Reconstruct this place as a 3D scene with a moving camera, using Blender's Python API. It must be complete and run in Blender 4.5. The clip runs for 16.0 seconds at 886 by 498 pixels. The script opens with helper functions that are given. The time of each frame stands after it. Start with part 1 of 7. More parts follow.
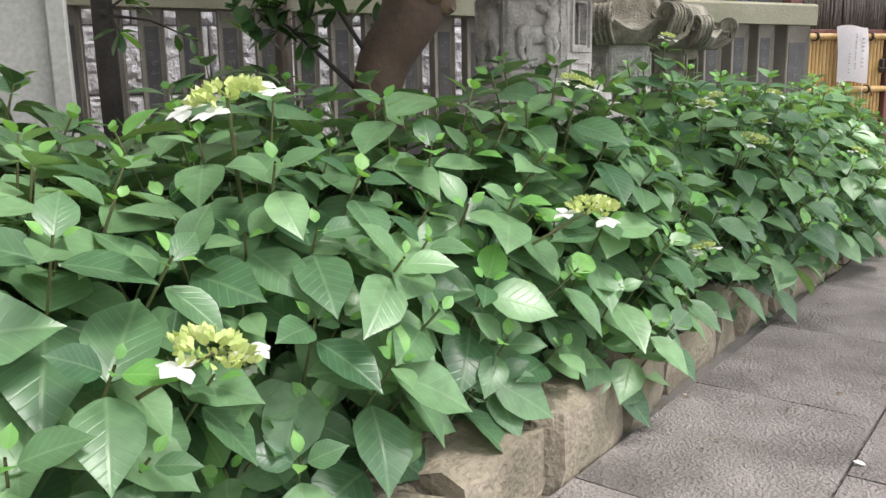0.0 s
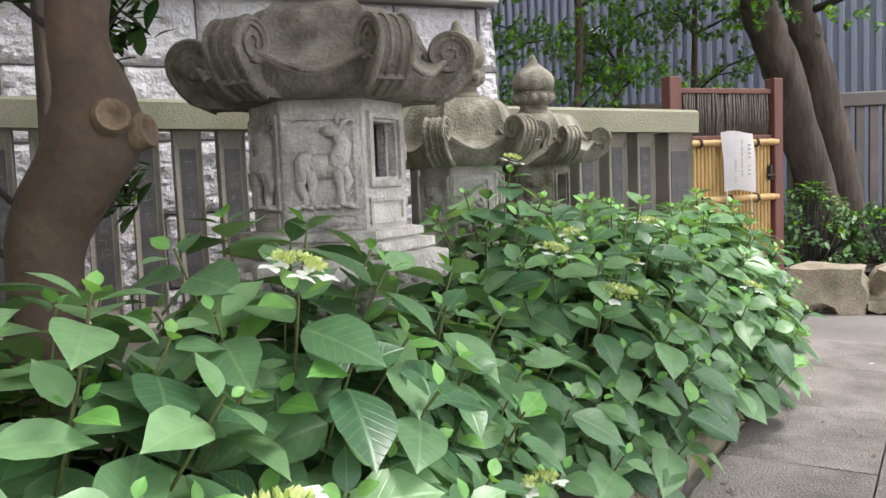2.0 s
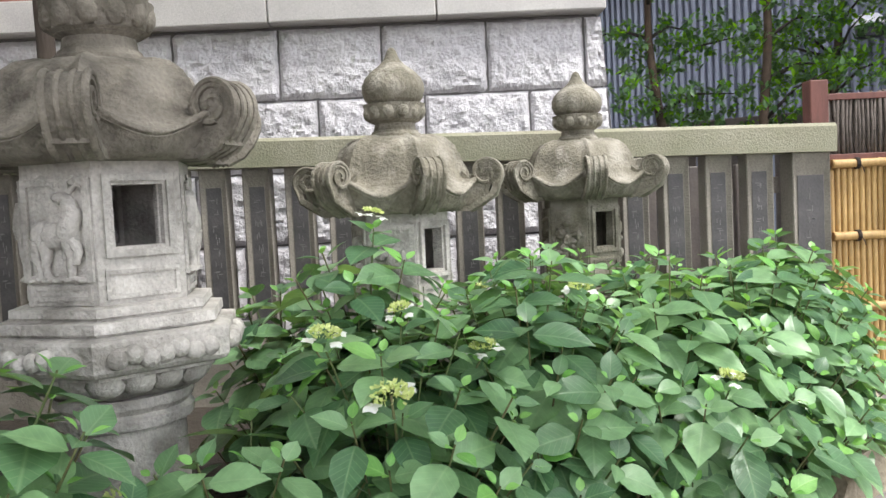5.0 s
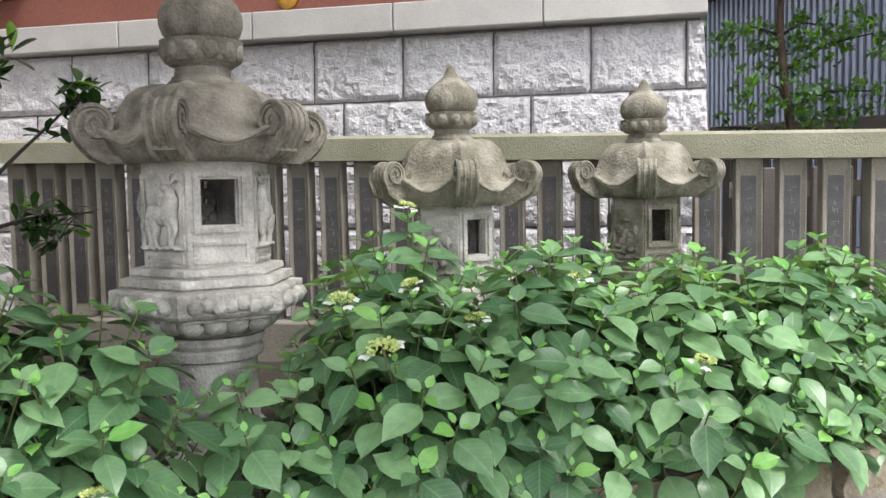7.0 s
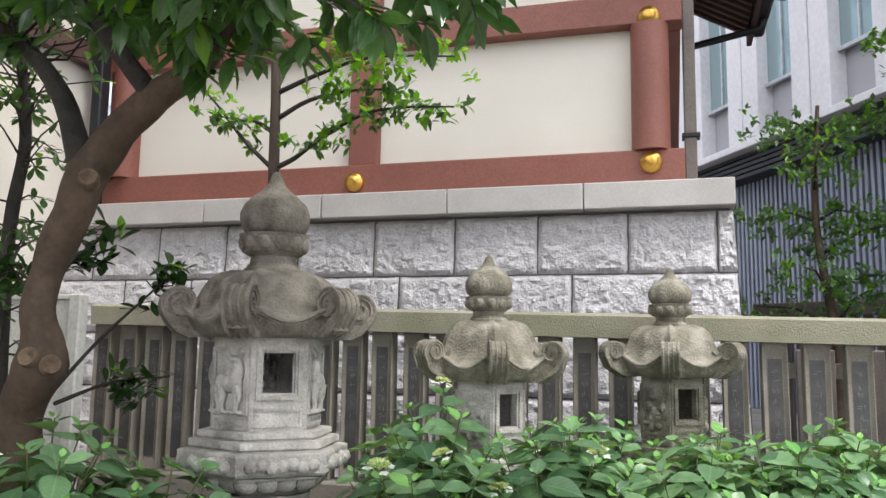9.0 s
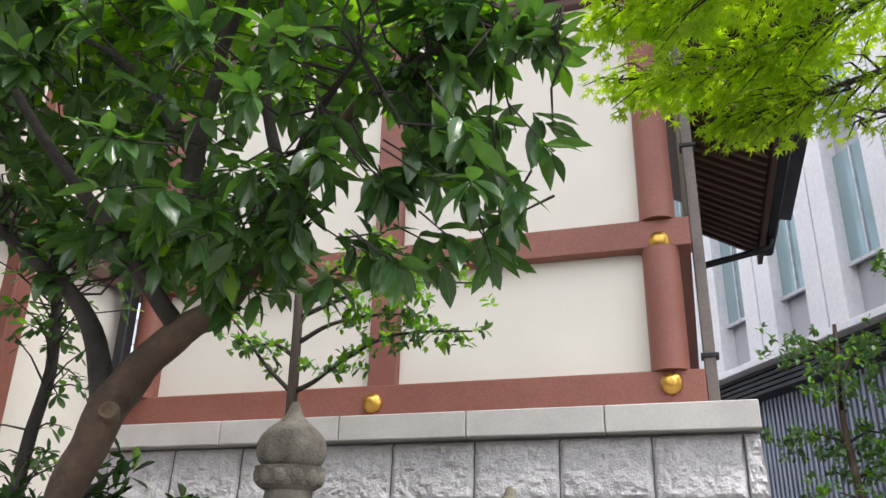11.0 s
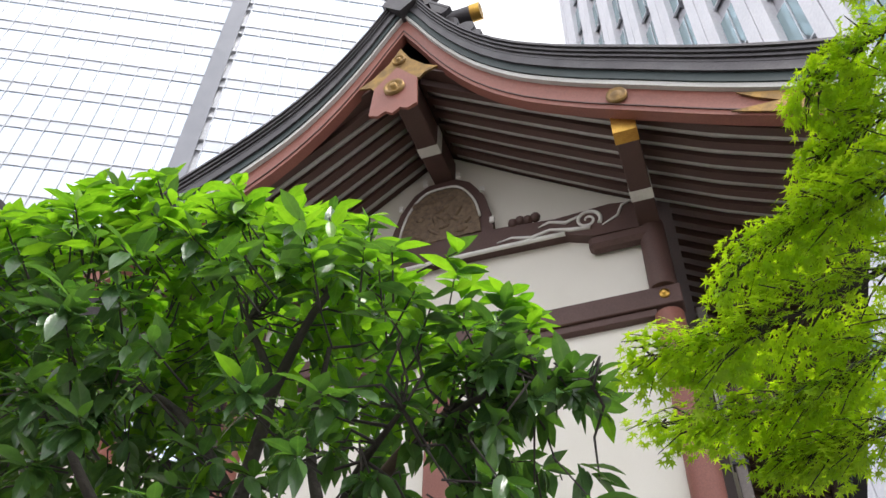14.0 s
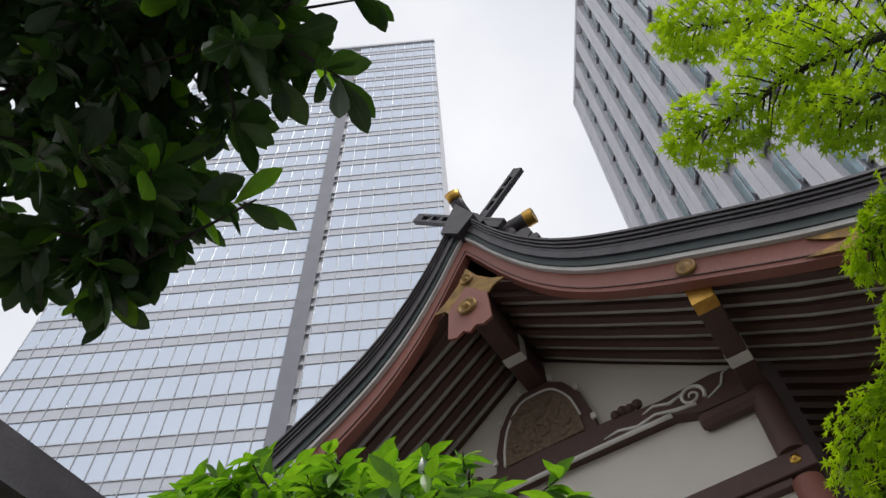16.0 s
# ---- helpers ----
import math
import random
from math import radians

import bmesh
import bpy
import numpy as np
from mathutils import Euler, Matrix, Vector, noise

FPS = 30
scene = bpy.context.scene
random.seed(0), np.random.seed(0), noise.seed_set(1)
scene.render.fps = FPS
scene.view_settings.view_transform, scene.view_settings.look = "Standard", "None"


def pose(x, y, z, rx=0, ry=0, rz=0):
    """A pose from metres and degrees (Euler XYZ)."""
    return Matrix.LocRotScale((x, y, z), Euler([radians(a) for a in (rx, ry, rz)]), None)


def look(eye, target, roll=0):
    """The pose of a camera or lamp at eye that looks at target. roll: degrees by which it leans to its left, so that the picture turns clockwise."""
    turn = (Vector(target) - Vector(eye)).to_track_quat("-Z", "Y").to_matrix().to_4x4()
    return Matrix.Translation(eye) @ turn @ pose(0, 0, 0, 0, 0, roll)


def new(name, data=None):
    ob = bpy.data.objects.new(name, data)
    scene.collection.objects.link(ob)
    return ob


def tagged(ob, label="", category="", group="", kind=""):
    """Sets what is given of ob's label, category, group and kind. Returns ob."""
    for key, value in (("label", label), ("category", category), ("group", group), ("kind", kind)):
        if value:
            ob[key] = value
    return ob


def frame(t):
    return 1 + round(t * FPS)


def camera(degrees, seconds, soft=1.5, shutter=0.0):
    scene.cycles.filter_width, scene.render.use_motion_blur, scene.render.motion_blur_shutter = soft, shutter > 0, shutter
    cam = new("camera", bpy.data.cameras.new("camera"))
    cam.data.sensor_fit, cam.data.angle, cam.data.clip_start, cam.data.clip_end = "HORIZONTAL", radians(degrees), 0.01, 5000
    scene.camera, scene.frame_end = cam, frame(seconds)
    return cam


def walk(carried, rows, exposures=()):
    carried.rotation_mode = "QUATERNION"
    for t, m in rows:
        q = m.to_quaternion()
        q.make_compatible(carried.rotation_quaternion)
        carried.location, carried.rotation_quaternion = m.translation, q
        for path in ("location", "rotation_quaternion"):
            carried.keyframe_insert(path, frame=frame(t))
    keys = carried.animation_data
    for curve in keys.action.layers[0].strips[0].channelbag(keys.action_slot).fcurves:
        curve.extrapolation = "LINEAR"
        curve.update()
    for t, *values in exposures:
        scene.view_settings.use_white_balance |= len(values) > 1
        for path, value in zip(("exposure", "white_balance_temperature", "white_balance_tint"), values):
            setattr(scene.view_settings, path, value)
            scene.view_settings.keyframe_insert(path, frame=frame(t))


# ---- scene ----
cam = camera(57.5, 16.0)
PATH = [
    (0, (1.574, -0.106, 1.075), (2.146, 1.771, 0.686), -1.15),
    (0.5, (1.797, 0.055, 1.106), (2.436, 1.925, 0.801), -1.20),
    (1, (2.012, 0.23, 1.176), (2.683, 2.097, 0.926), -1.25),
    (1.5, (2.159, 0.467, 1.188), (2.879, 2.322, 0.989), -1.68),
    (2, (2.333, 0.646, 1.22), (3.11, 2.482, 1.058), -2.34),
    (2.5, (2.605, 0.793, 1.233), (3.343, 2.645, 1.087), -3.09),
    (3, (2.819, 0.917, 1.249), (3.49, 2.797, 1.123), -3.81),
    (3.5, (3.064, 1.035, 1.274), (3.654, 2.943, 1.184), -3.79),
    (4, (3.339, 1.033, 1.297), (3.751, 2.988, 1.225), -3.47),
    (4.2, (3.487, 0.977, 1.313), (3.821, 2.947, 1.237), -3.52),
    (6.3, (4.545, 0.547, 1.337), (4.255, 2.518, 1.158), -1.17),
    (6.5, (4.588, 0.473, 1.338), (4.265, 2.439, 1.172), -1.18),
    (7, (4.671, 0.259, 1.356), (4.265, 2.212, 1.218), -1.02),
    (7.5, (4.733, 0.082, 1.39), (4.253, 2.021, 1.299), -0.72),
    (8, (4.788, -0.01, 1.398), (4.256, 1.918, 1.393), -0.08),
    (8.5, (4.86, -0.109, 1.411), (4.306, 1.809, 1.529), 0.53),
    (9, (4.889, -0.144, 1.437), (4.34, 1.762, 1.692), 0.85),
    (9.2, (4.889, -0.139, 1.449), (4.343, 1.76, 1.757), 0.82),
    (11.5, (4.911, -0.223, 1.531), (4.344, 1.485, 2.403), 1.44),
    (12, (4.91, -0.242, 1.555), (4.342, 1.402, 2.542), 1.89),
    (12.5, (4.915, -0.257, 1.58), (4.355, 1.316, 2.682), 2.03),
    (13, (4.921, -0.267, 1.595), (4.369, 1.232, 2.799), 2.32),
    (13.5, (4.929, -0.284, 1.615), (4.387, 1.139, 2.911), 2.45),
    (14, (4.942, -0.31, 1.628), (4.403, 1.034, 3.008), 1.87),
    (14.5, (4.969, -0.323, 1.64), (4.428, 0.933, 3.1), 0.74),
    (15, (4.992, -0.332, 1.652), (4.445, 0.82, 3.193), -0.73),
    (15.5, (5.014, -0.351, 1.676), (4.461, 0.681, 3.297), -1.78),
    (16, (5.046, -0.385, 1.683), (4.496, 0.516, 3.382), -2.99),
]
EXPOSURES = [(0.0, 1.36), (2.0, 1.50), (4.0, 1.68), (6.5, 1.57), (8.0, 1.45), (9.0, 1.33), (11.5, 1.36), (12.5, 1.40), (13.5, 1.33), (14.5, 1.07), (15.2, 0.58), (16.0, 0.10)]
walk(cam, [(t, look(eye, target, roll)) for t, eye, target, roll in PATH], EXPOSURES)

# ---- world and light ----
SUN_EL, SUN_AZ = 60.0, 118.0
world = bpy.data.worlds.new("overcast_sky")
scene.world = world
world.use_nodes = True
wn, wl = world.node_tree.nodes, world.node_tree.links
wn.clear()
w_out = wn.new("ShaderNodeOutputWorld")
w_bg = wn.new("ShaderNodeBackground")
w_sky = wn.new("ShaderNodeTexSky")
w_sky.sky_type, w_sky.sun_disc = "NISHITA", False
w_sky.sun_elevation, w_sky.sun_rotation = radians(SUN_EL), radians(SUN_AZ)
w_coord = wn.new("ShaderNodeTexCoord")
w_noise = wn.new("ShaderNodeTexNoise")
w_noise.inputs["Scale"].default_value, w_noise.inputs["Detail"].default_value = 2.2, 5.0
w_ramp = wn.new("ShaderNodeValToRGB")
w_ramp.color_ramp.elements[0].position, w_ramp.color_ramp.elements[0].color = 0.3, (7.2, 7.4, 8.0, 1)
w_ramp.color_ramp.elements[1].position, w_ramp.color_ramp.elements[1].color = 0.75, (10.4, 10.4, 10.6, 1)
w_mix = wn.new("ShaderNodeMixRGB")
w_mix.inputs["Fac"].default_value = 0.9
wl.new(w_coord.outputs["Generated"], w_noise.inputs["Vector"])
wl.new(w_noise.outputs["Fac"], w_ramp.inputs["Fac"])
wl.new(w_sky.outputs["Color"], w_mix.inputs["Color1"])
wl.new(w_ramp.outputs["Color"], w_mix.inputs["Color2"])
wl.new(w_mix.outputs["Color"], w_bg.inputs["Color"])
w_bg.inputs["Strength"].default_value = 0.1
wl.new(w_bg.outputs["Background"], w_out.inputs["Surface"])

sun = new("sun", bpy.data.lights.new("sun", "SUN"))
sun.data.energy, sun.data.angle, sun.data.color = 1.5, radians(20), (1.0, 0.97, 0.92)
sun.matrix_world = look((0, 0, 30), (0 - math.sin(radians(SUN_AZ)) * math.cos(radians(SUN_EL)), 0 - math.cos(radians(SUN_AZ)) * math.cos(radians(SUN_EL)), 30 - math.sin(radians(SUN_EL))))


# ---- materials ----
def material(name, base, other=None, rough=0.7, metal=0.0, scale=6.0, detail=6.0, bump=0.15, fine=60.0, spots=None, spot_scale=1.2, spot_amount=0.4, coat=0.0, stretch=None):
    """A surface with colour drift at two scales, fine relief and optional stains."""
    m = bpy.data.materials.new(name)
    m.use_nodes = True
    n, l = m.node_tree.nodes, m.node_tree.links
    p = n["Principled BSDF"]
    p.inputs["Roughness"].default_value, p.inputs["Metallic"].default_value = rough, metal
    p.inputs["Coat Weight"].default_value = coat
    other = other or tuple(c * 0.72 for c in base)
    co = n.new("ShaderNodeTexCoord")
    vec = co.outputs["Object"]
    if stretch:
        mp = n.new("ShaderNodeMapping")
        mp.inputs["Scale"].default_value = stretch
        l.new(vec, mp.inputs["Vector"])
        vec = mp.outputs["Vector"]
    info = n.new("ShaderNodeObjectInfo")
    a = n.new("ShaderNodeTexNoise")
    a.noise_dimensions = "4D"
    a.inputs["Scale"].default_value, a.inputs["Detail"].default_value = scale, detail
    wmul = n.new("ShaderNodeMath")
    wmul.operation, wmul.inputs[1].default_value = "MULTIPLY", 20.0
    l.new(info.outputs["Random"], wmul.inputs[0])
    l.new(wmul.outputs[0], a.inputs["W"])
    l.new(vec, a.inputs["Vector"])
    mix = n.new("ShaderNodeMixRGB")
    mix.inputs["Color1"].default_value, mix.inputs["Color2"].default_value = (*base, 1), (*other, 1)
    ramp = n.new("ShaderNodeValToRGB")
    ramp.color_ramp.elements[0].position, ramp.color_ramp.elements[1].position = 0.35, 0.68
    l.new(a.outputs["Fac"], ramp.inputs["Fac"])
    l.new(ramp.outputs["Color"], mix.inputs["Fac"])
    colour = mix.outputs["Color"]
    if spots:
        s = n.new("ShaderNodeTexNoise")
        s.inputs["Scale"].default_value, s.inputs["Detail"].default_value = spot_scale, 8.0
        l.new(vec, s.inputs["Vector"])
        sr = n.new("ShaderNodeValToRGB")
        sr.color_ramp.elements[0].position, sr.color_ramp.elements[1].position = 0.48, 0.66
        l.new(s.outputs["Fac"], sr.inputs["Fac"])
        sm = n.new("ShaderNodeMath")
        sm.operation, sm.inputs[1].default_value = "MULTIPLY", spot_amount
        l.new(sr.outputs["Color"], sm.inputs[0])
        mx = n.new("ShaderNodeMixRGB")
        mx.inputs["Color2"].default_value = (*spots, 1)
        l.new(sm.outputs[0], mx.inputs["Fac"])
        l.new(colour, mx.inputs["Color1"])
        colour = mx.outputs["Color"]
    f = n.new("ShaderNodeTexNoise")
    f.inputs["Scale"].default_value, f.inputs["Detail"].default_value = fine, 4.0
    l.new(vec, f.inputs["Vector"])
    grain = n.new("ShaderNodeMixRGB")
    grain.blend_type, grain.inputs["Fac"].default_value = "OVERLAY", 0.35
    l.new(colour, grain.inputs["Color1"])
    l.new(f.outputs["Fac"], grain.inputs["Color2"])
    l.new(grain.outputs["Color"], p.inputs["Base Color"])
    if bump:
        b = n.new("ShaderNodeBump")
        b.inputs["Strength"].default_value, b.inputs["Distance"].default_value = bump, 0.02
        l.new(f.outputs["Fac"], b.inputs["Height"])
        l.new(b.outputs["Normal"], p.inputs["Normal"])
    return m


def leaf_material(name, dark, light, rough=0.42, through_light=0.3, veins=0.5, through_tint=(1.25, 1.2, 0.5)):
    """A leaf: each one a little different, a pale midrib and side veins, some light coming through."""
    m = bpy.data.materials.new(name)
    m.use_nodes = True
    n, l = m.node_tree.nodes, m.node_tree.links
    p, out = n["Principled BSDF"], n["Material Output"]
    geo = n.new("ShaderNodeNewGeometry")
    mix = n.new("ShaderNodeMixRGB")
    mix.inputs["Color1"].default_value, mix.inputs["Color2"].default_value = (*dark, 1), (*light, 1)
    l.new(geo.outputs["Random Per Island"], mix.inputs["Fac"])
    uv = n.new("ShaderNodeUVMap")
    sep = n.new("ShaderNodeSeparateXYZ")
    l.new(uv.outputs["UV"], sep.inputs["Vector"])
    ab = n.new("ShaderNodeMath")
    ab.operation = "ABSOLUTE"
    sh = n.new("ShaderNodeMath")
    sh.operation, sh.inputs[1].default_value = "SUBTRACT", 0.5
    l.new(sep.outputs["X"], sh.inputs[0])
    l.new(sh.outputs[0], ab.inputs[0])
    rib = n.new("ShaderNodeMapRange")
    rib.inputs["From Min"].default_value, rib.inputs["From Max"].default_value = 0.0, 0.045
    rib.inputs["To Min"].default_value, rib.inputs["To Max"].default_value = 1.0, 0.0
    l.new(ab.outputs[0], rib.inputs["Value"])
    k1 = n.new("ShaderNodeMath")
    k1.operation, k1.inputs[1].default_value = "MULTIPLY", 8.0
    l.new(sep.outputs["Y"], k1.inputs[0])
    k2 = n.new("ShaderNodeMath")
    k2.operation, k2.inputs[1].default_value = "MULTIPLY", 5.0
    l.new(ab.outputs[0], k2.inputs[0])
    k3 = n.new("ShaderNodeMath")
    k3.operation = "SUBTRACT"
    l.new(k1.outputs[0], k3.inputs[0])
    l.new(k2.outputs[0], k3.inputs[1])
    pp = n.new("ShaderNodeMath")
    pp.operation, pp.inputs[1].default_value = "PINGPONG", 0.5
    l.new(k3.outputs[0], pp.inputs[0])
    vr = n.new("ShaderNodeMapRange")
    vr.inputs["From Min"].default_value, vr.inputs["From Max"].default_value = 0.0, 0.11
    vr.inputs["To Min"].default_value, vr.inputs["To Max"].default_value = 0.6, 0.0
    l.new(pp.outputs[0], vr.inputs["Value"])
    mx = n.new("ShaderNodeMath")
    mx.operation = "MAXIMUM"
    l.new(rib.outputs[0], mx.inputs[0])
    l.new(vr.outputs[0], mx.inputs[1])
    vs = n.new("ShaderNodeMath")
    vs.operation, vs.inputs[1].default_value = "MULTIPLY", veins * 0.6
    l.new(mx.outputs[0], vs.inputs[0])
    vein = n.new("ShaderNodeMixRGB")
    vein.inputs["Color2"].default_value = (light[0] * 1.5 + 0.03, light[1] * 1.25 + 0.03, light[2] * 1.4 + 0.02, 1)
    l.new(vs.outputs[0], vein.inputs["Fac"])
    l.new(mix.outputs["Color"], vein.inputs["Color1"])
    co = n.new("ShaderNodeTexCoord")
    no = n.new("ShaderNodeTexNoise")
    no.inputs["Scale"].default_value, no.inputs["Detail"].default_value = 22.0, 4.0
    l.new(co.outputs["Object"], no.inputs["Vector"])
    var = n.new("ShaderNodeMixRGB")
    var.blend_type, var.inputs["Fac"].default_value = "OVERLAY", 0.4
    l.new(vein.outputs["Color"], var.inputs["Color1"])
    l.new(no.outputs["Fac"], var.inputs["Color2"])
    l.new(var.outputs["Color"], p.inputs["Base Color"])
    p.inputs["Roughness"].default_value = rough
    b = n.new("ShaderNodeBump")
    b.inputs["Strength"].default_value, b.inputs["Distance"].default_value = 0.45 * veins, 0.004
    b.invert = True
    l.new(mx.outputs[0], b.inputs["Height"])
    l.new(b.outputs["Normal"], p.inputs["Normal"])
    tr = n.new("ShaderNodeBsdfTranslucent")
    tint = n.new("ShaderNodeMixRGB")
    tint.blend_type, tint.inputs["Fac"].default_value = "MULTIPLY", 1.0
    tint.inputs["Color2"].default_value = (*through_tint, 1)
    l.new(var.outputs["Color"], tint.inputs["Color1"])
    l.new(tint.outputs["Color"], tr.inputs["Color"])
    ms = n.new("ShaderNodeMixShader")
    ms.inputs["Fac"].default_value = through_light
    l.new(p.outputs["BSDF"], ms.inputs[1])
    l.new(tr.outputs["BSDF"], ms.inputs[2])
    l.new(ms.outputs["Shader"], out.inputs["Surface"])
    return m


def glass_material(name, tint=(0.5, 0.6, 0.66), rough=0.04, metal=0.0):
    m = bpy.data.materials.new(name)
    m.use_nodes = True
    p = m.node_tree.nodes["Principled BSDF"]
    p.inputs["Base Color"].default_value = (*tint, 1)
    p.inputs["Roughness"].default_value, p.inputs["Metallic"].default_value = rough, metal
    p.inputs["Specular IOR Level"].default_value = 0.9
    return m


M_STONE = material("lantern_granite", (0.57, 0.545, 0.51), (0.34, 0.32, 0.295), 0.9, 0, 9, 9, 0.5, 75, (0.15, 0.14, 0.12), 5.5, 0.7)
M_STONE_DARK = material("weathered_lantern_stone", (0.225, 0.203, 0.168), (0.085, 0.075, 0.062), 0.92, 0, 9, 9, 0.55, 75, (0.30, 0.275, 0.235), 8.0, 0.55)
M_STONE_MOSS = material("lichened_lantern_stone", (0.225, 0.205, 0.16), (0.115, 0.105, 0.08), 0.92, 0, 10, 9, 0.55, 75, (0.38, 0.355, 0.305), 9.0, 0.65)
M_BLOCK = material("split_granite", (0.57, 0.55, 0.57), (0.46, 0.445, 0.465), 0.88, 0, 9, 8, 1.0, 45, (0.72, 0.70, 0.71), 3.0, 0.4)
M_JOINT = material("dark_mortar", (0.16, 0.15, 0.15), None, 0.95)
M_CAP = material("dressed_granite", (0.50, 0.48, 0.46), (0.42, 0.40, 0.39), 0.8, 0, 3, 6, 0.15, 160)
M_FENCE = material("aged_concrete", (0.27, 0.245, 0.21), (0.185, 0.165, 0.14), 0.9, 0, 4, 7, 0.35, 90, (0.16, 0.15, 0.12), 2.2, 0.45)
M_RAIL = material("lichened_concrete", (0.34, 0.32, 0.25), (0.24, 0.23, 0.16), 0.9, 0, 3, 7, 0.35, 90, (0.20, 0.21, 0.13), 1.8, 0.5)
M_SLATE = material("dark_name_panel", (0.075, 0.07, 0.07), (0.05, 0.048, 0.05), 0.6, 0, 8, 5, 0.15, 80, (0.14, 0.13, 0.13), 6.0, 0.4)
M_MARK = material("worn_engraving", (0.2, 0.19, 0.19), None, 0.8)
M_RED = material("red_brown_lacquer", (0.235, 0.085, 0.062), (0.20, 0.07, 0.052), 0.55, 0, 2.0, 4, 0.06, 60)
# darker brown for the hall's upper timbers, rafters, soffit and eaves
M_RED_DARK = material("dark_brown_woodwork", (0.095, 0.05, 0.042), (0.075, 0.04, 0.034), 0.6, 0, 2.5, 4, 0.06, 60)
M_PLASTER = material("cream_plaster", (0.71, 0.675, 0.61), (0.66, 0.625, 0.555), 0.9, 0, 1.2, 5, 0.08, 120)
M_GILT_OLD = material("dulled_gilt", (0.30, 0.185, 0.06), (0.15, 0.095, 0.045), 0.55, 0.8, 9, 5, 0.1, 60)
M_GOLD = material("gilt_metal", (0.66, 0.40, 0.09), (0.52, 0.30, 0.07), 0.36, 1.0, 9, 4, 0.05, 60)
M_WHITE_PAINT = material("white_paint", (0.72, 0.70, 0.66), (0.62, 0.60, 0.57), 0.7, 0, 5, 4, 0.06)
M_COPPER = material("weathered_roof_copper", (0.085, 0.078, 0.082), (0.055, 0.05, 0.056), 0.45, 0.5, 3, 6, 0.1, 40, (0.12, 0.12, 0.125), 2.0, 0.4)
M_ROOF_GREEN = material("dark_green_roof_edge", (0.022, 0.035, 0.035), (0.016, 0.026, 0.026), 0.5, 0.2, 3, 4, 0.05)
M_BARK = material("smooth_brown_bark", (0.095, 0.062, 0.042), (0.052, 0.035, 0.025), 0.85, 0, 7, 7, 0.3, 38, (0.18, 0.135, 0.095), 5.0, 0.35)
M_BARK_DARK = material("dark_bark", (0.05, 0.042, 0.036), (0.028, 0.024, 0.022), 0.9, 0, 8, 7, 0.5, 50)
M_BARK_GREY = material("furrowed_bark", (0.105, 0.08, 0.064), (0.042, 0.032, 0.026), 0.95, 0, 5, 8, 0.9, 24, None, 1, 0, 0, (1, 1, 0.25))
M_CUT = material("cut_branch_wood", (0.20, 0.14, 0.09), (0.10, 0.07, 0.05), 0.9, 0, 20, 5, 0.4, 60)
M_SOIL = material("damp_soil", (0.045, 0.035, 0.026), (0.025, 0.02, 0.015), 0.97, 0, 9, 8, 0.9, 40)
M_KERB = material("rough_bed_stone", (0.40, 0.34, 0.26), (0.24, 0.20, 0.15), 0.95, 0, 5, 8, 0.8, 45, (0.12, 0.12, 0.07), 3.0, 0.5)
M_PAVE = material("worn_paving", (0.34, 0.30, 0.285), (0.21, 0.185, 0.172), 0.9, 0, 4, 9, 1.0, 90, (0.13, 0.115, 0.105), 2.2, 0.65)
M_GROUND = material("path_ground", (0.25, 0.23, 0.22), (0.18, 0.165, 0.155), 0.93, 0, 1.5, 9, 0.5, 150, (0.10, 0.095, 0.09), 0.8, 0.4)
M_BAMBOO = material("dry_bamboo", (0.50, 0.33, 0.13), (0.38, 0.235, 0.085), 0.5, 0, 5, 5, 0.12, 40, (0.28, 0.17, 0.07), 7, 0.4, 0, (3, 3, 0.6))
M_TWIG = material("dark_brushwood", (0.085, 0.07, 0.06), (0.15, 0.125, 0.11), 0.9, 0, 20, 5, 0.4, 60)
M_GATE = material("red_stained_timber", (0.15, 0.055, 0.042), (0.10, 0.036, 0.028), 0.6, 0, 5, 6, 0.2, 50, None, 1, 0, 0, (6, 6, 0.6))
M_PAPER = material("notice_paper", (0.80, 0.78, 0.80), (0.74, 0.72, 0.75), 0.6, 0, 4, 4, 0.05)
M_INK = material("faded_ink", (0.5, 0.48, 0.51), None, 0.8)
M_CORD = material("binding_cord", (0.04, 0.03, 0.025), None, 0.9)
M_RIB = material("blue_grey_cladding", (0.25, 0.27, 0.335), (0.215, 0.235, 0.295), 0.5, 0.2, 1, 4, 0.04)
M_WHITE_STONE = material("pale_stone_cladding", (0.70, 0.69, 0.72), (0.62, 0.615, 0.65), 0.6, 0, 0.6, 6, 0.05, 8)
M_GREY_PANEL = material("grey_spandrel_panel", (0.22, 0.225, 0.25), (0.19, 0.195, 0.22), 0.4, 0.1, 0.6, 4, 0.02)
M_TOWER_GREY = material("pale_grey_tower_panel", (0.40, 0.40, 0.43), (0.35, 0.35, 0.38), 0.5, 0.1, 0.5, 4, 0.02)
M_DARK_METAL = material("dark_metal", (0.03, 0.031, 0.036), None, 0.5, 0.5)
M_PIPE = material("grey_brown_pipe", (0.17, 0.145, 0.13), (0.12, 0.105, 0.10), 0.5, 0.2, 3)
M_CABINET = material("pale_painted_metal", (0.47, 0.47, 0.45), (0.40, 0.40, 0.38), 0.5, 0.1, 1.5, 4, 0.03, 40, (0.5, 0.5, 0.45), 1.0, 0.3)
M_GLASS = glass_material("tower_glass", (0.60, 0.67, 0.77), 0.06, 0.6)
M_WINDOW = glass_material("teal_window_glass", (0.27, 0.37, 0.39), 0.05, 0.4)
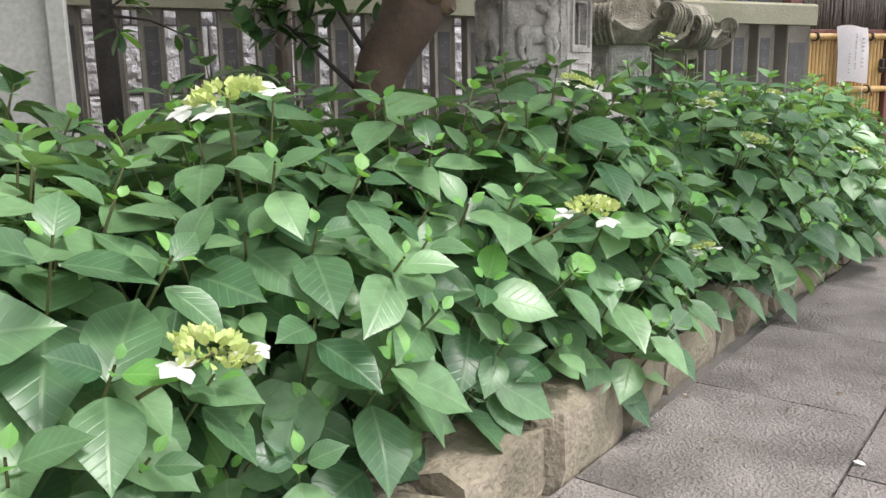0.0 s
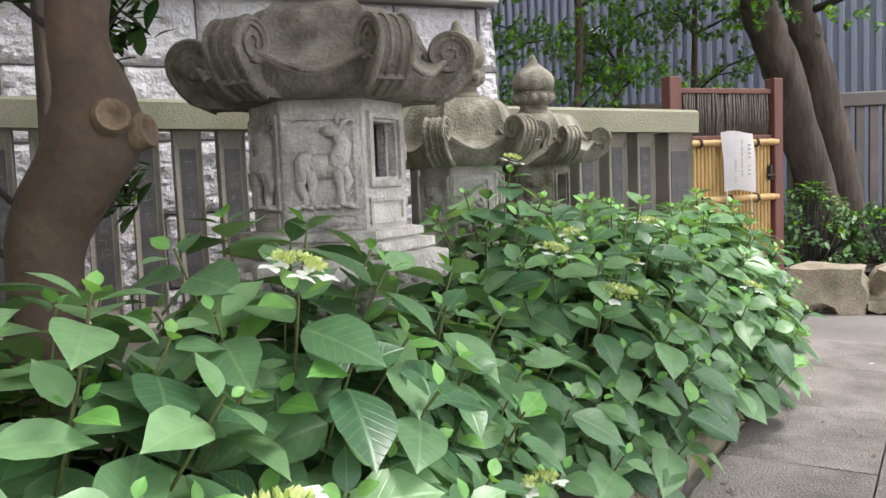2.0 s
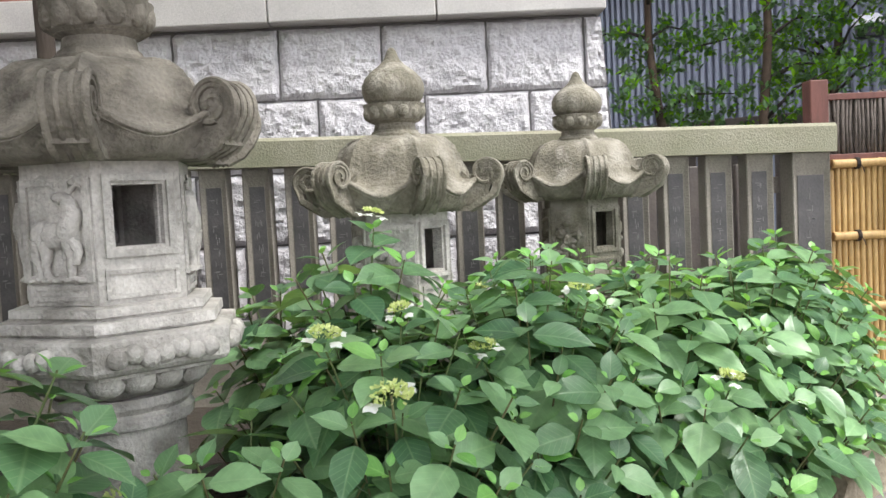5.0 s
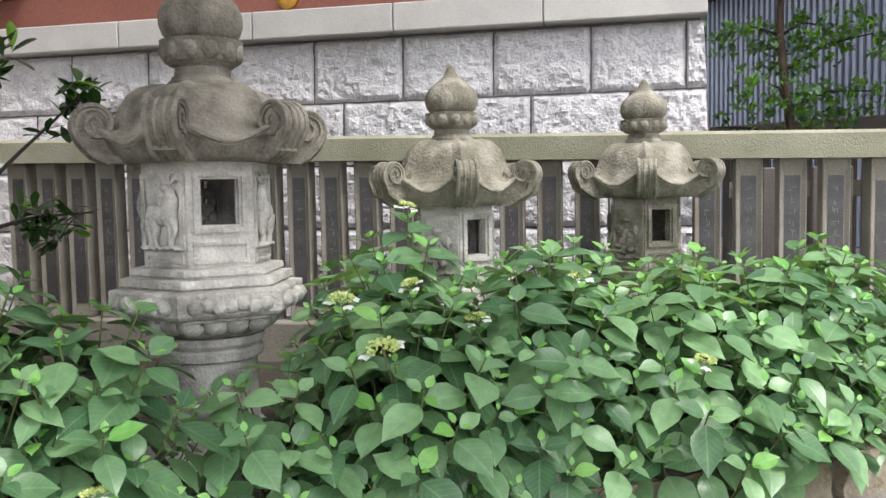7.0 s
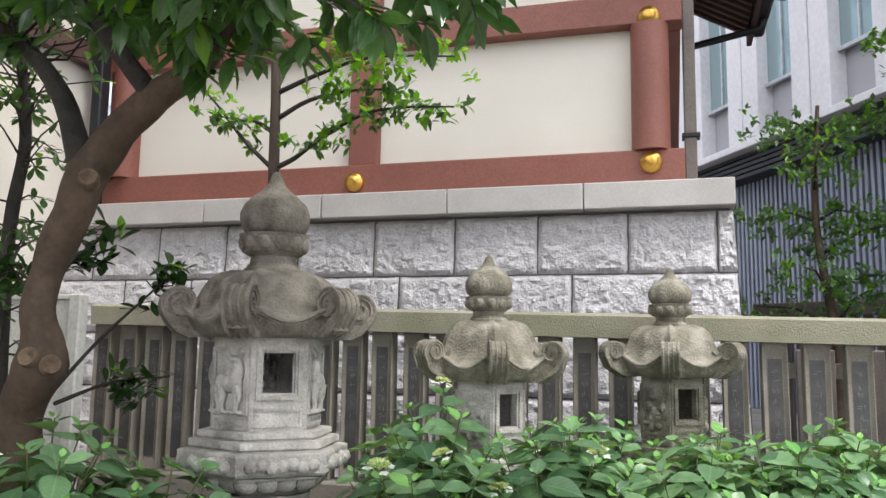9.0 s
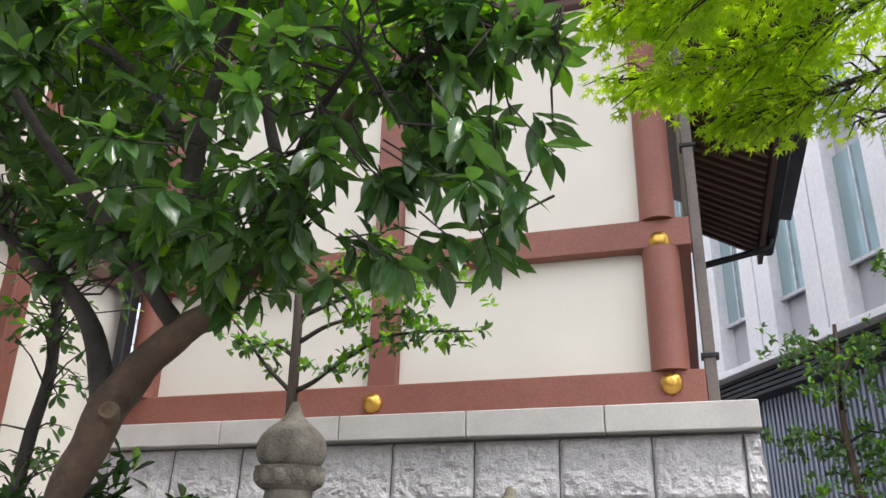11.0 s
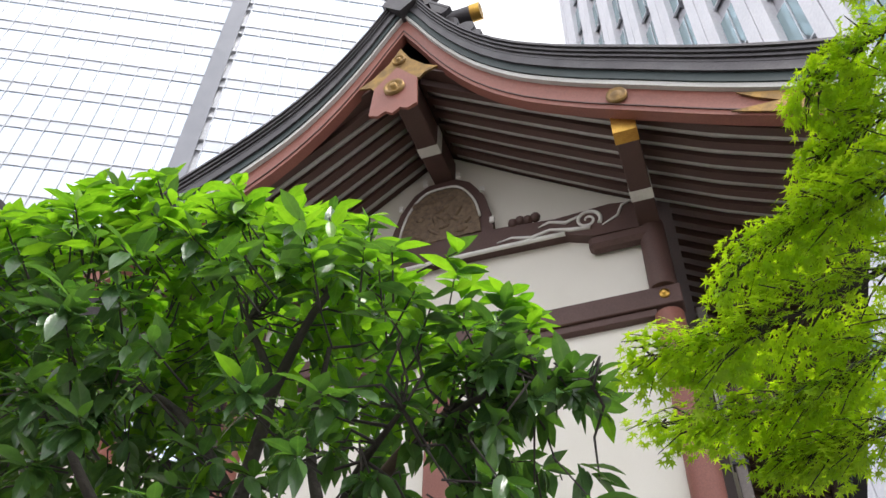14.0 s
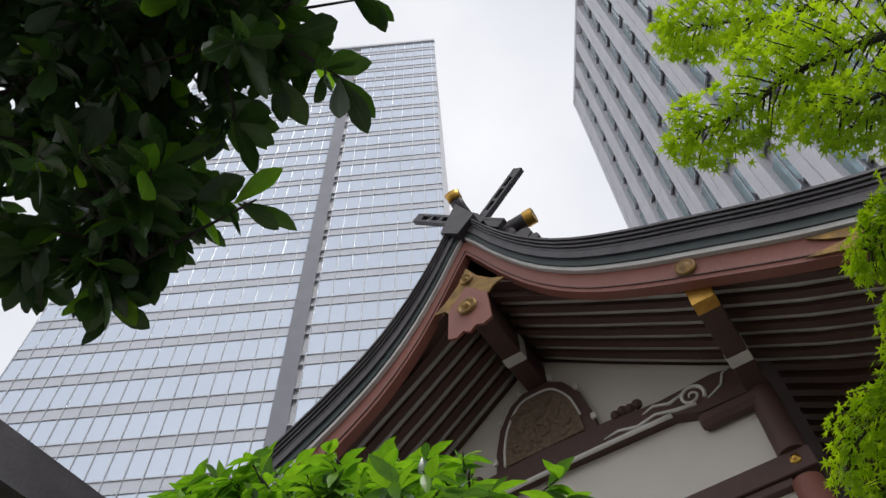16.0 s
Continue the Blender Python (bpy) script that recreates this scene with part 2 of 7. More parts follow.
# pale roof-edge board, also the strips that paint light on the rafters
M_EDGE = material("pale_board_and_lit_strip", (0.52, 0.51, 0.49), (0.43, 0.42, 0.40), 0.7, 0, 3, 5, 0.05)
M_SPANDREL = material("pale_glass_spandrel", (0.55, 0.57, 0.62), (0.50, 0.52, 0.57), 0.25, 0.3, 0.2, 3, 0.0)
M_MULLION = material("grey_mullion", (0.55, 0.56, 0.59), None, 0.4, 0.5)
M_HYDRANGEA = leaf_material("hydrangea_leaf", (0.055, 0.134, 0.064), (0.245, 0.415, 0.205), 0.30, 0.26, 0.4)
M_HYDRANGEA_NEW = leaf_material("young_hydrangea_leaf", (0.15, 0.38, 0.09), (0.25, 0.50, 0.14), 0.4, 0.32, 0.5)
M_STEM = material("green_stem", (0.10, 0.15, 0.05), (0.13, 0.11, 0.05), 0.7, 0, 12)
M_PETAL = leaf_material("white_sepal", (0.78, 0.80, 0.74), (0.86, 0.86, 0.84), 0.6, 0.25, 0.15, (1, 1, 0.95))
M_FLORET = leaf_material("lime_floret", (0.50, 0.60, 0.20), (0.68, 0.74, 0.34), 0.6, 0.2, 0.1, (1, 1, 0.7))
M_EVERGREEN = leaf_material("glossy_evergreen_leaf", (0.046, 0.104, 0.043), (0.10, 0.19, 0.07), 0.19, 0.36, 0.3, (1.6, 1.9, 0.4))
# brighter leaf; in the near tree's crown it carries the light from above
M_EVERGREEN_BRIGHT = leaf_material("bright_evergreen_leaf", (0.105, 0.265, 0.028), (0.20, 0.40, 0.04), 0.24, 0.5, 0.3, (1.5, 1.5, 0.4))
M_EVERGREEN.node_tree.nodes["Principled BSDF"].inputs["Specular IOR Level"].default_value = 0.85
M_LEATHERY = leaf_material("leathery_leaf", (0.020, 0.050, 0.018), (0.045, 0.095, 0.03), 0.25, 0.22, 0.3, (1.8, 2.0, 0.5))
M_MAPLE = leaf_material("maple_leaf", (0.25, 0.42, 0.02), (0.40, 0.60, 0.035), 0.5, 0.55, 0.2, (1.4, 1.3, 0.35))
M_SHRUB = leaf_material("shrub_leaf", (0.055, 0.13, 0.05), (0.13, 0.25, 0.09), 0.4, 0.25, 0.3)


# ---- mesh helpers ----
def finish(bm, name, mats, smooth=None):
    me = bpy.data.meshes.new(name)
    bm.normal_update()
    bm.to_mesh(me)
    bm.free()
    for m in mats if isinstance(mats, (list, tuple)) else [mats]:
        me.materials.append(m)
    if smooth is not None:
        me.shade_smooth()
        me.set_sharp_from_angle(angle=radians(smooth))
    return me


def part(name, bm, mats, parent, label="", smooth=None):
    ob = new(name, finish(bm, name, mats, smooth))
    ob.parent = parent
    return tagged(ob, label)


def piece(name, me, parent, m=None):
    ob = new(name, me)
    ob.parent = parent
    if m is not None:
        ob.matrix_local = m
    return ob


def thing(name, label, category, group="", kind="", at=None):
    ob = new(name)
    if at is not None:
        ob.matrix_world = at
    return tagged(ob, label, category, group, kind)


def solid(name, bm, mats, label, category="", kind="", group="", smooth=None, at=None):
    ob = new(name, finish(bm, name, mats, smooth))
    if at is not None:
        ob.matrix_world = at
    return tagged(ob, label, category, group, kind)


def box(bm, x0, x1, y0, y1, z0, z1, bevel=0.0, m=None, mat=0):
    """A block between the given limits, its edges worn by bevel."""
    got = bmesh.ops.create_cube(bm, size=1.0)["verts"]
    bmesh.ops.transform(bm, verts=got, matrix=Matrix.LocRotScale(((x0 + x1) / 2, (y0 + y1) / 2, (z0 + z1) / 2), None, (x1 - x0, y1 - y0, z1 - z0)))
    faces = {f for v in got for f in v.link_faces}
    if bevel:
        edges = list({e for v in got for e in v.link_edges})
        done = bmesh.ops.bevel(bm, geom=edges, offset=bevel, segments=1, affect="EDGES", profile=0.5)
        got = list({v for f in done["faces"] for v in f.verts} | {v for v in got if v.is_valid})
        faces = {f for v in got for f in v.link_faces}
    if m is not None:
        bmesh.ops.transform(bm, verts=got, matrix=m)
    for f in faces:
        f.material_index = mat
    return got


def tube(bm, pts, radii, seg=8, rough=0.0, mat=0, cap=True):
    """A tapering round limb along the points."""
    pts = [Vector(p) for p in pts]
    rings, side = [], None
    for i, p in enumerate(pts):
        d = (pts[min(i + 1, len(pts) - 1)] - pts[max(i - 1, 0)]).normalized()
        side = (side - d * side.dot(d)).normalized() if side is not None and (side - d * side.dot(d)).length > 1e-3 else d.orthogonal().normalized()
        up = d.cross(side)
        r = radii[i] if isinstance(radii, (list, tuple)) else radii
        ring = []
        for k in range(seg):
            a = 2 * math.pi * k / seg
            rr = r * (1 + rough * noise.noise(p * 6 + Vector((math.cos(a), math.sin(a), 0)) * 1.3))
            ring.append(bm.verts.new(p + (side * math.cos(a) + up * math.sin(a)) * rr))
        rings.append(ring)
    for a, b in zip(rings, rings[1:]):
        for k in range(seg):
            f = bm.faces.new((a[k], a[(k + 1) % seg], b[(k + 1) % seg], b[k]))
            f.material_index, f.smooth = mat, True
    if cap:
        for ring in (list(reversed(rings[0])), rings[-1]):
            bm.faces.new(ring).material_index = mat


def bend(pts, steps=5):
    """A smooth line through the points."""
    pts = [Vector(p) for p in pts]
    ext = [pts[0] * 2 - pts[1]] + pts + [pts[-1] * 2 - pts[-2]]
    out = []
    for i in range(1, len(ext) - 2):
        a, b, c, d = ext[i - 1:i + 3]
        for s in range(steps):
            t = s / steps
            out.append(0.5 * ((2 * b) + (c - a) * t + (2 * a - 5 * b + 4 * c - d) * t * t + (3 * b - a - 3 * c + d) * t ** 3))
    return out + [pts[-1]]


def taper(n, a, b, power=1.0):
    return [a + (b - a) * (i / (n - 1)) ** power for i in range(n)]


def lathe(bm, profile, seg=24, at=(0, 0, 0), sides=None, twist=0.0, mat=0):
    """A turned body: profile of (radius, z). sides: a polygon of that many sides in place of the round."""
    rings = []
    seg = sides or seg
    for r, z in profile:
        rings.append([bm.verts.new((at[0] + r * math.cos(2 * math.pi * k / seg + twist), at[1] + r * math.sin(2 * math.pi * k / seg + twist), at[2] + z)) for k in range(seg)])
    for a, b in zip(rings, rings[1:]):
        for k in range(seg):
            bm.faces.new((a[k], a[(k + 1) % seg], b[(k + 1) % seg], b[k])).material_index = mat
    bm.faces.new(list(reversed(rings[0]))).material_index = mat
    bm.faces.new(rings[-1]).material_index = mat


def prism(bm, outline, y0, y1, mat=0):
    """An outline of (x, z) given thickness along y."""
    a = [bm.verts.new((x, y0, z)) for x, z in outline]
    b = [bm.verts.new((x, y1, z)) for x, z in outline]
    n = len(a)
    for k in range(n):
        bm.faces.new((a[k], b[k], b[(k + 1) % n], a[(k + 1) % n])).material_index = mat
    bm.faces.new(a).material_index = mat
    bm.faces.new(list(reversed(b))).material_index = mat


def blade(stations, droop, fold, teeth=0.0):
    """A leaf template lying along +y: vertices, faces and uv, from (distance, half width) stations."""
    v, uv, f = [], [], []
    for i, (t, w) in enumerate(stations):
        z = -droop * t * t
        k = 1 + (teeth if i % 2 else -teeth)
        v += [(-w * k, t, z + fold * w), (0, t, z), (w * k, t, z + fold * w)]
        uv += [(0.5 - w * 0.5 / 0.32, t), (0.5, t), (0.5 + w * 0.5 / 0.32, t)]
    for i in range(len(stations) - 1):
        a, b = 3 * i, 3 * i + 3
        f += [(a, a + 1, b + 1, b), (a + 1, a + 2, b + 2, b + 1)]
    return np.array(v), f, uv


LEAF_BROAD = blade([(0.0, 0.015), (0.07, 0.12), (0.18, 0.235), (0.32, 0.31), (0.47, 0.325), (0.62, 0.29), (0.75, 0.205), (0.86, 0.105), (0.94, 0.04), (1.0, 0.004)], 0.2, 0.22, 0.022)
LEAF_LONG = blade([(0.0, 0.012), (0.18, 0.12), (0.42, 0.195), (0.66, 0.175), (0.86, 0.08), (1.0, 0.004)], 0.22, 0.25)
LEAF_OBOVATE = blade([(0.0, 0.012), (0.25, 0.11), (0.5, 0.19), (0.72, 0.20), (0.9, 0.11), (1.0, 0.01)], 0.12, 0.2)
LEAF_SMALL = blade([(0.0, 0.02), (0.3, 0.24), (0.65, 0.24), (1.0, 0.01)], 0.15, 0.2)


def maple_leaf():
    v, uv = [(0, 0.28, 0.02)], [(0.5, 0.3)]
    lobes = [(-150, 0.22), (-98, 0.46), (-48, 0.66), (0, 0.75), (48, 0.66), (98, 0.46), (150, 0.22)]
    for i, (a, r) in enumerate(lobes):
        v.append((math.sin(radians(a)) * r, 0.28 + math.cos(radians(a)) * r, -0.10 * r))
        uv.append((0.5 + math.sin(radians(a)) * r * 0.5, 0.4))
        if i < 6:
            b = (a + lobes[i + 1][0]) / 2
            v.append((math.sin(radians(b)) * 0.2, 0.28 + math.cos(radians(b)) * 0.2, 0.0))
            uv.append((0.5 + math.sin(radians(b)) * 0.1, 0.4))
    f = [(0, i + 1, i) for i in range(1, 13)]
    return np.array(v), f, uv


LEAF_MAPLE = maple_leaf()


def foliage(name, template, poses, mats, which=None):
    """One mesh of many leaves: the template at each pose (4 x 4 arrays), with a material number for each leaf."""
    v, f, uv = template
    n, k = len(poses), len(v)
    hom = np.concatenate([v, np.ones((k, 1))], 1)
    verts = np.einsum("nij,kj->nki", np.array(poses)[:, :3, :], hom).reshape(-1, 3)
    loops = np.concatenate([np.array(a) for a in f])
    sizes = np.array([len(a) for a in f])
    me = bpy.data.meshes.new(name)
    me.vertices.add(n * k)
    me.vertices.foreach_set("co", verts.ravel())
    me.loops.add(n * len(loops))
    me.loops.foreach_set("vertex_index", (loops[None, :] + (np.arange(n) * k)[:, None]).ravel())
    me.polygons.add(n * len(f))
    starts = np.concatenate([[0], np.cumsum(sizes)[:-1]])
    me.polygons.foreach_set("loop_start", (starts[None, :] + (np.arange(n) * len(loops))[:, None]).ravel())
    if which is not None:
        me.polygons.foreach_set("material_index", np.repeat(np.array(which, int), len(f)))
    me.polygons.foreach_set("use_smooth", np.ones(n * len(f), bool))
    layer = me.uv_layers.new(name="UVMap")
    layer.data.foreach_set("uv", np.tile(np.array(uv)[loops].ravel(), n))
    for m in mats if isinstance(mats, (list, tuple)) else [mats]:
        me.materials.append(m)
    me.update(calc_edges=True)
    me.validate()
    return me


def leaf_pose(p, direction, normal, size, width=1.0):
    """A leaf at p that points along direction, its upper side to normal."""
    y = Vector(direction).normalized()
    z = Vector(normal)
    z = z - y * z.dot(y)
    z = z.normalized() if z.length > 1e-4 else y.orthogonal().normalized()
    x = y.cross(z)
    m = np.eye(4)
    m[:3, 0], m[:3, 1], m[:3, 2], m[:3, 3] = np.array(x) * size * width, np.array(y) * size, np.array(z) * size, np.array(p)
    return m


rnd = random.Random(7)


def rand_dir(r):
    while True:
        v = Vector((r.uniform(-1, 1), r.uniform(-1, 1), r.uniform(-1, 1)))
        if 0.05 < v.length < 1:
            return v.normalized()


# ---- large structure ----
def build_ground():
    bm = bmesh.new()
    vs = [bm.verts.new(p) for p in ((-400, -400, -0.02), (400, -400, -0.02), (400, 400, -0.02), (-400, 400, -0.02))]
    bm.faces.new(vs)
    solid("ground", bm, M_GROUND, "worn grey shrine forecourt ground", "ground", "structure")


build_ground()

# the bed's edge, from the near end to the bamboo gate
KERB = [(-1.6, -1.0), (-0.6, -0.25), (0.4, 0.46), (1.3, 1.08), (2.32, 1.78), (2.95, 2.27), (3.67, 2.8), (4.6, 3.42), (5.5, 3.98), (5.95, 4.3), (6.2, 4.75), (6.35, 5.2), (6.42, 5.45)]


def build_bed():
    """Soil between the kerb and the fence, a low uneven mound."""
    bm = bmesh.new()
    rows = []
    for x, y in [tuple(p[:2]) for p in bend([(a, b, 0) for a, b in KERB], 4)]:
        row = []
        for k in range(9):
            t = k / 8
            yy = y + 0.06 + (5.5 - y - 0.06) * t
            zz = 0.12 + 0.1 * math.sin(min(1, t * 2.5) * 1.57) + 0.035 * noise.noise(Vector((x * 2.5, yy * 2.5, 0)))
            row.append(bm.verts.new((x - 0.03, yy, zz)))
        rows.append(row)
    for a, b in zip(rows, rows[1:]):
        for k in range(8):
            bm.faces.new((a[k], b[k], b[k + 1], a[k + 1]))
    bmesh.ops.recalc_face_normals(bm, faces=bm.faces)
    solid("planting_bed", bm, M_SOIL, "dark damp soil of the raised hydrangea bed", "soil", "structure", smooth=60)


build_bed()


def rail_top(x):
    return 1.80 - 0.0185 * x


def stone_piece(name, sx, sy, sz, seed, rough=0.14, cuts=2):
    """A roughly squared stone with knocked-off corners."""
    bm = bmesh.new()
    bmesh.ops.create_cube(bm, size=1.0)
    bmesh.ops.subdivide_edges(bm, edges=bm.edges[:], cuts=cuts, use_grid_fill=True)
    for v in bm.verts:
        c = v.co.copy()
        r = max(abs(c.x), abs(c.y), abs(c.z)) / max(c.length, 1e-6)
        v.co = c * (1 - 0.35 * (1 - r) * 0.8)
        v.co += Vector((noise.noise(c * 3 + Vector((seed, 0, 0))), noise.noise(c * 3 + Vector((0, seed, 5))), noise.noise(c * 3 + Vector((9, 0, seed))))) * rough
        v.co = Vector((v.co.x * sx, v.co.y * sy, v.co.z * sz))
    return bm


def build_kerb():
    top = thing("bed_kerb", "row of rough brownish edging stones round the bed", "kerb", kind="structure")
    line = bend([(a, b, 0) for a, b in KERB], 8)
    i, d, n = 0, 0.0, 0
    r = random.Random(3)
    length = [0.0]
    for a, b in zip(line, line[1:]):
        length.append(length[-1] + (b - a).length)
    s = 0.2
    while s < length[-1] - 0.1:
        w = r.uniform(0.32, 0.6)
        c = s + w / 2
        k = max(j for j in range(len(length)) if length[j] <= min(c, length[-1] - 1e-3))
        k = min(k, len(line) - 2)
        dv = (line[k + 1] - line[k])
        p = line[k] + dv.normalized() * (c - length[k])
        me = finish(stone_piece("kerb_stone", w * 0.97, 0.24, r.uniform(0.24, 0.30), n * 3.7), "kerb_stone", M_KERB, 40)
        piece("kerb_stone", me, top, Matrix.LocRotScale((p.x, p.y, 0.085), Euler((r.uniform(-0.06, 0.06), r.uniform(-0.04, 0.04), math.atan2(dv.y, dv.x) + r.uniform(-0.05, 0.05))), None))
        s += w
        n += 1


build_kerb()


def build_paving():
    """Large worn slabs of the path that runs along the bed."""
    top = thing("pavement", "worn grey paving slabs with narrow joints", "pavement", kind="structure")
    r = random.Random(5)
    meshes = []
    for i in range(6):
        bm = bmesh.new()
        w, h = 0.9, 0.6
        g = 3
        grid = [[bm.verts.new((-w / 2 + 0.004 + (w - 0.008) * a / g, -h / 2 + 0.004 + (h - 0.008) * b / g, 0.008 + 0.004 * noise.noise(Vector((a * 1.3 + i * 9, b * 1.7, i))))) for b in range(g + 1)] for a in range(g + 1)]
        for a in range(g):
            for b in range(g):
                bm.faces.new((grid[a][b], grid[a + 1][b], grid[a + 1][b + 1], grid[a][b + 1]))
        rim = [grid[a][0] for a in range(g + 1)] + [grid[g][b] for b in range(1, g + 1)] + [grid[a][g] for a in range(g - 1, -1, -1)] + [grid[0][b] for b in range(g - 1, 0, -1)]
        low = [bm.verts.new((v.co.x, v.co.y, -0.03)) for v in rim]
        for k in range(len(rim)):
            bm.faces.new((rim[k - 1], low[k - 1], low[k], rim[k]))
        meshes.append(finish(bm, "slab", M_PAVE))
    turn = math.atan2(0.57, 0.82)
    u, v = Vector((math.cos(turn), math.sin(turn), 0)), Vector((math.sin(turn), -math.cos(turn), 0))
    start = Vector((-1.2, -0.75, 0))
    for row in range(7):
        for col in range(13):
            p = start + u * (0.45 + 0.9 * col + (0.45 if row % 2 else 0)) + v * (0.34 + 0.6 * row)
            if p.x > 7.3 or p.y > 5.3:
                continue
            piece("slab", meshes[(row * 5 + col * 3) % 6], top, Matrix.LocRotScale((p.x, p.y, r.uniform(-0.002, 0.002)), Euler((r.uniform(-0.003, 0.003), r.uniform(-0.003, 0.003), turn)), None))


# ---- fence ----
def build_fence():
    top = thing("shrine_fence", "aged concrete picket fence with dark inscribed name panels", "fence")
    bm = bmesh.new()
    x0, x1 = 0.32, 6.42
    n = 24
    ring = []
    for i in range(n + 1):
        x = x0 + (x1 - x0) * i / n
        t = rail_top(x)
        ring.append([bm.verts.new((x, y, z)) for y, z in ((5.40, t - 0.165), (5.395, t - 0.02), (5.42, t), (5.62, t), (5.64, t - 0.02), (5.64, t - 0.165))])
    for a, b in zip(ring, ring[1:]):
        for k in range(6):
            bm.faces.new((a[k], b[k], b[(k + 1) % 6], a[(k + 1) % 6]))
    bm.faces.new(list(reversed(ring[0])))
    bm.faces.new(ring[-1])
    bmesh.ops.recalc_face_normals(bm, faces=bm.faces)
    part("top_rail", bm, M_RAIL, top, "thick lichened top rail")
    bm = bmesh.new()
    box(bm, x0, x1, 5.36, 5.66, 0.2, 0.50, 0.012)
    part("base_beam", bm, M_FENCE, top)
    # one picket with a sunk front, standing from 0.50 up to the rail
    def picket_mesh(w, h, name):
        b = bmesh.new()
        box(b, -w / 2, w / 2, -0.065, 0.065, 0, h, 0.006)
        front = [f for f in b.faces if f.normal.y < -0.9 and f.calc_area() > 0.05]
        bmesh.ops.inset_region(b, faces=front, thickness=0.034)
        bmesh.ops.translate(b, verts=list({v for f in front for v in f.verts}), vec=(0, 0.016, 0))
        for v in {v for f in front for v in f.verts}:
            if v.co.z > h / 2:
                v.co.z -= 0.075
            else:
                v.co.z += 0.06
        return finish(b, name, M_FENCE)
    r = random.Random(11)
    def panel_mesh(w, h, k):
        b = bmesh.new()
        box(b, -w / 2 + 0.036, w / 2 - 0.036, -0.053, -0.046, 0.098, h - 0.112, 0.0)
        rr = random.Random(k)
        z = h - 0.2
        while z > h - 0.2 - rr.uniform(0.35, 0.6):
            for q in range(rr.randint(2, 4)):
                xx, zz = rr.uniform(-0.018, 0.018), z + rr.uniform(-0.02, 0.02)
                if rr.random() < 0.5:
                    box(b, xx - 0.013, xx + 0.013, -0.0545, -0.0525, zz - 0.0022, zz + 0.0022, 0, None, 1)
                else:
                    box(b, xx - 0.002, xx + 0.002, -0.0545, -0.0525, zz - 0.014, zz + 0.014, 0, None, 1)
            z -= 0.068
        return finish(b, "name_panel", [M_SLATE, M_MARK])
    h = 1.08
    pm = picket_mesh(0.158, h, "picket")
    panels = [panel_mesh(0.158, h, k) for k in range(5)]
    x = 0.40
    k = 0
    while x < 6.1:
        t = rail_top(x) - 0.165
        ob = piece("picket", pm, top, Matrix.LocRotScale((x + r.uniform(-0.004, 0.004), 5.52, 0.50), Euler((0, r.uniform(-0.006, 0.006), 0)), (1, 1, (t - 0.50 + 0.004) / h)))
        piece("name_panel", panels[k % 5], ob)
        x += 0.243
        k += 1
    pm = picket_mesh(0.225, h, "end_post")
    ob = piece("end_post", pm, top, Matrix.LocRotScale((6.285, 5.52, 0.2), None, (1, 1.3, (rail_top(6.3) - 0.165 - 0.196) / h)))
    piece("name_panel", panel_mesh(0.225, h, 9), ob)


build_fence()


def build_back_fence():
    """The plain slatted fence that stands behind, past the stone wall's corner."""
    top = thing("back_fence", "plain brown-grey slatted fence behind the shrine wall", "fence")
    bm = bmesh.new()
    box(bm, 5.55, 7.2, 6.62, 6.68, 1.28, 1.40, 0.004)
    part("rail", bm, M_FENCE, top)
    bm = bmesh.new()
    box(bm, 5.55, 7.2, 6.62, 6.68, 0.3, 0.4, 0.004)
    part("rail", bm, M_FENCE, top)
    bm = bmesh.new()
    box(bm, -0.05, 0.05, -0.03, 0.03, -0.02, 1.5, 0.006)
    me = finish(bm, "slat", M_PIPE)
    for i in range(9):
        piece("slat", me, top, pose(5.65 + 0.17 * i, 6.59, 0))


build_back_fence()


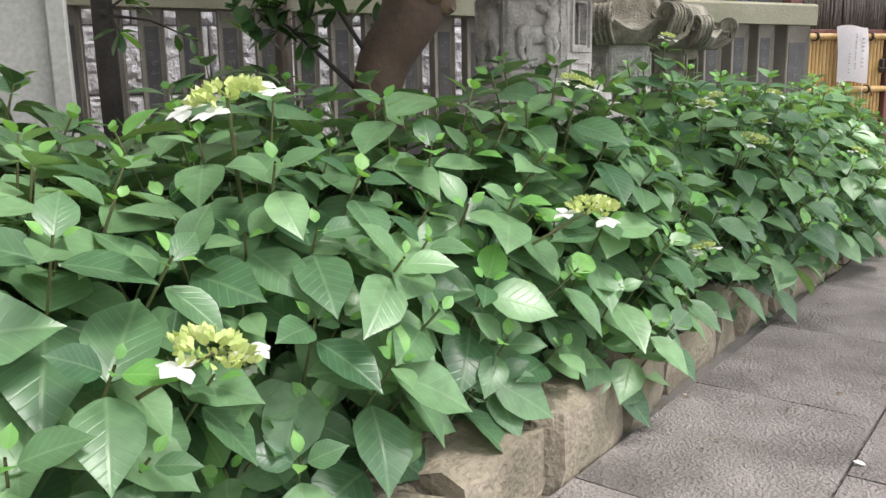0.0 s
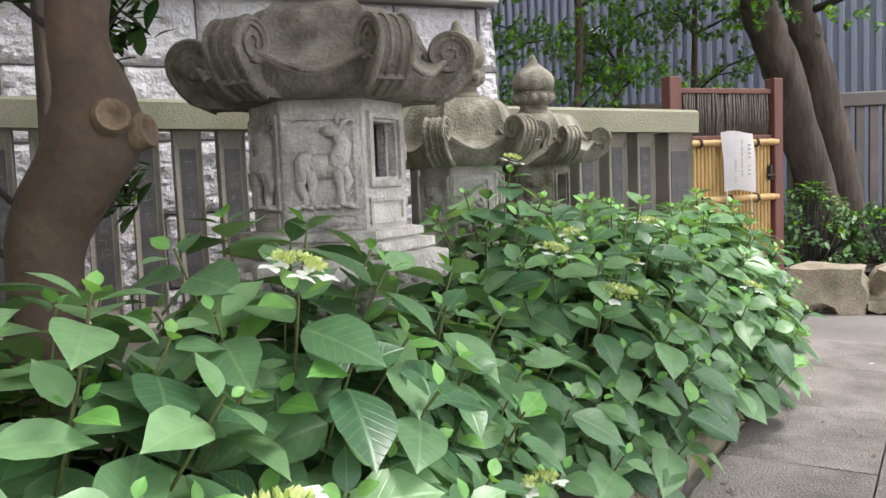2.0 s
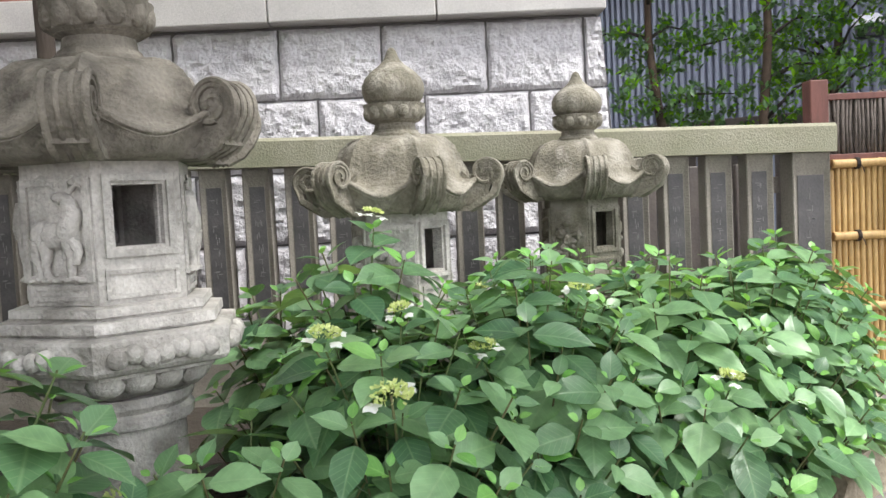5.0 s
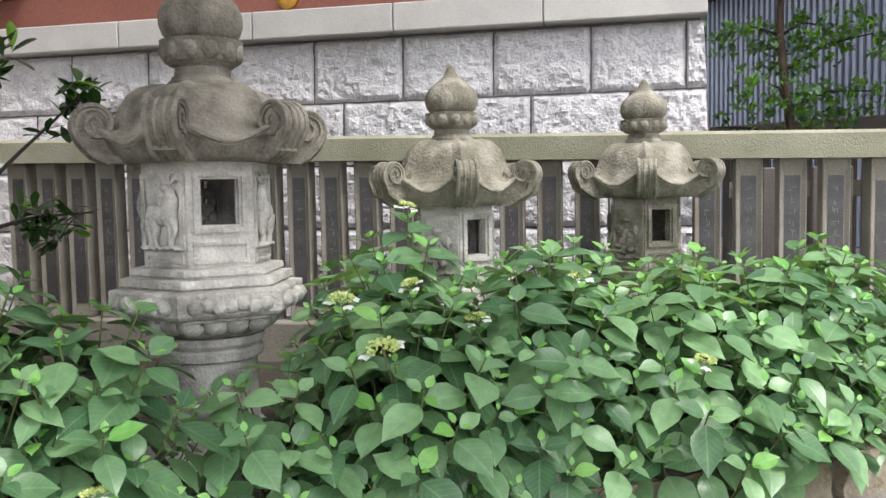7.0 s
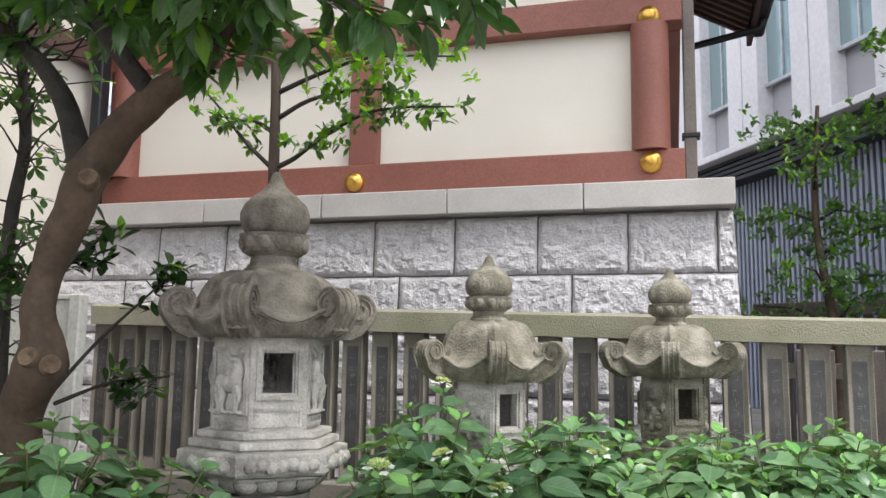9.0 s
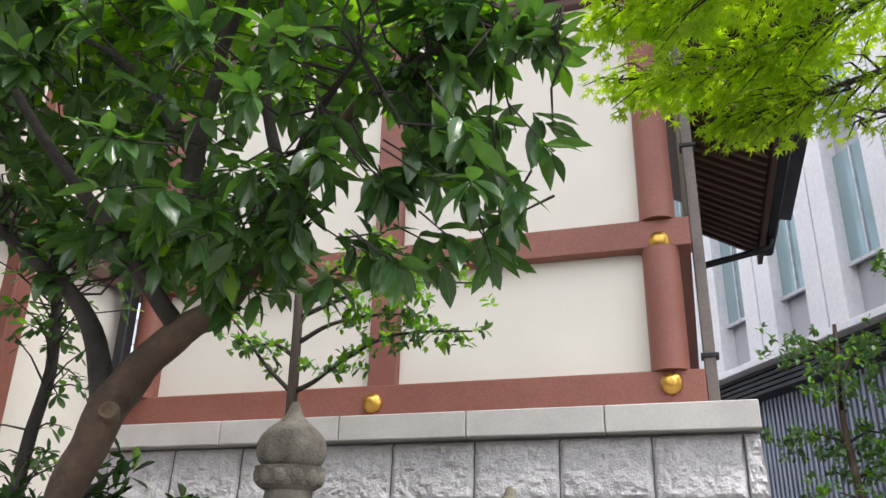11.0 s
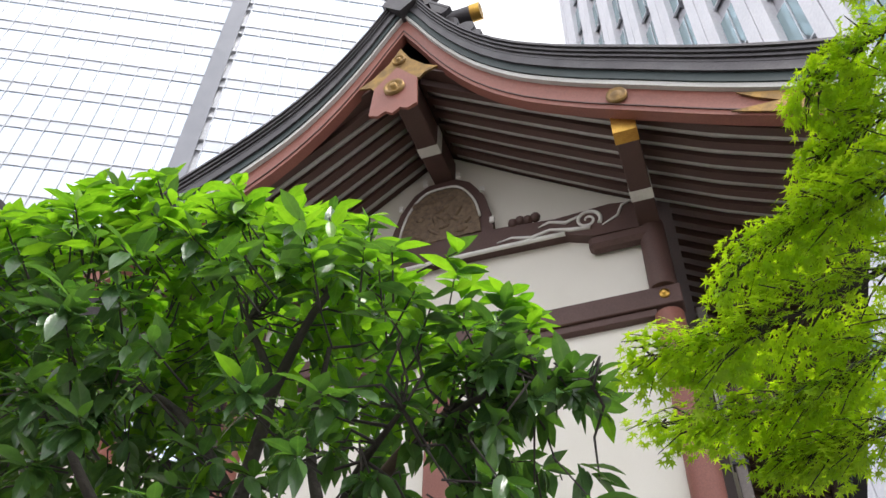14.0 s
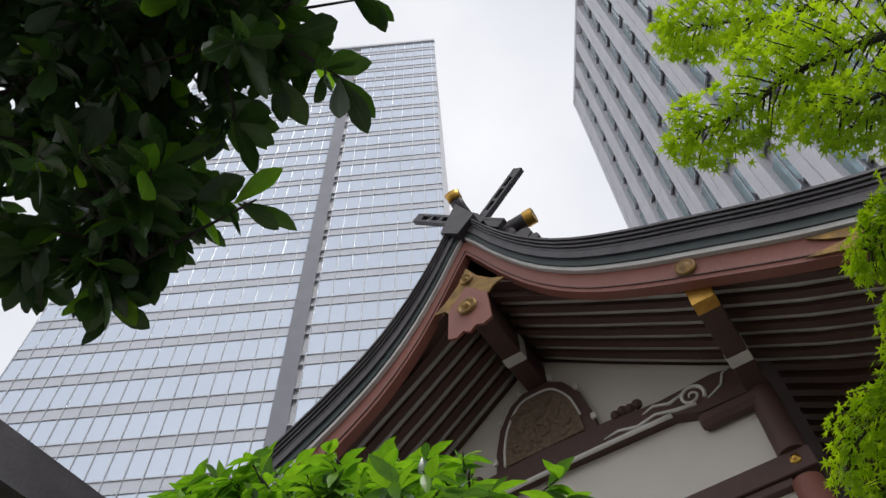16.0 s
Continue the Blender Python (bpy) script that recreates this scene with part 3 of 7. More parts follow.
# ---- stone wall and terrace ----
def build_stone_wall():
    wall = thing("wall_terrace", "battered retaining wall of split pale granite blocks", "wall", kind="structure")
    bm = bmesh.new()
    # the core, dark in the joints; the face leans back 6 cm a metre
    def face_y(z):
        return 6.5 + 0.055 * (z - 1.2) + 0.02
    vs = []
    for z in (-0.02, 2.62):
        vs.append([bm.verts.new(p) for p in ((-2.4, face_y(z) + 0.03, z), (5.40 - 0.03 - 0.05 * (z - 1.8), face_y(z) + 0.03, z), (5.40 - 0.05 * (z - 1.8) - 0.03, 16, z), (-2.4, 16, z))])
    for k in range(4):
        bm.faces.new((vs[0][k], vs[0][(k + 1) % 4], vs[1][(k + 1) % 4], vs[1][k]))
    bm.faces.new(vs[1])
    part("core", bm, M_JOINT, wall)
    r = random.Random(2)
    courses = [(2.10, 2.61, [0.06 - 0.745, 0.06, 0.80, 1.55, 2.30, 3.05, 3.78, 4.53, 5.23]), (1.59, 2.10, [-0.29, 0.45, 1.2, 1.8, 2.55, 3.31, 4.07, 4.82]), (1.08, 1.59, [-0.5, 0.25, 1.0, 1.75, 2.42, 3.17, 3.92, 4.66]), (0.57, 1.08, [-0.25, 0.5, 1.25, 2.0, 2.75, 3.5, 4.25, 5.0]), (0.0, 0.57, [-0.5, 0.25, 1.0, 1.75, 2.5, 3.25, 4.0, 4.75])]
    n = 0
    for z0, z1, joints in courses:
        edge = lambda z: 5.40 - 0.05 * (z - 1.8)
        xs = [-2.4, -1.5] + joints
        for a, b in zip(xs, xs[1:] + [None]):
            bm = bmesh.new()
            gx, gz = 34, 23
            g = 0.007
            grid = []
            for i in range(gx + 1):
                col = []
                for j in range(gz + 1):
                    z = z0 + g + (z1 - z0 - 2 * g) * j / gz
                    right = edge(z) if b is None else b
                    x = a + g + (right - a - 2 * g) * i / gx
                    rim = min(i, gx - i, j, gz - j)
                    q = Vector((x * 6, z * 6, n * 4.1))
                    chip = abs(noise.noise(q * 1.9 + Vector((3, 1, 0)))) * 0.034 + abs(noise.noise(q * 4.3)) * 0.025 + 0.010 * noise.noise(q * 9)
                    depth = 0.0 if rim == 0 else (0.020 + 0.6 * chip if rim == 1 else 0.026 + chip + 0.016 * noise.noise(q * 0.6))
                    wob = 0.006 * noise.noise(q * 3) if rim == 0 else 0.0
                    col.append(bm.verts.new((x + wob, face_y(z) - depth + 0.03, z + wob)))
                grid.append(col)
            for i in range(gx):
                for j in range(gz):
                    bm.faces.new((grid[i][j], grid[i + 1][j], grid[i + 1][j + 1], grid[i][j + 1]))
            back = [[bm.verts.new((c.co.x, c.co.y + 0.06, c.co.z)) for c in (grid[0][0], grid[gx][0], grid[gx][gz], grid[0][gz])]][0]
            rim_v = [[grid[i][0] for i in range(gx + 1)], [grid[gx][j] for j in range(gz + 1)], [grid[i][gz] for i in range(gx, -1, -1)], [grid[0][j] for j in range(gz, -1, -1)]]
            for k in range(4):
                bm.faces.new([back[k]] + [back[(k + 1) % 4]] + list(reversed(rim_v[k])))
            bmesh.ops.recalc_face_normals(bm, faces=bm.faces)
            if b is None:
                # the corner block turns back along the side
                e0, e1 = edge(z0 + g), edge(z1 - g)
                s = [bm.verts.new(p) for p in ((e0 - g, face_y(z0), z0 + g), (e0 - g, face_y(z0) + 0.7, z0 + g), (e1 - g, face_y(z1) + 0.7, z1 - g), (e1 - g, face_y(z1), z1 - g))]
                bm.faces.new(s)
            piece("granite_block", finish(bm, "granite_block", M_BLOCK, 32), wall)
            n += 1


build_stone_wall()


def build_coping():
    top = thing("terrace_coping", "row of smooth grey granite coping slabs", "coping", kind="structure")
    xs = [-2.4, -0.6, 0.62, 1.83, 3.01, 4.18, 5.37]
    for a, b in zip(xs, xs[1:]):
        bm = bmesh.new()
        box(bm, a + 0.004, b - 0.004, 6.465, 7.4, 2.625, 2.845, 0.008)
        piece("coping_slab", finish(bm, "coping_slab", M_CAP), top)
    bm = bmesh.new()
    box(bm, 4.9, 5.37, 7.404, 16, 2.625, 2.845, 0.008)
    piece("coping_slab", finish(bm, "coping_slab", M_CAP), top)


build_coping()

# ---- shrine hall: gable front at y = 6.95, its middle at x = 2.02 ----
MID, FRONT, EAVE_Y = 2.02, 6.95, 5.15


def hall_profile(d):
    """Height of the roof's upper face at a distance from the ridge line."""
    xs = [0.0, 0.12, 0.7, 1.4, 2.2, 2.9, 3.7, 4.5, 5.1]
    zs = [12.75, 12.55, 11.42, 10.58, 10.03, 9.66, 9.22, 8.86, 8.66]
    return float(np.interp(abs(d), xs, zs))


def rafter_line(d):
    """Height of the rafters' under edge: almost straight, flatter towards the eaves."""
    return float(np.interp(abs(d), [0.0, 1.2, 2.43, 3.6, 4.75], [10.95, 10.05, 9.17, 8.42, 7.84]))


def curve_pts(n=40, reach=5.05):
    return [-reach + 2 * reach * i / n for i in range(n + 1)]


def smooth_profile(d):
    return sum(hall_profile(abs(d) + o) for o in (-0.3, -0.15, 0, 0.15, 0.3)) / 5 if abs(d) > 0.5 else hall_profile(d)


def disc(bm, x, y, z, r, depth, rings=((1.0, 0.0), (0.94, 0.5), (0.72, 0.55), (0.62, 0.85), (0.4, 1.0), (0.18, 1.05)), seg=20, mat=0):
    """A domed boss on a face that looks to -y."""
    prev = None
    for f, d in rings:
        ring = [bm.verts.new((x + r * f * math.cos(2 * math.pi * k / seg), y - depth * d, z + r * f * math.sin(2 * math.pi * k / seg))) for k in range(seg)]
        if prev:
            for k in range(seg):
                fc = bm.faces.new((prev[k], prev[(k + 1) % seg], ring[(k + 1) % seg], ring[k]))
                fc.material_index, fc.smooth = mat, True
        prev = ring
    bm.faces.new(prev).material_index = mat


def ridge_band(bm, y0, y1, top_off, low_off, reach, n=44, mat=0, inner=0.0):
    """A band that follows the gable's curve between two offsets below the roof's upper face."""
    rings = []
    for d in curve_pts(n, reach):
        s = 1 if d > 0 else -1
        z = smooth_profile(d)
        rings.append([bm.verts.new((MID + d, y0, z - top_off)), bm.verts.new((MID + d, y1, z - top_off)), bm.verts.new((MID + d, y1, z - low_off)), bm.verts.new((MID + d, y0, z - low_off))])
    for a, b in zip(rings, rings[1:]):
        for k in range(4):
            bm.faces.new((a[k], b[k], b[(k + 1) % 4], a[(k + 1) % 4])).material_index = mat
    bm.faces.new(rings[0]).material_index = mat
    bm.faces.new(list(reversed(rings[-1]))).material_index = mat
    bmesh.ops.recalc_face_normals(bm, faces=bm.faces)


def scroll_curve(cx, cz, r0, turns, start, sign=1, n=40):
    return [(cx + r0 * (1 - i / n * 0.85) * math.cos(start + sign * turns * 2 * math.pi * i / n), cz + r0 * (1 - i / n * 0.85) * math.sin(start + sign * turns * 2 * math.pi * i / n)) for i in range(n + 1)]


def build_hall():
    hall = thing("shrine_hall", "red-brown and cream shrine hall under a curved copper gable roof", "shrine building")
    # plaster infill
    bm = bmesh.new()
    outline = [(-0.72, 2.85), (4.74, 2.85), (4.74, 8.6)]
    outline += [(MID + d, rafter_line(d) + 0.1) for d in (2.7, 2.2, 1.6, 1.1, 0.7, 0.35, 0, -0.35, -0.7, -1.1, -1.6, -2.2, -2.7)]
    outline += [(-0.72, 8.6)]
    prism(bm, outline, 7.0, 7.25)
    part("gable_wall", bm, M_PLASTER, hall, "cream plaster wall")
    bm = bmesh.new()
    box(bm, 4.5, 4.74, 7.25, 16, 2.85, 8.6)
    part("side_wall", bm, M_PLASTER, hall)
    # beams
    for name, z0, z1, y0, x1, mat in (("sill_beam", 2.85, 3.20, 6.86, 5.0, M_RED), ("tie_beam", 4.34, 4.62, 6.86, 5.0, M_RED), ("upper_beam", 7.34, 7.60, 6.86, 4.9, M_RED_DARK)):
        bm = bmesh.new()
        box(bm, -1.02, x1, y0, 7.1, z0 if name != "sill_beam" else 2.846, z1, 0.01)
        if name == "upper_beam":
            box(bm, -0.9, 4.6, 6.9, 7.1, 7.24, 7.335, 0.008)
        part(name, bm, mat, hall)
        if name != "upper_beam":
            bm = bmesh.new()
            box(bm, 4.60, 4.99, 7.11, 16, z0 + 0.002, z1 - 0.002, 0.01)
            part("side_beam", bm, mat, hall)
    # columns
    for x in (-0.68, 4.72):
        bm = bmesh.new()
        lathe(bm, [(0.165, 3.2), (0.165, 4.34)], 28, (x, FRONT, 0))
        part("column", bm, M_RED, hall, smooth=30)
        bm = bmesh.new()
        lathe(bm, [(0.163, 4.62), (0.158, 7.24)], 28, (x, FRONT, 0))
        # the column's top length, above the upper beam, is the darker brown
        part("column", bm, M_RED, hall, smooth=30)
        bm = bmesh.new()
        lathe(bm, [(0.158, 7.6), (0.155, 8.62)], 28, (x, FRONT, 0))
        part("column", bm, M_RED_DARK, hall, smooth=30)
    for z0, z1 in ((3.2, 4.34), (4.62, 7.24)):
        bm = bmesh.new()
        box(bm, 1.9, 2.19, 6.9, 7.08, z0, z1, 0.01)
        part("stud", bm, M_RED, hall)
    # gilt nail covers
    bm = bmesh.new()
    disc(bm, 0, 0, 0, 0.095, 0.085)
    boss = finish(bm, "gilt_boss", M_GOLD)
    for x in (1.99, 4.72):
        for z in (3.083, 4.39):
            if not (x < 2.5 and z > 4):
                piece("gilt_boss", boss, hall, pose(x, 6.861, z if x > 2.5 or z > 4 else 3.03))
    bm = bmesh.new()
    disc(bm, 0, 0, 0, 0.06, 0.05, ((1.0, 0), (0.95, 0.5), (0.6, 0.4), (0.5, 1.0), (0.2, 1.1)), 12)
    piece("gilt_rosette", finish(bm, "gilt_rosette", M_GOLD), hall, pose(4.72, 6.86, 7.48))
    # rainbow beam with carved scrolls
    bm = bmesh.new()
    out = [(-0.55, 8.62), (0.0, 8.62), (0.35, 8.72), (MID, 8.78), (3.7, 8.72), (4.05, 8.58), (4.6, 8.56), (4.6, 9.0), (4.3, 9.06), (3.6, 9.02), (2.9, 9.1), (MID, 9.14), (1.1, 9.1), (0.4, 9.02), (-0.25, 9.06), (-0.55, 9.0)]
    prism(bm, out, 6.84, 7.1)
    beam = part("carved_beam", bm, M_RED_DARK, hall, "dark curved beam with white carved scrolls")
    bm = bmesh.new()
    tube(bm, [(x, 6.835, 8.56 + (0.16 if 0.3 < x < 3.75 else 0.0) + 0.03 * math.cos((x - MID) * 0.9)) for x in [0.35 + 3.35 * i / 14 for i in range(15)]], 0.035, 6)
    part("white_edging", bm, M_WHITE_PAINT, beam)
    for s in (1, -1):
        bm = bmesh.new()
        c = scroll_curve(0, 0, 0.17, 1.6, -0.6, 1)
        tube(bm, [(MID + s * (1.98 + x), 6.83, 8.86 + z) for x, z in c], taper(len(c), 0.028, 0.012), 6)
        tube(bm, [(MID + s * x, 6.83, z) for x, z in ((2.0, 8.72), (1.75, 8.76), (1.5, 8.84), (1.25, 8.78), (1.0, 8.86), (0.8, 8.83))], [0.025, 0.03, 0.02, 0.028, 0.018, 0.008], 6)
        tube(bm, [(MID + s * x, 6.83, z) for x, z in ((1.95, 8.98), (1.7, 8.9), (1.5, 8.98), (1.35, 8.93))], [0.012, 0.026, 0.02, 0.008], 6)
        tube(bm, [(MID + s * x, 6.83, z) for x, z in ((2.15, 8.72), (2.35, 8.82), (2.42, 8.98), (2.55, 9.02))], [0.01, 0.018, 0.018, 0.008], 6)
        part("carved_scroll", bm, M_WHITE_PAINT, beam)
        bm = bmesh.new()
        for k in range(4):
            bmesh.ops.create_uvsphere(bm, u_segments=8, v_segments=6, radius=0.07, matrix=pose(MID + s * (1.02 + 0.1 * k), 6.85, 9.13 + 0.02 * (k % 2)))
        part("carved_cloud", bm, M_RED_DARK, beam, smooth=60)
        bm = bmesh.new()
        box(bm, MID + s * 2.35 - 0.4, MID + s * 2.35 + 0.4, 6.8, 7.0, 8.36, 8.56, 0.05)
        part("bracket", bm, M_RED_DARK, hall)
    # frog-leg strut with a carved panel
    bm = bmesh.new()
    out = [(-0.75, 9.12), (-0.72, 9.45), (-0.62, 9.85), (-0.42, 10.18), (-0.2, 10.32), (0.2, 10.32), (0.42, 10.18), (0.62, 9.85), (0.72, 9.45), (0.75, 9.12)]
    prism(bm, [(MID + x, z) for x, z in out], 6.86, 7.02)
    strut = part("strut", bm, M_RED_DARK, hall, "dark rounded strut framing a carved panel")
    bm = bmesh.new()
    prism(bm, [(MID + x * 0.78, 9.14 + (z - 9.12) * 0.82) for x, z in out], 6.83, 6.862)
    r = random.Random(8)
    for k in range(26):
        x, z = r.uniform(-0.42, 0.42), r.uniform(9.25, 9.95)
        bmesh.ops.create_uvsphere(bm, u_segments=7, v_segments=5, radius=1, matrix=Matrix.LocRotScale((MID + x, 6.83, z), Euler((0, r.uniform(0, 3), 0)), (r.uniform(0.05, 0.13), 0.035, r.uniform(0.03, 0.07))))
    part("carved_panel", bm, M_CUT, strut, "brown relief carving of leaves", smooth=60)
    bm = bmesh.new()
    tube(bm, bend([(MID + x * 0.8, 6.83, 9.14 + (z - 9.12) * 0.84) for x, z in out[:-1]], 3), 0.018, 6)
    part("white_edging", bm, M_WHITE_PAINT, strut)
    for x, z in ((-0.74, 9.3), (-0.25, 10.36), (0.25, 10.36), (0.6, 9.95), (0.74, 9.3), (-0.6, 9.95)):
        bm = bmesh.new()
        box(bm, MID + x - 0.035, MID + x + 0.035, 6.82, 6.87, z - 0.05, z + 0.05, 0.012)
        part("white_knob", bm, M_WHITE_PAINT, strut)
    # ridge purlin and side purlins running out to the bargeboards
    for x, z, w, h in ((MID, 10.42, 0.30, 0.42), (4.72, 8.55, 0.25, 0.34), (-0.68, 8.55, 0.25, 0.34)):
        bm = bmesh.new()
        box(bm, x - w / 2, x + w / 2, 5.36, 16 if x == MID else 7.0, z, z + h, 0.012)
        pl = part("purlin", bm, M_RED_DARK, hall)
        bm = bmesh.new()
        box(bm, x - w / 2 - 0.006, x + w / 2 + 0.006, 6.25, 6.42, z - 0.006, z + h + 0.006, 0.004)
        part("white_band", bm, M_WHITE_PAINT, pl, "white painted band")
        if x != MID:
            bm = bmesh.new()
            box(bm, x - w / 2 - 0.006, x + w / 2 + 0.006, 5.345, 5.52, z - 0.006, z + h + 0.006, 0.004)
            part("gilt_cap", bm, M_GOLD, pl, "gilt end cap")
    # rafters under both slopes
    for y in np.arange(5.55, 9.6, 0.235):
        for s in (1, -1) if y < 6.95 else (1,):
            bm = bmesh.new()
            pts = [(MID + s * d, float(y), rafter_line(d)) for d in np.linspace(0.18 if y < 6.95 else 2.98, 4.7, 16)]
            for a, b in zip(pts, pts[1:]):
                va, vb = Vector(a), Vector(b)
                q = [bm.verts.new(p) for p in (va + Vector((0, -0.055, 0)), va + Vector((0, 0.055, 0)), va + Vector((0, 0.055, 0.13)), va + Vector((0, -0.055, 0.13)), vb + Vector((0, -0.055, 0)), vb + Vector((0, 0.055, 0)), vb + Vector((0, 0.055, 0.13)), vb + Vector((0, -0.055, 0.13)))]
                for idx in ((0, 4, 5, 1), (3, 2, 6, 7), (0, 3, 7, 4), (1, 5, 6, 2)):
                    bm.faces.new([q[j] for j in idx])
            bmesh.ops.remove_doubles(bm, verts=bm.verts, dist=0.0005)
            bmesh.ops.recalc_face_normals(bm, faces=bm.faces)
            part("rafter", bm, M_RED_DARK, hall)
    # added pale strips stand in for light caught by the rafters' under-edges
    bm = bmesh.new()
    for y in np.arange(5.67, 6.95, 0.235):
        for s in (1, -1):
            tube(bm, [(MID + s * d, float(y), rafter_line(d) + 0.09) for d in np.linspace(0.25, 4.6, 14)], 0.05, 4)
    for y in np.arange(7.02, 9.6, 0.235):
        tube(bm, [(MID + d, float(y), rafter_line(d) + 0.09) for d in np.linspace(3.0, 4.6, 6)], 0.05, 4)
    tagged(part("rafter_infill", bm, M_EDGE, hall, "pale strips between the rafters for their lit under-edges"), kind="stuff")
    # roof body, edge bands and bargeboards
    bm = bmesh.new()
    ridge_band(bm, EAVE_Y - 0.05, 16.0, 0.0, 0.40, 5.05)
    part("roof", bm, M_COPPER, hall, "curved dark copper roof", smooth=40)
    for k in range(5):
        bm = bmesh.new()
        ridge_band(bm, EAVE_Y - 0.12 + 0.022 * k, EAVE_Y - 0.045, 0.015 + 0.062 * k, 0.06 + 0.062 * k, 5.06)
        part("roof_layer", bm, M_COPPER, hall, "stepped copper roof edge", smooth=40)
    bm = bmesh.new()
    ridge_band(bm, EAVE_Y - 0.02, EAVE_Y + 0.1, 0.33, 0.55, 5.0)
    part("dark_edge_board", bm, M_ROOF_GREEN, hall, smooth=40)
    bm = bmesh.new()
    ridge_band(bm, EAVE_Y, EAVE_Y + 0.12, 0.552, 0.63, 4.75)
    part("pale_edge_board", bm, M_EDGE, hall, smooth=40)
    bm = bmesh.new()
    ridge_band(bm, EAVE_Y + 0.06, EAVE_Y + 0.2, 0.632, 1.02, 4.62)
    part("bargeboard", bm, M_RED, hall, "red-brown curved bargeboard", smooth=40)
    bm = bmesh.new()
    ridge_band(bm, EAVE_Y + 0.045, EAVE_Y + 0.062, 0.93, 0.945, 4.6)
    part("bargeboard_line", bm, M_RED_DARK, hall, smooth=40)
    # the far slope is closed beneath by boards
    bm = bmesh.new()
    ring = []
    for d in curve_pts(30, 4.74):
        ring.append([bm.verts.new((MID + d, y, rafter_line(d) + o)) for y, o in ((EAVE_Y + 0.16, 0.13), (16.0, 0.13), (16.0, 0.17), (EAVE_Y + 0.16, 0.17))])
    for a, b in zip(ring, ring[1:]):
        for k in range(4):
            bm.faces.new((a[k], b[k], b[(k + 1) % 4], a[(k + 1) % 4]))
    bmesh.ops.recalc_face_normals(bm, faces=bm.faces)
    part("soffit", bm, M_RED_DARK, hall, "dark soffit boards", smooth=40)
    # gilt fittings on the bargeboards and the pendant at the apex
    y = EAVE_Y + 0.045
    apex = smooth_profile(0)
    bm = bmesh.new()
    zt = 11.30
    prism(bm, [(MID, zt + 0.12), (MID + 0.2, zt - 0.28), (MID + 0.5, zt - 0.62), (MID + 0.74, zt - 0.78), (MID + 0.5, zt - 0.86), (MID + 0.42, zt - 0.98), (MID + 0.3, zt - 0.92), (MID, zt - 0.55), (MID - 0.3, zt - 0.92), (MID - 0.42, zt - 0.98), (MID - 0.5, zt - 0.86), (MID - 0.74, zt - 0.78), (MID - 0.5, zt - 0.62), (MID - 0.2, zt - 0.28)], y - 0.03, y)
    disc(bm, MID, y - 0.03, zt - 0.28, 0.13, 0.04, ((1.0, 0), (0.95, 1), (0.8, 1), (0.75, 0.4), (0.35, 0.4), (0.3, 1.2), (0.1, 1.3)))
    for v in bm.verts:
        v.co.x, v.co.z = MID + (v.co.x - MID) * 0.76, zt - 0.42 + (v.co.z - zt + 0.42) * 0.76
    part("gilt_apex_plate", bm, M_GILT_OLD, hall, "gilt plate with a round crest")
    bm = bmesh.new()
    prism(bm, [(MID, 10.78), (MID + 0.3, 10.42), (MID + 0.33, 9.86), (MID + 0.2, 9.80), (MID + 0.1, 9.86), (MID, 9.78), (MID - 0.1, 9.86), (MID - 0.2, 9.80), (MID - 0.33, 9.86), (MID - 0.3, 10.42)], y - 0.075, y - 0.035)
    pend = part("pendant_board", bm, M_RED, hall, "red-brown pendant board at the gable peak")
    bm = bmesh.new()
    disc(bm, MID, y - 0.076, 10.3, 0.15, 0.05, ((1.0, 0), (0.95, 1), (0.7, 0.8), (0.62, 0.4), (0.35, 0.4), (0.3, 1.4), (0.1, 1.5)), 10)
    part("gilt_flower", bm, M_GILT_OLD, pend)
    for s in (1, -1):
        bm = bmesh.new()
        d = 2.7
        disc(bm, MID + s * d, y, smooth_profile(d) - 0.80, 0.12, 0.05, ((1.0, 0), (0.95, 0.8), (0.75, 0.5), (0.4, 0.9), (0.15, 1.0)), 12)
        part("gilt_flower", bm, M_GILT_OLD, hall)
        bm = bmesh.new()
        z = lambda q: smooth_profile(q) - 0.64
        prism(bm, [(MID + s * 3.85, z(3.85) - 0.05), (MID + s * 4.6, z(4.6)), (MID + s * 4.6, z(4.6) - 0.36), (MID + s * 3.75, z(3.75) - 0.36), (MID + s * 4.0, z(4.0) - 0.25), (MID + s * 4.2, z(4.2) - 0.17), (MID + s * 4.0, z(4.0) - 0.12)], y - 0.02, y)
        bmesh.ops.recalc_face_normals(bm, faces=bm.faces)
        if s > 0:
            part("gilt_end_plate", bm, M_GILT_OLD, hall)
    # ridge: cover, finial scrolls, crossed finials and billet
    bm = bmesh.new()
    prism(bm, [(MID - 0.34, 12.45), (MID - 0.26, 12.75), (MID - 0.1, 12.98), (MID + 0.1, 12.98), (MID + 0.26, 12.75), (MID + 0.34, 12.45)], EAVE_Y + 0.1, 16.0)
    part("ridge", bm, M_COPPER, hall)
    bm = bmesh.new()
    prism(bm, [(MID - 0.30, 12.35), (MID, 12.98), (MID + 0.30, 12.35), (MID, 12.05)], EAVE_Y - 0.14, EAVE_Y + 0.12)
    part("ridge_end", bm, M_COPPER, hall)
    for s in (1, -1):
        bm = bmesh.new()
        for k, (dx, dz, rr) in enumerate(((0.5, 12.30, 0.2), (0.78, 12.05, 0.17), (0.95, 11.83, 0.1))):
            bmesh.ops.create_cone(bm, segments=20, radius1=rr, radius2=rr * 0.9, depth=0.34, cap_ends=True, matrix=pose(MID + s * dx, 5.75, dz, 90))
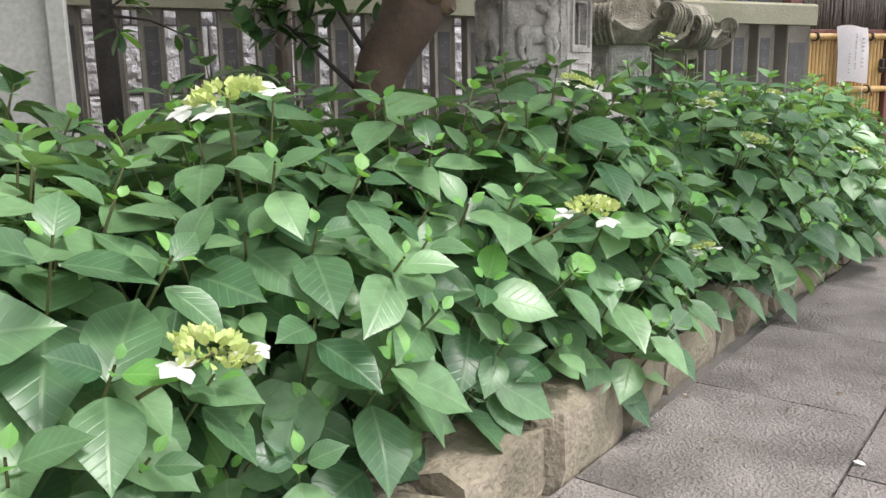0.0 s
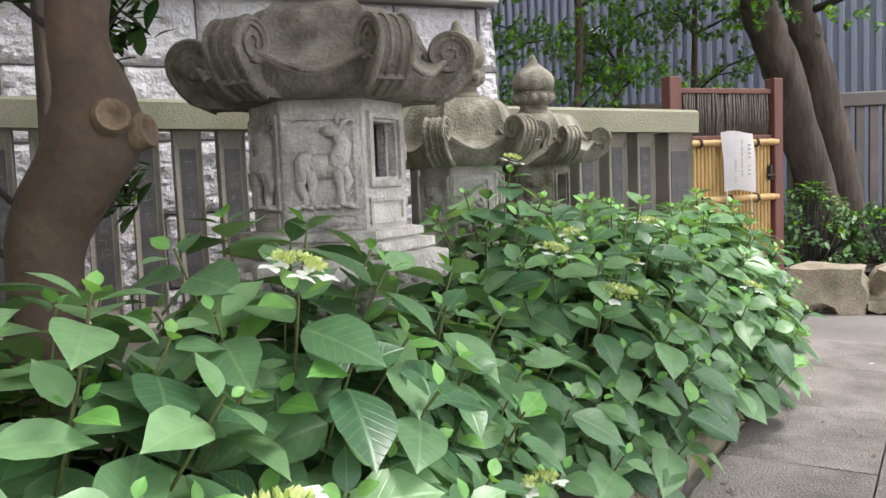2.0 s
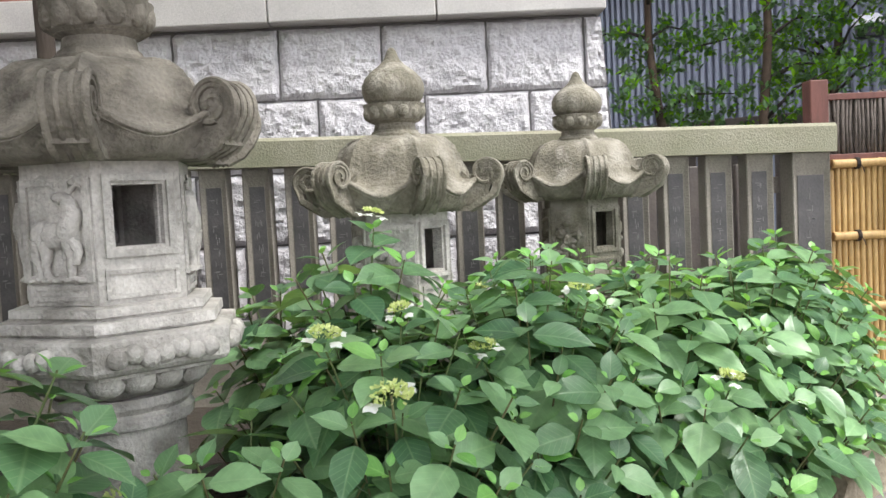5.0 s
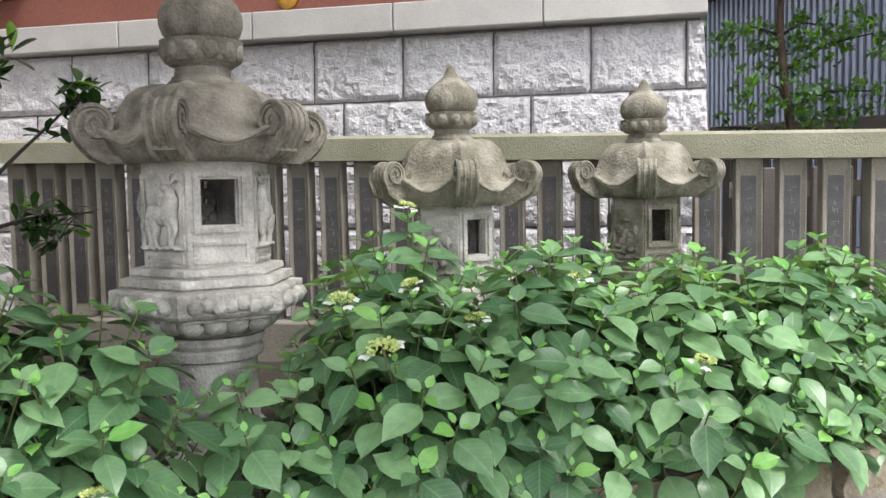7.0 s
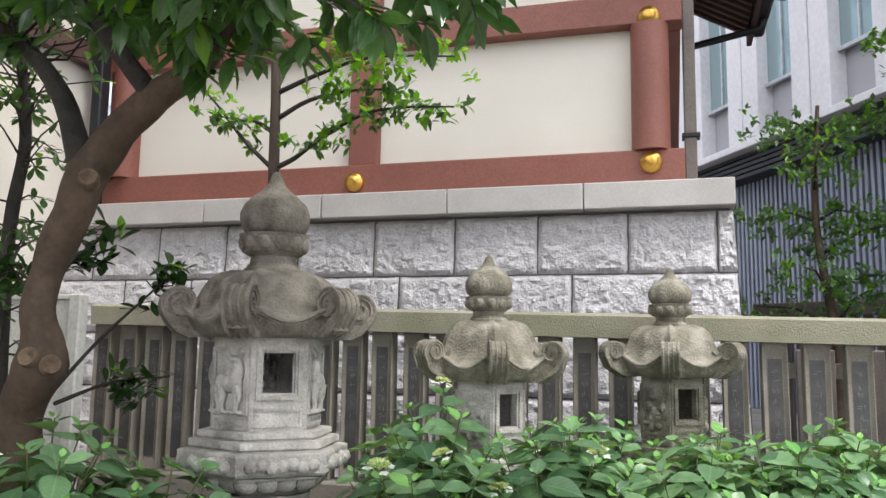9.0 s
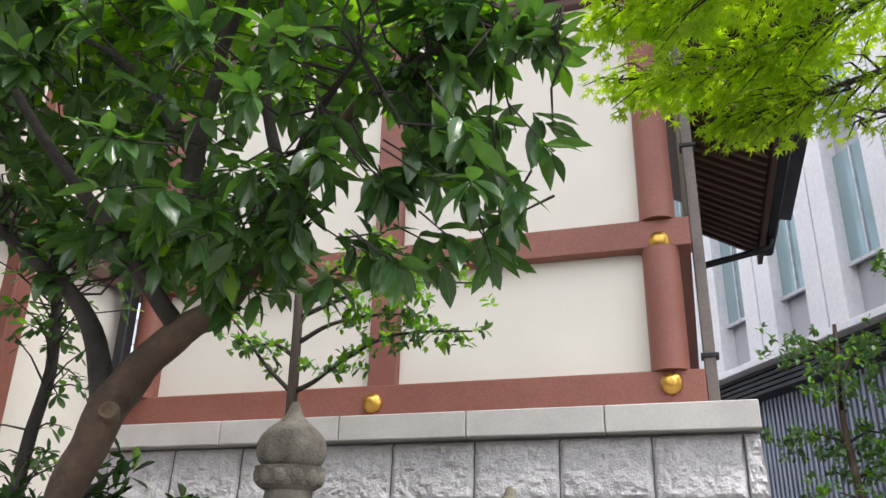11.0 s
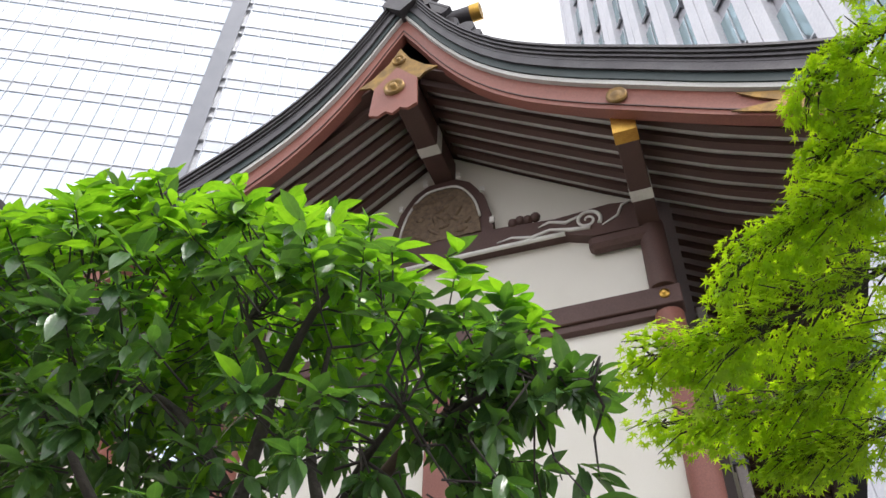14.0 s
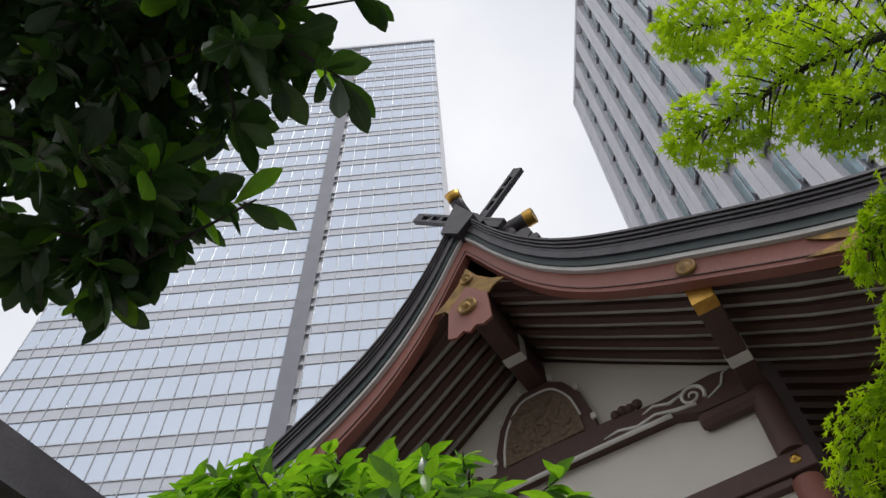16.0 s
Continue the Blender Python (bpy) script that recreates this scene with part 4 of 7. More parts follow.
        part("ridge_scroll", bm, M_COPPER, hall, smooth=30)
    for s in (1, -1):
        bm = bmesh.new()
        m = Matrix.Translation((1.95, 5.6 + 0.1 * s, 13.15)) @ Matrix.Rotation(radians(42 * s), 4, "Y")
        for x0, x1 in ((-0.10, -0.045), (0.045, 0.10)):
            box(bm, x0, x1, -0.05, 0.05, -0.9, 1.5, 0.006, m)
        for z0, z1 in ((-0.9, 0.45), (0.68, 0.74), (0.98, 1.04), (1.28, 1.5)):
            box(bm, -0.0445, 0.0445, -0.045, 0.045, z0, z1, 0.0, m)
        part("crossed_finial", bm, M_COPPER, hall, "pierced crossed roof finial")
    bm = bmesh.new()
    bmesh.ops.create_cone(bm, segments=18, radius1=0.13, radius2=0.13, depth=1.75, cap_ends=True, matrix=pose(2.0, 5.95, 13.05, 0, 90))
    lg = part("ridge_billet", bm, M_COPPER, hall, smooth=30)
    for x in (1.1, 2.86):
        bm = bmesh.new()
        bmesh.ops.create_cone(bm, segments=18, radius1=0.14, radius2=0.14, depth=0.16, cap_ends=True, matrix=pose(x, 5.95, 13.05, 0, 90))
        part("gilt_cap", bm, M_GOLD, lg, smooth=30)
    bm = bmesh.new()
    tube(bm, [(MID, 6.0, 12.95), (MID, 5.6, 13.0), (2.0, 5.2, 13.15), (1.99, 5.05, 13.26)], [0.13, 0.12, 0.11, 0.11], 16)
    pj = part("ridge_horn", bm, M_COPPER, hall, "round bar rising from the ridge end")
    bm = bmesh.new()
    tube(bm, [(1.995, 5.09, 13.23), (1.985, 4.98, 13.33)], [0.12, 0.125], 16)
    part("gilt_cap", bm, M_GOLD, pj)


build_hall()


def build_pipe():
    top = thing("downpipe", "square grey-brown rainwater downpipe on the hall's corner", "downpipe")
    bm = bmesh.new()
    box(bm, 5.005, 5.115, 7.36, 7.48, 2.848, 7.6, 0.012)
    part("pipe", bm, M_PIPE, top)
    bm = bmesh.new()
    box(bm, 4.985, 5.145, 7.34, 7.50, 3.42, 3.46, 0.004)
    part("bracket", bm, M_DARK_METAL, top)
    bm = bmesh.new()
    box(bm, 4.985, 5.145, 7.34, 7.50, 5.6, 5.64, 0.004)
    part("bracket", bm, M_DARK_METAL, top)


build_pipe()


def build_side_eave():
    """The lower side roof with close rafters beyond the corner."""
    top = thing("side_eave", "dark side eave with close-set rafters and a gutter", "eave")
    x0, x1, z0, z1, ya, yb = 5.12, 6.0, 6.6, 6.1, 7.7, 12.0
    bm = bmesh.new()
    v = [bm.verts.new(p) for p in ((x0, ya, z0), (x1, ya, z1), (x1, yb, z1), (x0, yb, z0), (x0, ya, z0 + 0.35), (x1, ya, z1 + 0.2), (x1, yb, z1 + 0.2), (x0, yb, z0 + 0.35))]
    for idx in ((0, 3, 2, 1), (4, 5, 6, 7), (0, 1, 5, 4), (1, 2, 6, 5), (2, 3, 7, 6), (3, 0, 4, 7)):
        bm.faces.new([v[k] for k in idx])
    part("roof", bm, M_RED_DARK, top)
    b = bmesh.new()
    length = math.hypot(x1 - x0, z1 - z0)
    box(b, 0, length, -0.04, 0.04, -0.1, -0.004, 0.004)
    me = finish(b, "rafter", M_RED_DARK)
    slope = math.degrees(math.atan2(z0 - z1, x1 - x0))
    for i in range(20):
        piece("rafter", me, top, pose(x0, ya + 0.1 + 0.205 * i, z0, 0, slope, 0))
    bm = bmesh.new()
    box(bm, x1 - 0.02, x1 + 0.05, ya, yb, z1 - 0.14, z1 + 0.2, 0.008)
    part("fascia", bm, M_RED_DARK, top)
    bm = bmesh.new()
    box(bm, x1 + 0.06, x1 + 0.22, ya - 0.05, yb, z1 - 0.02, z1 + 0.12, 0.03)
    part("gutter", bm, M_DARK_METAL, top)
    bm = bmesh.new()
    tube(bm, [(x1 + 0.14, yb - 0.7, z1 - 0.02), (x1 + 0.1, yb - 0.7, z1 - 0.16), (5.2, yb - 0.6, z1 - 0.30), (5.14, yb - 0.6, z1 - 0.5)], 0.05, 8)
    part("gutter_pipe", bm, M_DARK_METAL, top)
    bm = bmesh.new()
    box(bm, 4.98, 5.118, 7.7, 12.0, 6.35, 7.0)
    part("wall", bm, M_PLASTER, top)


build_side_eave()


def build_wing():
    """The wing that comes forward past the hall's other corner."""
    top = thing("shrine_wing", "cream plastered wing with brown posts and a dark eave", "shrine building")
    bm = bmesh.new()
    box(bm, -1.25, -1.02, -3.0, 7.0, 0.0, 6.1)
    part("wall", bm, M_PLASTER, top, "cream plaster wall")
    for y in (5.3, 2.4, -0.4):
        bm = bmesh.new()
        box(bm, -1.05, -0.86, y - 0.1, y + 0.1, 0.0, 6.1, 0.012)
        part("post", bm, M_RED, top)
    for z in (4.34,):
        bm = bmesh.new()
        box(bm, -1.0, -0.9, -3.0, 6.84, z, z + 0.26, 0.01)
        part("beam", bm, M_RED_DARK, top)
    bm = bmesh.new()
    v = [bm.verts.new(p) for p in ((-1.02, -3.0, 6.0), (0.5, -3.0, 5.42), (0.5, 4.6, 5.42), (-1.02, 4.6, 6.0), (-1.02, -3.0, 6.4), (0.5, -3.0, 5.8), (0.5, 4.6, 5.8), (-1.02, 4.6, 6.4))]
    for idx in ((0, 3, 2, 1), (4, 5, 6, 7), (0, 1, 5, 4), (1, 2, 6, 5), (2, 3, 7, 6), (3, 0, 4, 7)):
        bm.faces.new([v[k] for k in idx])
    part("eave", bm, M_COPPER, top)
    bm = bmesh.new()
    box(bm, -0.86, -0.74, 6.6, 6.74, 2.85, 7.4, 0.012)
    part("downpipe", bm, M_DARK_METAL, top)


build_wing()


# ---- stone lanterns ----
def ring_frame(bm, m, y0, y1, z0, z1, w, x0, x1):
    """A raised rectangular border of width w standing on a face that looks along +x."""
    outer, inner = ((y0, z0), (y1, z0), (y1, z1), (y0, z1)), ((y0 + w, z0 + w), (y1 - w, z0 + w), (y1 - w, z1 - w), (y0 + w, z1 - w))
    v = [[bm.verts.new(m @ Vector((x, a, b))) for a, b in ring] for x, ring in ((x0, outer), (x1, outer), (x1, inner), (x0, inner))]
    for a, b in zip(v, v[1:] + v[:1]):
        for k in range(4):
            bm.faces.new((a[k], a[(k + 1) % 4], b[(k + 1) % 4], b[k]))


def hex_r(angle, r, roundness):
    """Distance of a six-sided outline with corners at multiples of 60 degrees, blended with a circle."""
    a = (angle + math.pi / 6) % (math.pi / 3) - math.pi / 6
    b = (angle % (math.pi / 3)) - math.pi / 6
    flat = r * math.cos(math.pi / 6) / math.cos(b)
    return flat * (1 - roundness) + r * 0.93 * roundness


def build_lantern(x, y, turn, base_z, d, mats, label, deer):
    """A six-sided stone lantern. d names its radii and levels; turn is the way in which the window looks, in degrees."""
    body, dark = mats
    top = thing("stone_lantern", label, "lantern", "stone lanterns in the bed", at=pose(x, y, 0, 0, 0, turn - 30))
    # foot and shaft
    bm = bmesh.new()
    lathe(bm, [(d["slab"] * 0.9, base_z - 0.1), (d["slab"] * 0.9, base_z + 0.1), (d["slab"] * 0.7, base_z + 0.16)], sides=6)
    part("foot", bm, body, top)
    bm = bmesh.new()
    s = d["shaft"]
    lathe(bm, [(s * 1.25, base_z + 0.14), (s * 1.2, base_z + 0.2), (s, base_z + 0.24), (s * 0.97, d["z_shaft"] - 0.1), (s * 1.10, d["z_shaft"] - 0.092), (s * 1.13, d["z_shaft"] - 0.06), (s * 1.02, d["z_shaft"] - 0.05), (s * 1.12, d["z_shaft"] - 0.03), (s * 1.15, d["z_shaft"])], 26)
    part("shaft", bm, body, top, smooth=25)
    # lotus cup beneath the platform
    bm = bmesh.new()
    z0, z1 = d["z_shaft"], d["z_slab0"]
    lathe(bm, [(d["slab"] * 0.5, z0), (d["slab"] * 0.6, z0 + 0.012), (d["slab"] * 0.76, z1 - 0.02), (d["slab"] * 0.86, z1 - 0.012), (d["slab"] * 0.86, z1)], sides=6)
    cup = part("lotus_cup", bm, body, top, smooth=50)
    bm = bmesh.new()
    bmesh.ops.create_uvsphere(bm, u_segments=8, v_segments=6, radius=1, matrix=Matrix.LocRotScale(None, Euler((0, 0.6, 0)), (0.03, d["slab"] * 0.14, (z1 - z0) * 0.5)))
    petal = finish(bm, "petal", body, 60)
    for k in range(18):
        a = 2 * math.pi * k / 18
        rr = hex_r(a, d["slab"] * 0.70, 0.35)
        piece("petal", petal, cup, Matrix.LocRotScale((rr * math.cos(a), rr * math.sin(a), (z0 + z1) / 2 + 0.012), Euler((0, 0, a)), None))
    # platform with carved panels
    bm = bmesh.new()
    z2, z3 = d["z_slab1"], d["z_fire0"]
    R = d["slab"]
    lathe(bm, [(R * 0.9, z1), (R * 0.97, z1 + 0.008), (R, z1 + 0.02), (R * 1.01, z2 - 0.008), (R * 1.0, z2), (R * 0.85, z2 + 0.006), (R * 0.85, z2 + 0.013), (R * 0.895, z2 + 0.015), (R * 0.89, z2 + (z3 - z2) * 0.52), (R * 0.775, z2 + (z3 - z2) * 0.55), (R * 0.765, z2 + (z3 - z2) * 0.64), (R * 0.80, z2 + (z3 - z2) * 0.66), (R * 0.795, z2 + (z3 - z2) * 0.95), (R * 0.70, z3)], sides=6)
    slab = part("platform", bm, body, top)
    for k in range(6):
        a = radians(60 * k + 30)
        bm = bmesh.new()
        ap = R * math.cos(math.pi / 6)
        m = Matrix.Rotation(a, 4, "Z") @ Matrix.Translation((ap + 0.006, 0, (z1 + z2) / 2))
        w, h = R * 0.4, (z2 - z1) * 0.34
        for q in range(7):
            t = -1 + 2 * q / 6
            bmesh.ops.create_uvsphere(bm, u_segments=8, v_segments=6, radius=1, matrix=m @ Matrix.LocRotScale((0, t * w * 0.85, h * 0.25 * math.sin(q * 2.1)), Euler((0.5 * (-1) ** q, 0, 0)), (0.028, w * 0.2, h * 0.8)))
        tube(bm, [m @ Vector((0.002, -w + 2 * w * q / 12, h * 0.8 * math.sin(q * 1.05))) for q in range(13)], 0.008, 5)
        tagged(part("carved_panel", bm, body, slab, smooth=60), kind="stuff")
    # fire box: six walls, two of them open
    z0, z1 = d["z_fire0"], d["z_fire1"]
    F = d["fire"]
    ap, side = F * math.cos(math.pi / 6), F
    for k in range(6):
        bm = bmesh.new()
        m = Matrix.Rotation(radians(60 * k + 30), 4, "Z") @ Matrix.Translation((ap, 0, z0))
        h = z1 - z0
        t = 0.07 if F > 0.25 else 0.05
        hw = side / 2
        open_wall = k in (0, 3)
        o0, o1, ow = h * 0.40, h * 0.83, hw * 0.57
        if open_wall:
            # one slab with a window cut right through
            outer = ((-hw, 0), (hw, 0), (hw, h), (-hw, h))
            inner = ((-ow, o0), (ow, o0), (ow, o1), (-ow, o1))
            v = [[bm.verts.new(m @ Vector((xx, a, b))) for a, b in ring] for xx, ring in ((-t, outer), (0, outer), (0, inner), (-t, inner))]
            for q, w in zip(v, v[1:] + v[:1]):
                for j in range(4):
                    bm.faces.new((q[j], q[(j + 1) % 4], w[(j + 1) % 4], w[j]))
        else:
            box(bm, -t, 0, -hw, hw, 0, h, 0.003, m)
        bmesh.ops.recalc_face_normals(bm, faces=bm.faces)
        wall_ob = part("firebox_wall", bm, body, top)
        bm = bmesh.new()
        if open_wall:
            ring_frame(bm, m, -ow - 0.03, ow + 0.03, o0 - 0.03, o1 + 0.03, 0.02, 0.001, 0.013)
        else:
            ring_frame(bm, m, -hw + 0.008, hw - 0.008, h * 0.17, h - 0.045, 0.02, 0.001, 0.010)
        bmesh.ops.recalc_face_normals(bm, faces=bm.faces)
        part("border", bm, body, wall_ob)
        bm = bmesh.new()
        ring_frame(bm, m, -hw + 0.02, hw - 0.02, h * 0.04, h * 0.145 if not open_wall else h * 0.24, 0.012, 0.001, 0.008)
        bmesh.ops.recalc_face_normals(bm, faces=bm.faces)
        part("border", bm, body, wall_ob)
        if k == 3:
            bm = bmesh.new()
            for q in range(5):
                for j in range(3):
                    c = m @ Vector((-t * 0.5, ow * (-0.72 + 0.72 * j) + (0.2 * ow if q % 2 else -0.1 * ow), o0 + (o1 - o0) * (0.1 + 0.2 * q)))
                    bmesh.ops.create_uvsphere(bm, u_segments=8, v_segments=6, radius=ow * 0.34, matrix=Matrix.Translation(c))
            tagged(part("pierced_screen", bm, body, wall_ob, smooth=60), kind="stuff")
        if not open_wall:
            bm = bmesh.new()
            mm = m @ Matrix.Translation((0.004, 0, h * 0.175))
            g = (h * 0.76) / 0.30
            def blob(cy, cz, sy, sz, sx=0.02, rot=0.0):
                bmesh.ops.create_uvsphere(bm, u_segments=10, v_segments=7, radius=1, matrix=mm @ Matrix.LocRotScale((0, cy * g, cz * g), Euler((rot, 0, 0)), (sx * 1.5 * g, sy * g, sz * g)))
            def limb(pts, rad):
                tube(bm, [mm @ Vector((0.011, a * g, b * g)) for a, b in pts], [q * g for q in rad], 7)
            if deer and k in (1, 5, 4, 2):
                s = 1 if k in (1, 2) else -1
                s = -s
                blob(-0.005 * s, 0.125, 0.066, 0.039)
                blob(-0.05 * s, 0.128, 0.036, 0.044)
                blob(0.045 * s, 0.138, 0.034, 0.042)
                limb([(0.04 * s, 0.125), (0.054 * s, 0.155), (0.066 * s, 0.185), (0.052 * s, 0.218)], [0.03, 0.033, 0.026, 0.021])
                blob(0.028 * s, 0.226, 0.034, 0.019, 0.018, -0.25 * s)
                limb([(0.06 * s, 0.245), (0.085 * s, 0.262), (0.10 * s, 0.255)], [0.008, 0.006, 0.003])
                limb([(0.05 * s, 0.25), (0.05 * s, 0.275), (0.075 * s, 0.285)], [0.007, 0.005, 0.003])
                limb([(-0.055 * s, 0.115), (-0.068 * s, 0.07), (-0.055 * s, 0.045), (-0.05 * s, 0.012)], [0.027, 0.018, 0.013, 0.013])
                limb([(-0.04 * s, 0.11), (-0.03 * s, 0.07), (-0.038 * s, 0.04), (-0.028 * s, 0.012)], [0.024, 0.017, 0.012, 0.013])
                limb([(0.045 * s, 0.115), (0.052 * s, 0.07), (0.05 * s, 0.012)], [0.023, 0.014, 0.013])
                limb([(0.06 * s, 0.115), (0.078 * s, 0.08), (0.066 * s, 0.05)], [0.02, 0.013, 0.011])
                for q in range(9):
                    blob(-0.08 + 0.02 * q, 0.004 + 0.004 * (q % 2), 0.016, 0.009, 0.018)
            else:
                rr = random.Random(k + int(100 * F))
                for q in range(16):
                    blob(rr.uniform(-0.06, 0.06), rr.uniform(0.03, 0.22), rr.uniform(0.012, 0.03), rr.uniform(0.012, 0.03), 0.018)
            tagged(part("relief", bm, body, wall_ob, smooth=60), kind="stuff")
    bm = bmesh.new()
    lathe(bm, [(F * 0.97, z1), (F * 1.02, z1 + 0.006), (F * 1.02, z1 + 0.02)], sides=6)
    part("firebox_top", bm, body, top)
    # roof
    bm = bmesh.new()
    E, zr0, zr1 = d["roof"], d["z_roof0"], d["z_roof1"]
    H = zr1 - zr0
    prof = [(0.30, 1.0, 1.0), (0.42, 0.992, 0.95), (0.55, 0.945, 0.9), (0.655, 0.84, 0.8), (0.715, 0.70, 0.65), (0.755, 0.56, 0.5), (0.80, 0.44, 0.35), (0.86, 0.34, 0.2), (0.93, 0.27, 0.12), (1.0, 0.225, 0.1), (1.01, 0.165, 0.1), (0.97, 0.13, 0.1), (0.93, 0.05, 0.15), (0.82, 0.0, 0.2), (0.5, -0.01, 0.3)]
    def lift(c):
        return 0.30 * H * max(0.0, 1 - c * 1.05) ** 1.5
    rings = []
    seg = 96
    for f, zz, rd in prof:
        ring = []
        for k in range(seg):
            a = 2 * math.pi * k / seg
            c = abs(((a + math.pi / 6) % (math.pi / 3)) - math.pi / 6) / (math.pi / 6)
            r = hex_r(a, E * f * 0.93, rd)
            r *= 1 - 0.03 * math.sin(math.pi * min(1, max(0, c))) * (1 if f > 0.85 else 0.15)
            up = lift(c) * (1 if f > 0.96 else 0.7 if f > 0.9 else 0.35 if f > 0.84 else 0.0)
            rib = 0.020 * max(0, min(1, 1.6 - c * 8)) * (1 if zz > 0.2 else 0)
            ring.append(bm.verts.new(((r + rib) * math.cos(a), (r + rib) * math.sin(a), zr0 + H * zz + up + rib * 0.4)))
        rings.append(ring)
    for a, b in zip(rings, rings[1:]):
        for k in range(seg):
            bm.faces.new((a[k], b[k], b[(k + 1) % seg], a[(k + 1) % seg]))
    bm.faces.new(rings[0])
    bm.faces.new(list(reversed(rings[-1])))
    bmesh.ops.recalc_face_normals(bm, faces=bm.faces)
    part("roof", bm, dark, top, "domed stone roof with curled corners", smooth=48)
    # corners: a broad strap sweeps out from under the eave, rises and rolls inwards into a spiral
    R0 = d["curl"]
    for k in range(6):
        m = Matrix.Rotation(radians(60 * k), 4, "Z")
        cx, cz = E * d["reach"] - R0 * 0.25, zr0 + H * 0.48
        w = R0 * 0.70
        path = [(E * 0.62, zr0 - 0.004), (E * 0.78, zr0 - 0.004), (E * 0.90, zr0 + 0.07 * H), (cx + R0 * 0.55, zr0 + 0.19 * H)]
        n = 40
        for i in range(n + 1):
            a = -0.75 + 2 * math.pi * 1.75 * i / n
            q = R0 * (1.06 - 0.80 * (i / n) ** 0.8)
            path.append((cx + q * math.cos(a), cz + q * math.sin(a)))
        bm = bmesh.new()
        prev = None
        for i, (r, z) in enumerate(path):
            a, b = path[max(0, i - 1)], path[min(len(path) - 1, i + 1)]
            t = Vector((b[0] - a[0], b[1] - a[1])).normalized()
            th = R0 * (0.34 if i < 5 else 0.27 - 0.12 * i / len(path))
            ww = w * (1.12 if i < 4 else 1.0)
            q = [bm.verts.new(m @ Vector(c)) for c in ((r, -ww, z), (r, ww, z), (r - t.y * th, ww, z + t.x * th), (r - t.y * th, -ww, z + t.x * th))]
            if prev:
                for j in range(4):
                    bm.faces.new((prev[j], prev[(j + 1) % 4], q[(j + 1) % 4], q[j]))
            else:
                bm.faces.new(q)
            prev = q
        bm.faces.new(list(reversed(prev)))
        bmesh.ops.create_cone(bm, segments=24, radius1=R0 * 0.86, radius2=R0 * 0.86, depth=w * 1.66, cap_ends=True, matrix=m @ Matrix.Translation((cx, 0, cz)) @ pose(0, 0, 0, 90))
        # the web between the roll and the roof's slope
        web = [(E * 0.74, zr0 + 0.02), (E * 0.95, zr0 + 0.1 * H), (cx + R0 * 0.3, cz - R0 * 0.7), (cx, cz), (cx - R0 * 0.9, cz - R0 * 0.15), (E * 0.80, zr0 + H * 0.40), (E * 0.70, zr0 + H * 0.52)]
        sides = [[bm.verts.new(m @ Vector((r, y, z))) for r, z in web] for y in (-w * 0.8, w * 0.8)]
        bm.faces.new(sides[0])
        bm.faces.new(list(reversed(sides[1])))
        for j in range(len(web)):
            bm.faces.new((sides[0][j - 1], sides[1][j - 1], sides[1][j], sides[0][j]))
        bmesh.ops.recalc_face_normals(bm, faces=bm.faces)
        curl = part("roof_curl", bm, dark, top, smooth=40)
        for off in (-w * 0.92, -w * 0.3, w * 0.3, w * 0.92):
            bm = bmesh.new()
            tube(bm, [m @ Vector((r, off, z)) for r, z in path[1:26]], R0 * (0.13 if abs(off) > w * 0.5 else 0.09), 6)
            part("rib", bm, dark, curl, smooth=60)
        # raised lip along the eave between two corners
        bm = bmesh.new()
        pts = []
        for i in range(13):
            a = radians(60 * k + 8 + 44 * i / 12)
            c = abs(((a + math.pi / 6) % (math.pi / 3)) - math.pi / 6) / (math.pi / 6)
            r = hex_r(a, E * 0.935, 0.1) * (1 - 0.03 * math.sin(math.pi * min(1, c)))
            pts.append((r * math.cos(a), r * math.sin(a), zr0 + H * 0.215 + lift(c)))
        tube(bm, pts, taper(13, 0.011, 0.011), 6)
        part("eave_lip", bm, dark, top, smooth=60)
    # finial
    zf, zt, rf = d["z_roof1"], d["z_tip"], d["onion"]
    hh = zt - zf
    bm = bmesh.new()
    lathe(bm, [(rf * 0.88, zf - 0.02), (rf * 0.86, zf + hh * 0.03), (rf * 0.78, zf + hh * 0.05), (rf * 0.76, zf + hh * 0.07), (rf * 0.70, zf + hh * 0.075), (rf * 0.67, zf + hh * 0.15), (rf * 0.9, zf + hh * 0.19)], 26)
    fin = part("finial_neck", bm, dark, top, smooth=40)
    bm = bmesh.new()
    lathe(bm, [(rf * 0.8, zf + hh * 0.17), (rf * 0.95, zf + hh * 0.24), (rf * 1.03, zf + hh * 0.365), (rf * 0.8, zf + hh * 0.375)], 26)
    for k in range(12):
        a = 2 * math.pi * k / 12
        bmesh.ops.create_uvsphere(bm, u_segments=8, v_segments=6, radius=1, matrix=Matrix.LocRotScale((rf * 0.9 * math.cos(a), rf * 0.9 * math.sin(a), zf + hh * 0.28), Euler((0, 0, a)), (rf * 0.16, rf * 0.22, hh * 0.085)))
    tagged(part("finial_lotus", bm, dark, top, smooth=50), kind="stuff")
    bm = bmesh.new()
    lathe(bm, [(rf * 0.78, zf + hh * 0.365), (rf * 0.95, zf + hh * 0.42), (rf * 1.03, zf + hh * 0.50), (rf * 1.03, zf + hh * 0.58), (rf * 0.93, zf + hh * 0.66), (rf * 0.72, zf + hh * 0.735), (rf * 0.46, zf + hh * 0.80), (rf * 0.28, zf + hh * 0.86), (rf * 0.2, zf + hh * 0.92), (rf * 0.15, zf + hh * 0.97), (rf * 0.07, zf + hh)], 26)
    part("finial_onion", bm, dark, top, smooth=60)


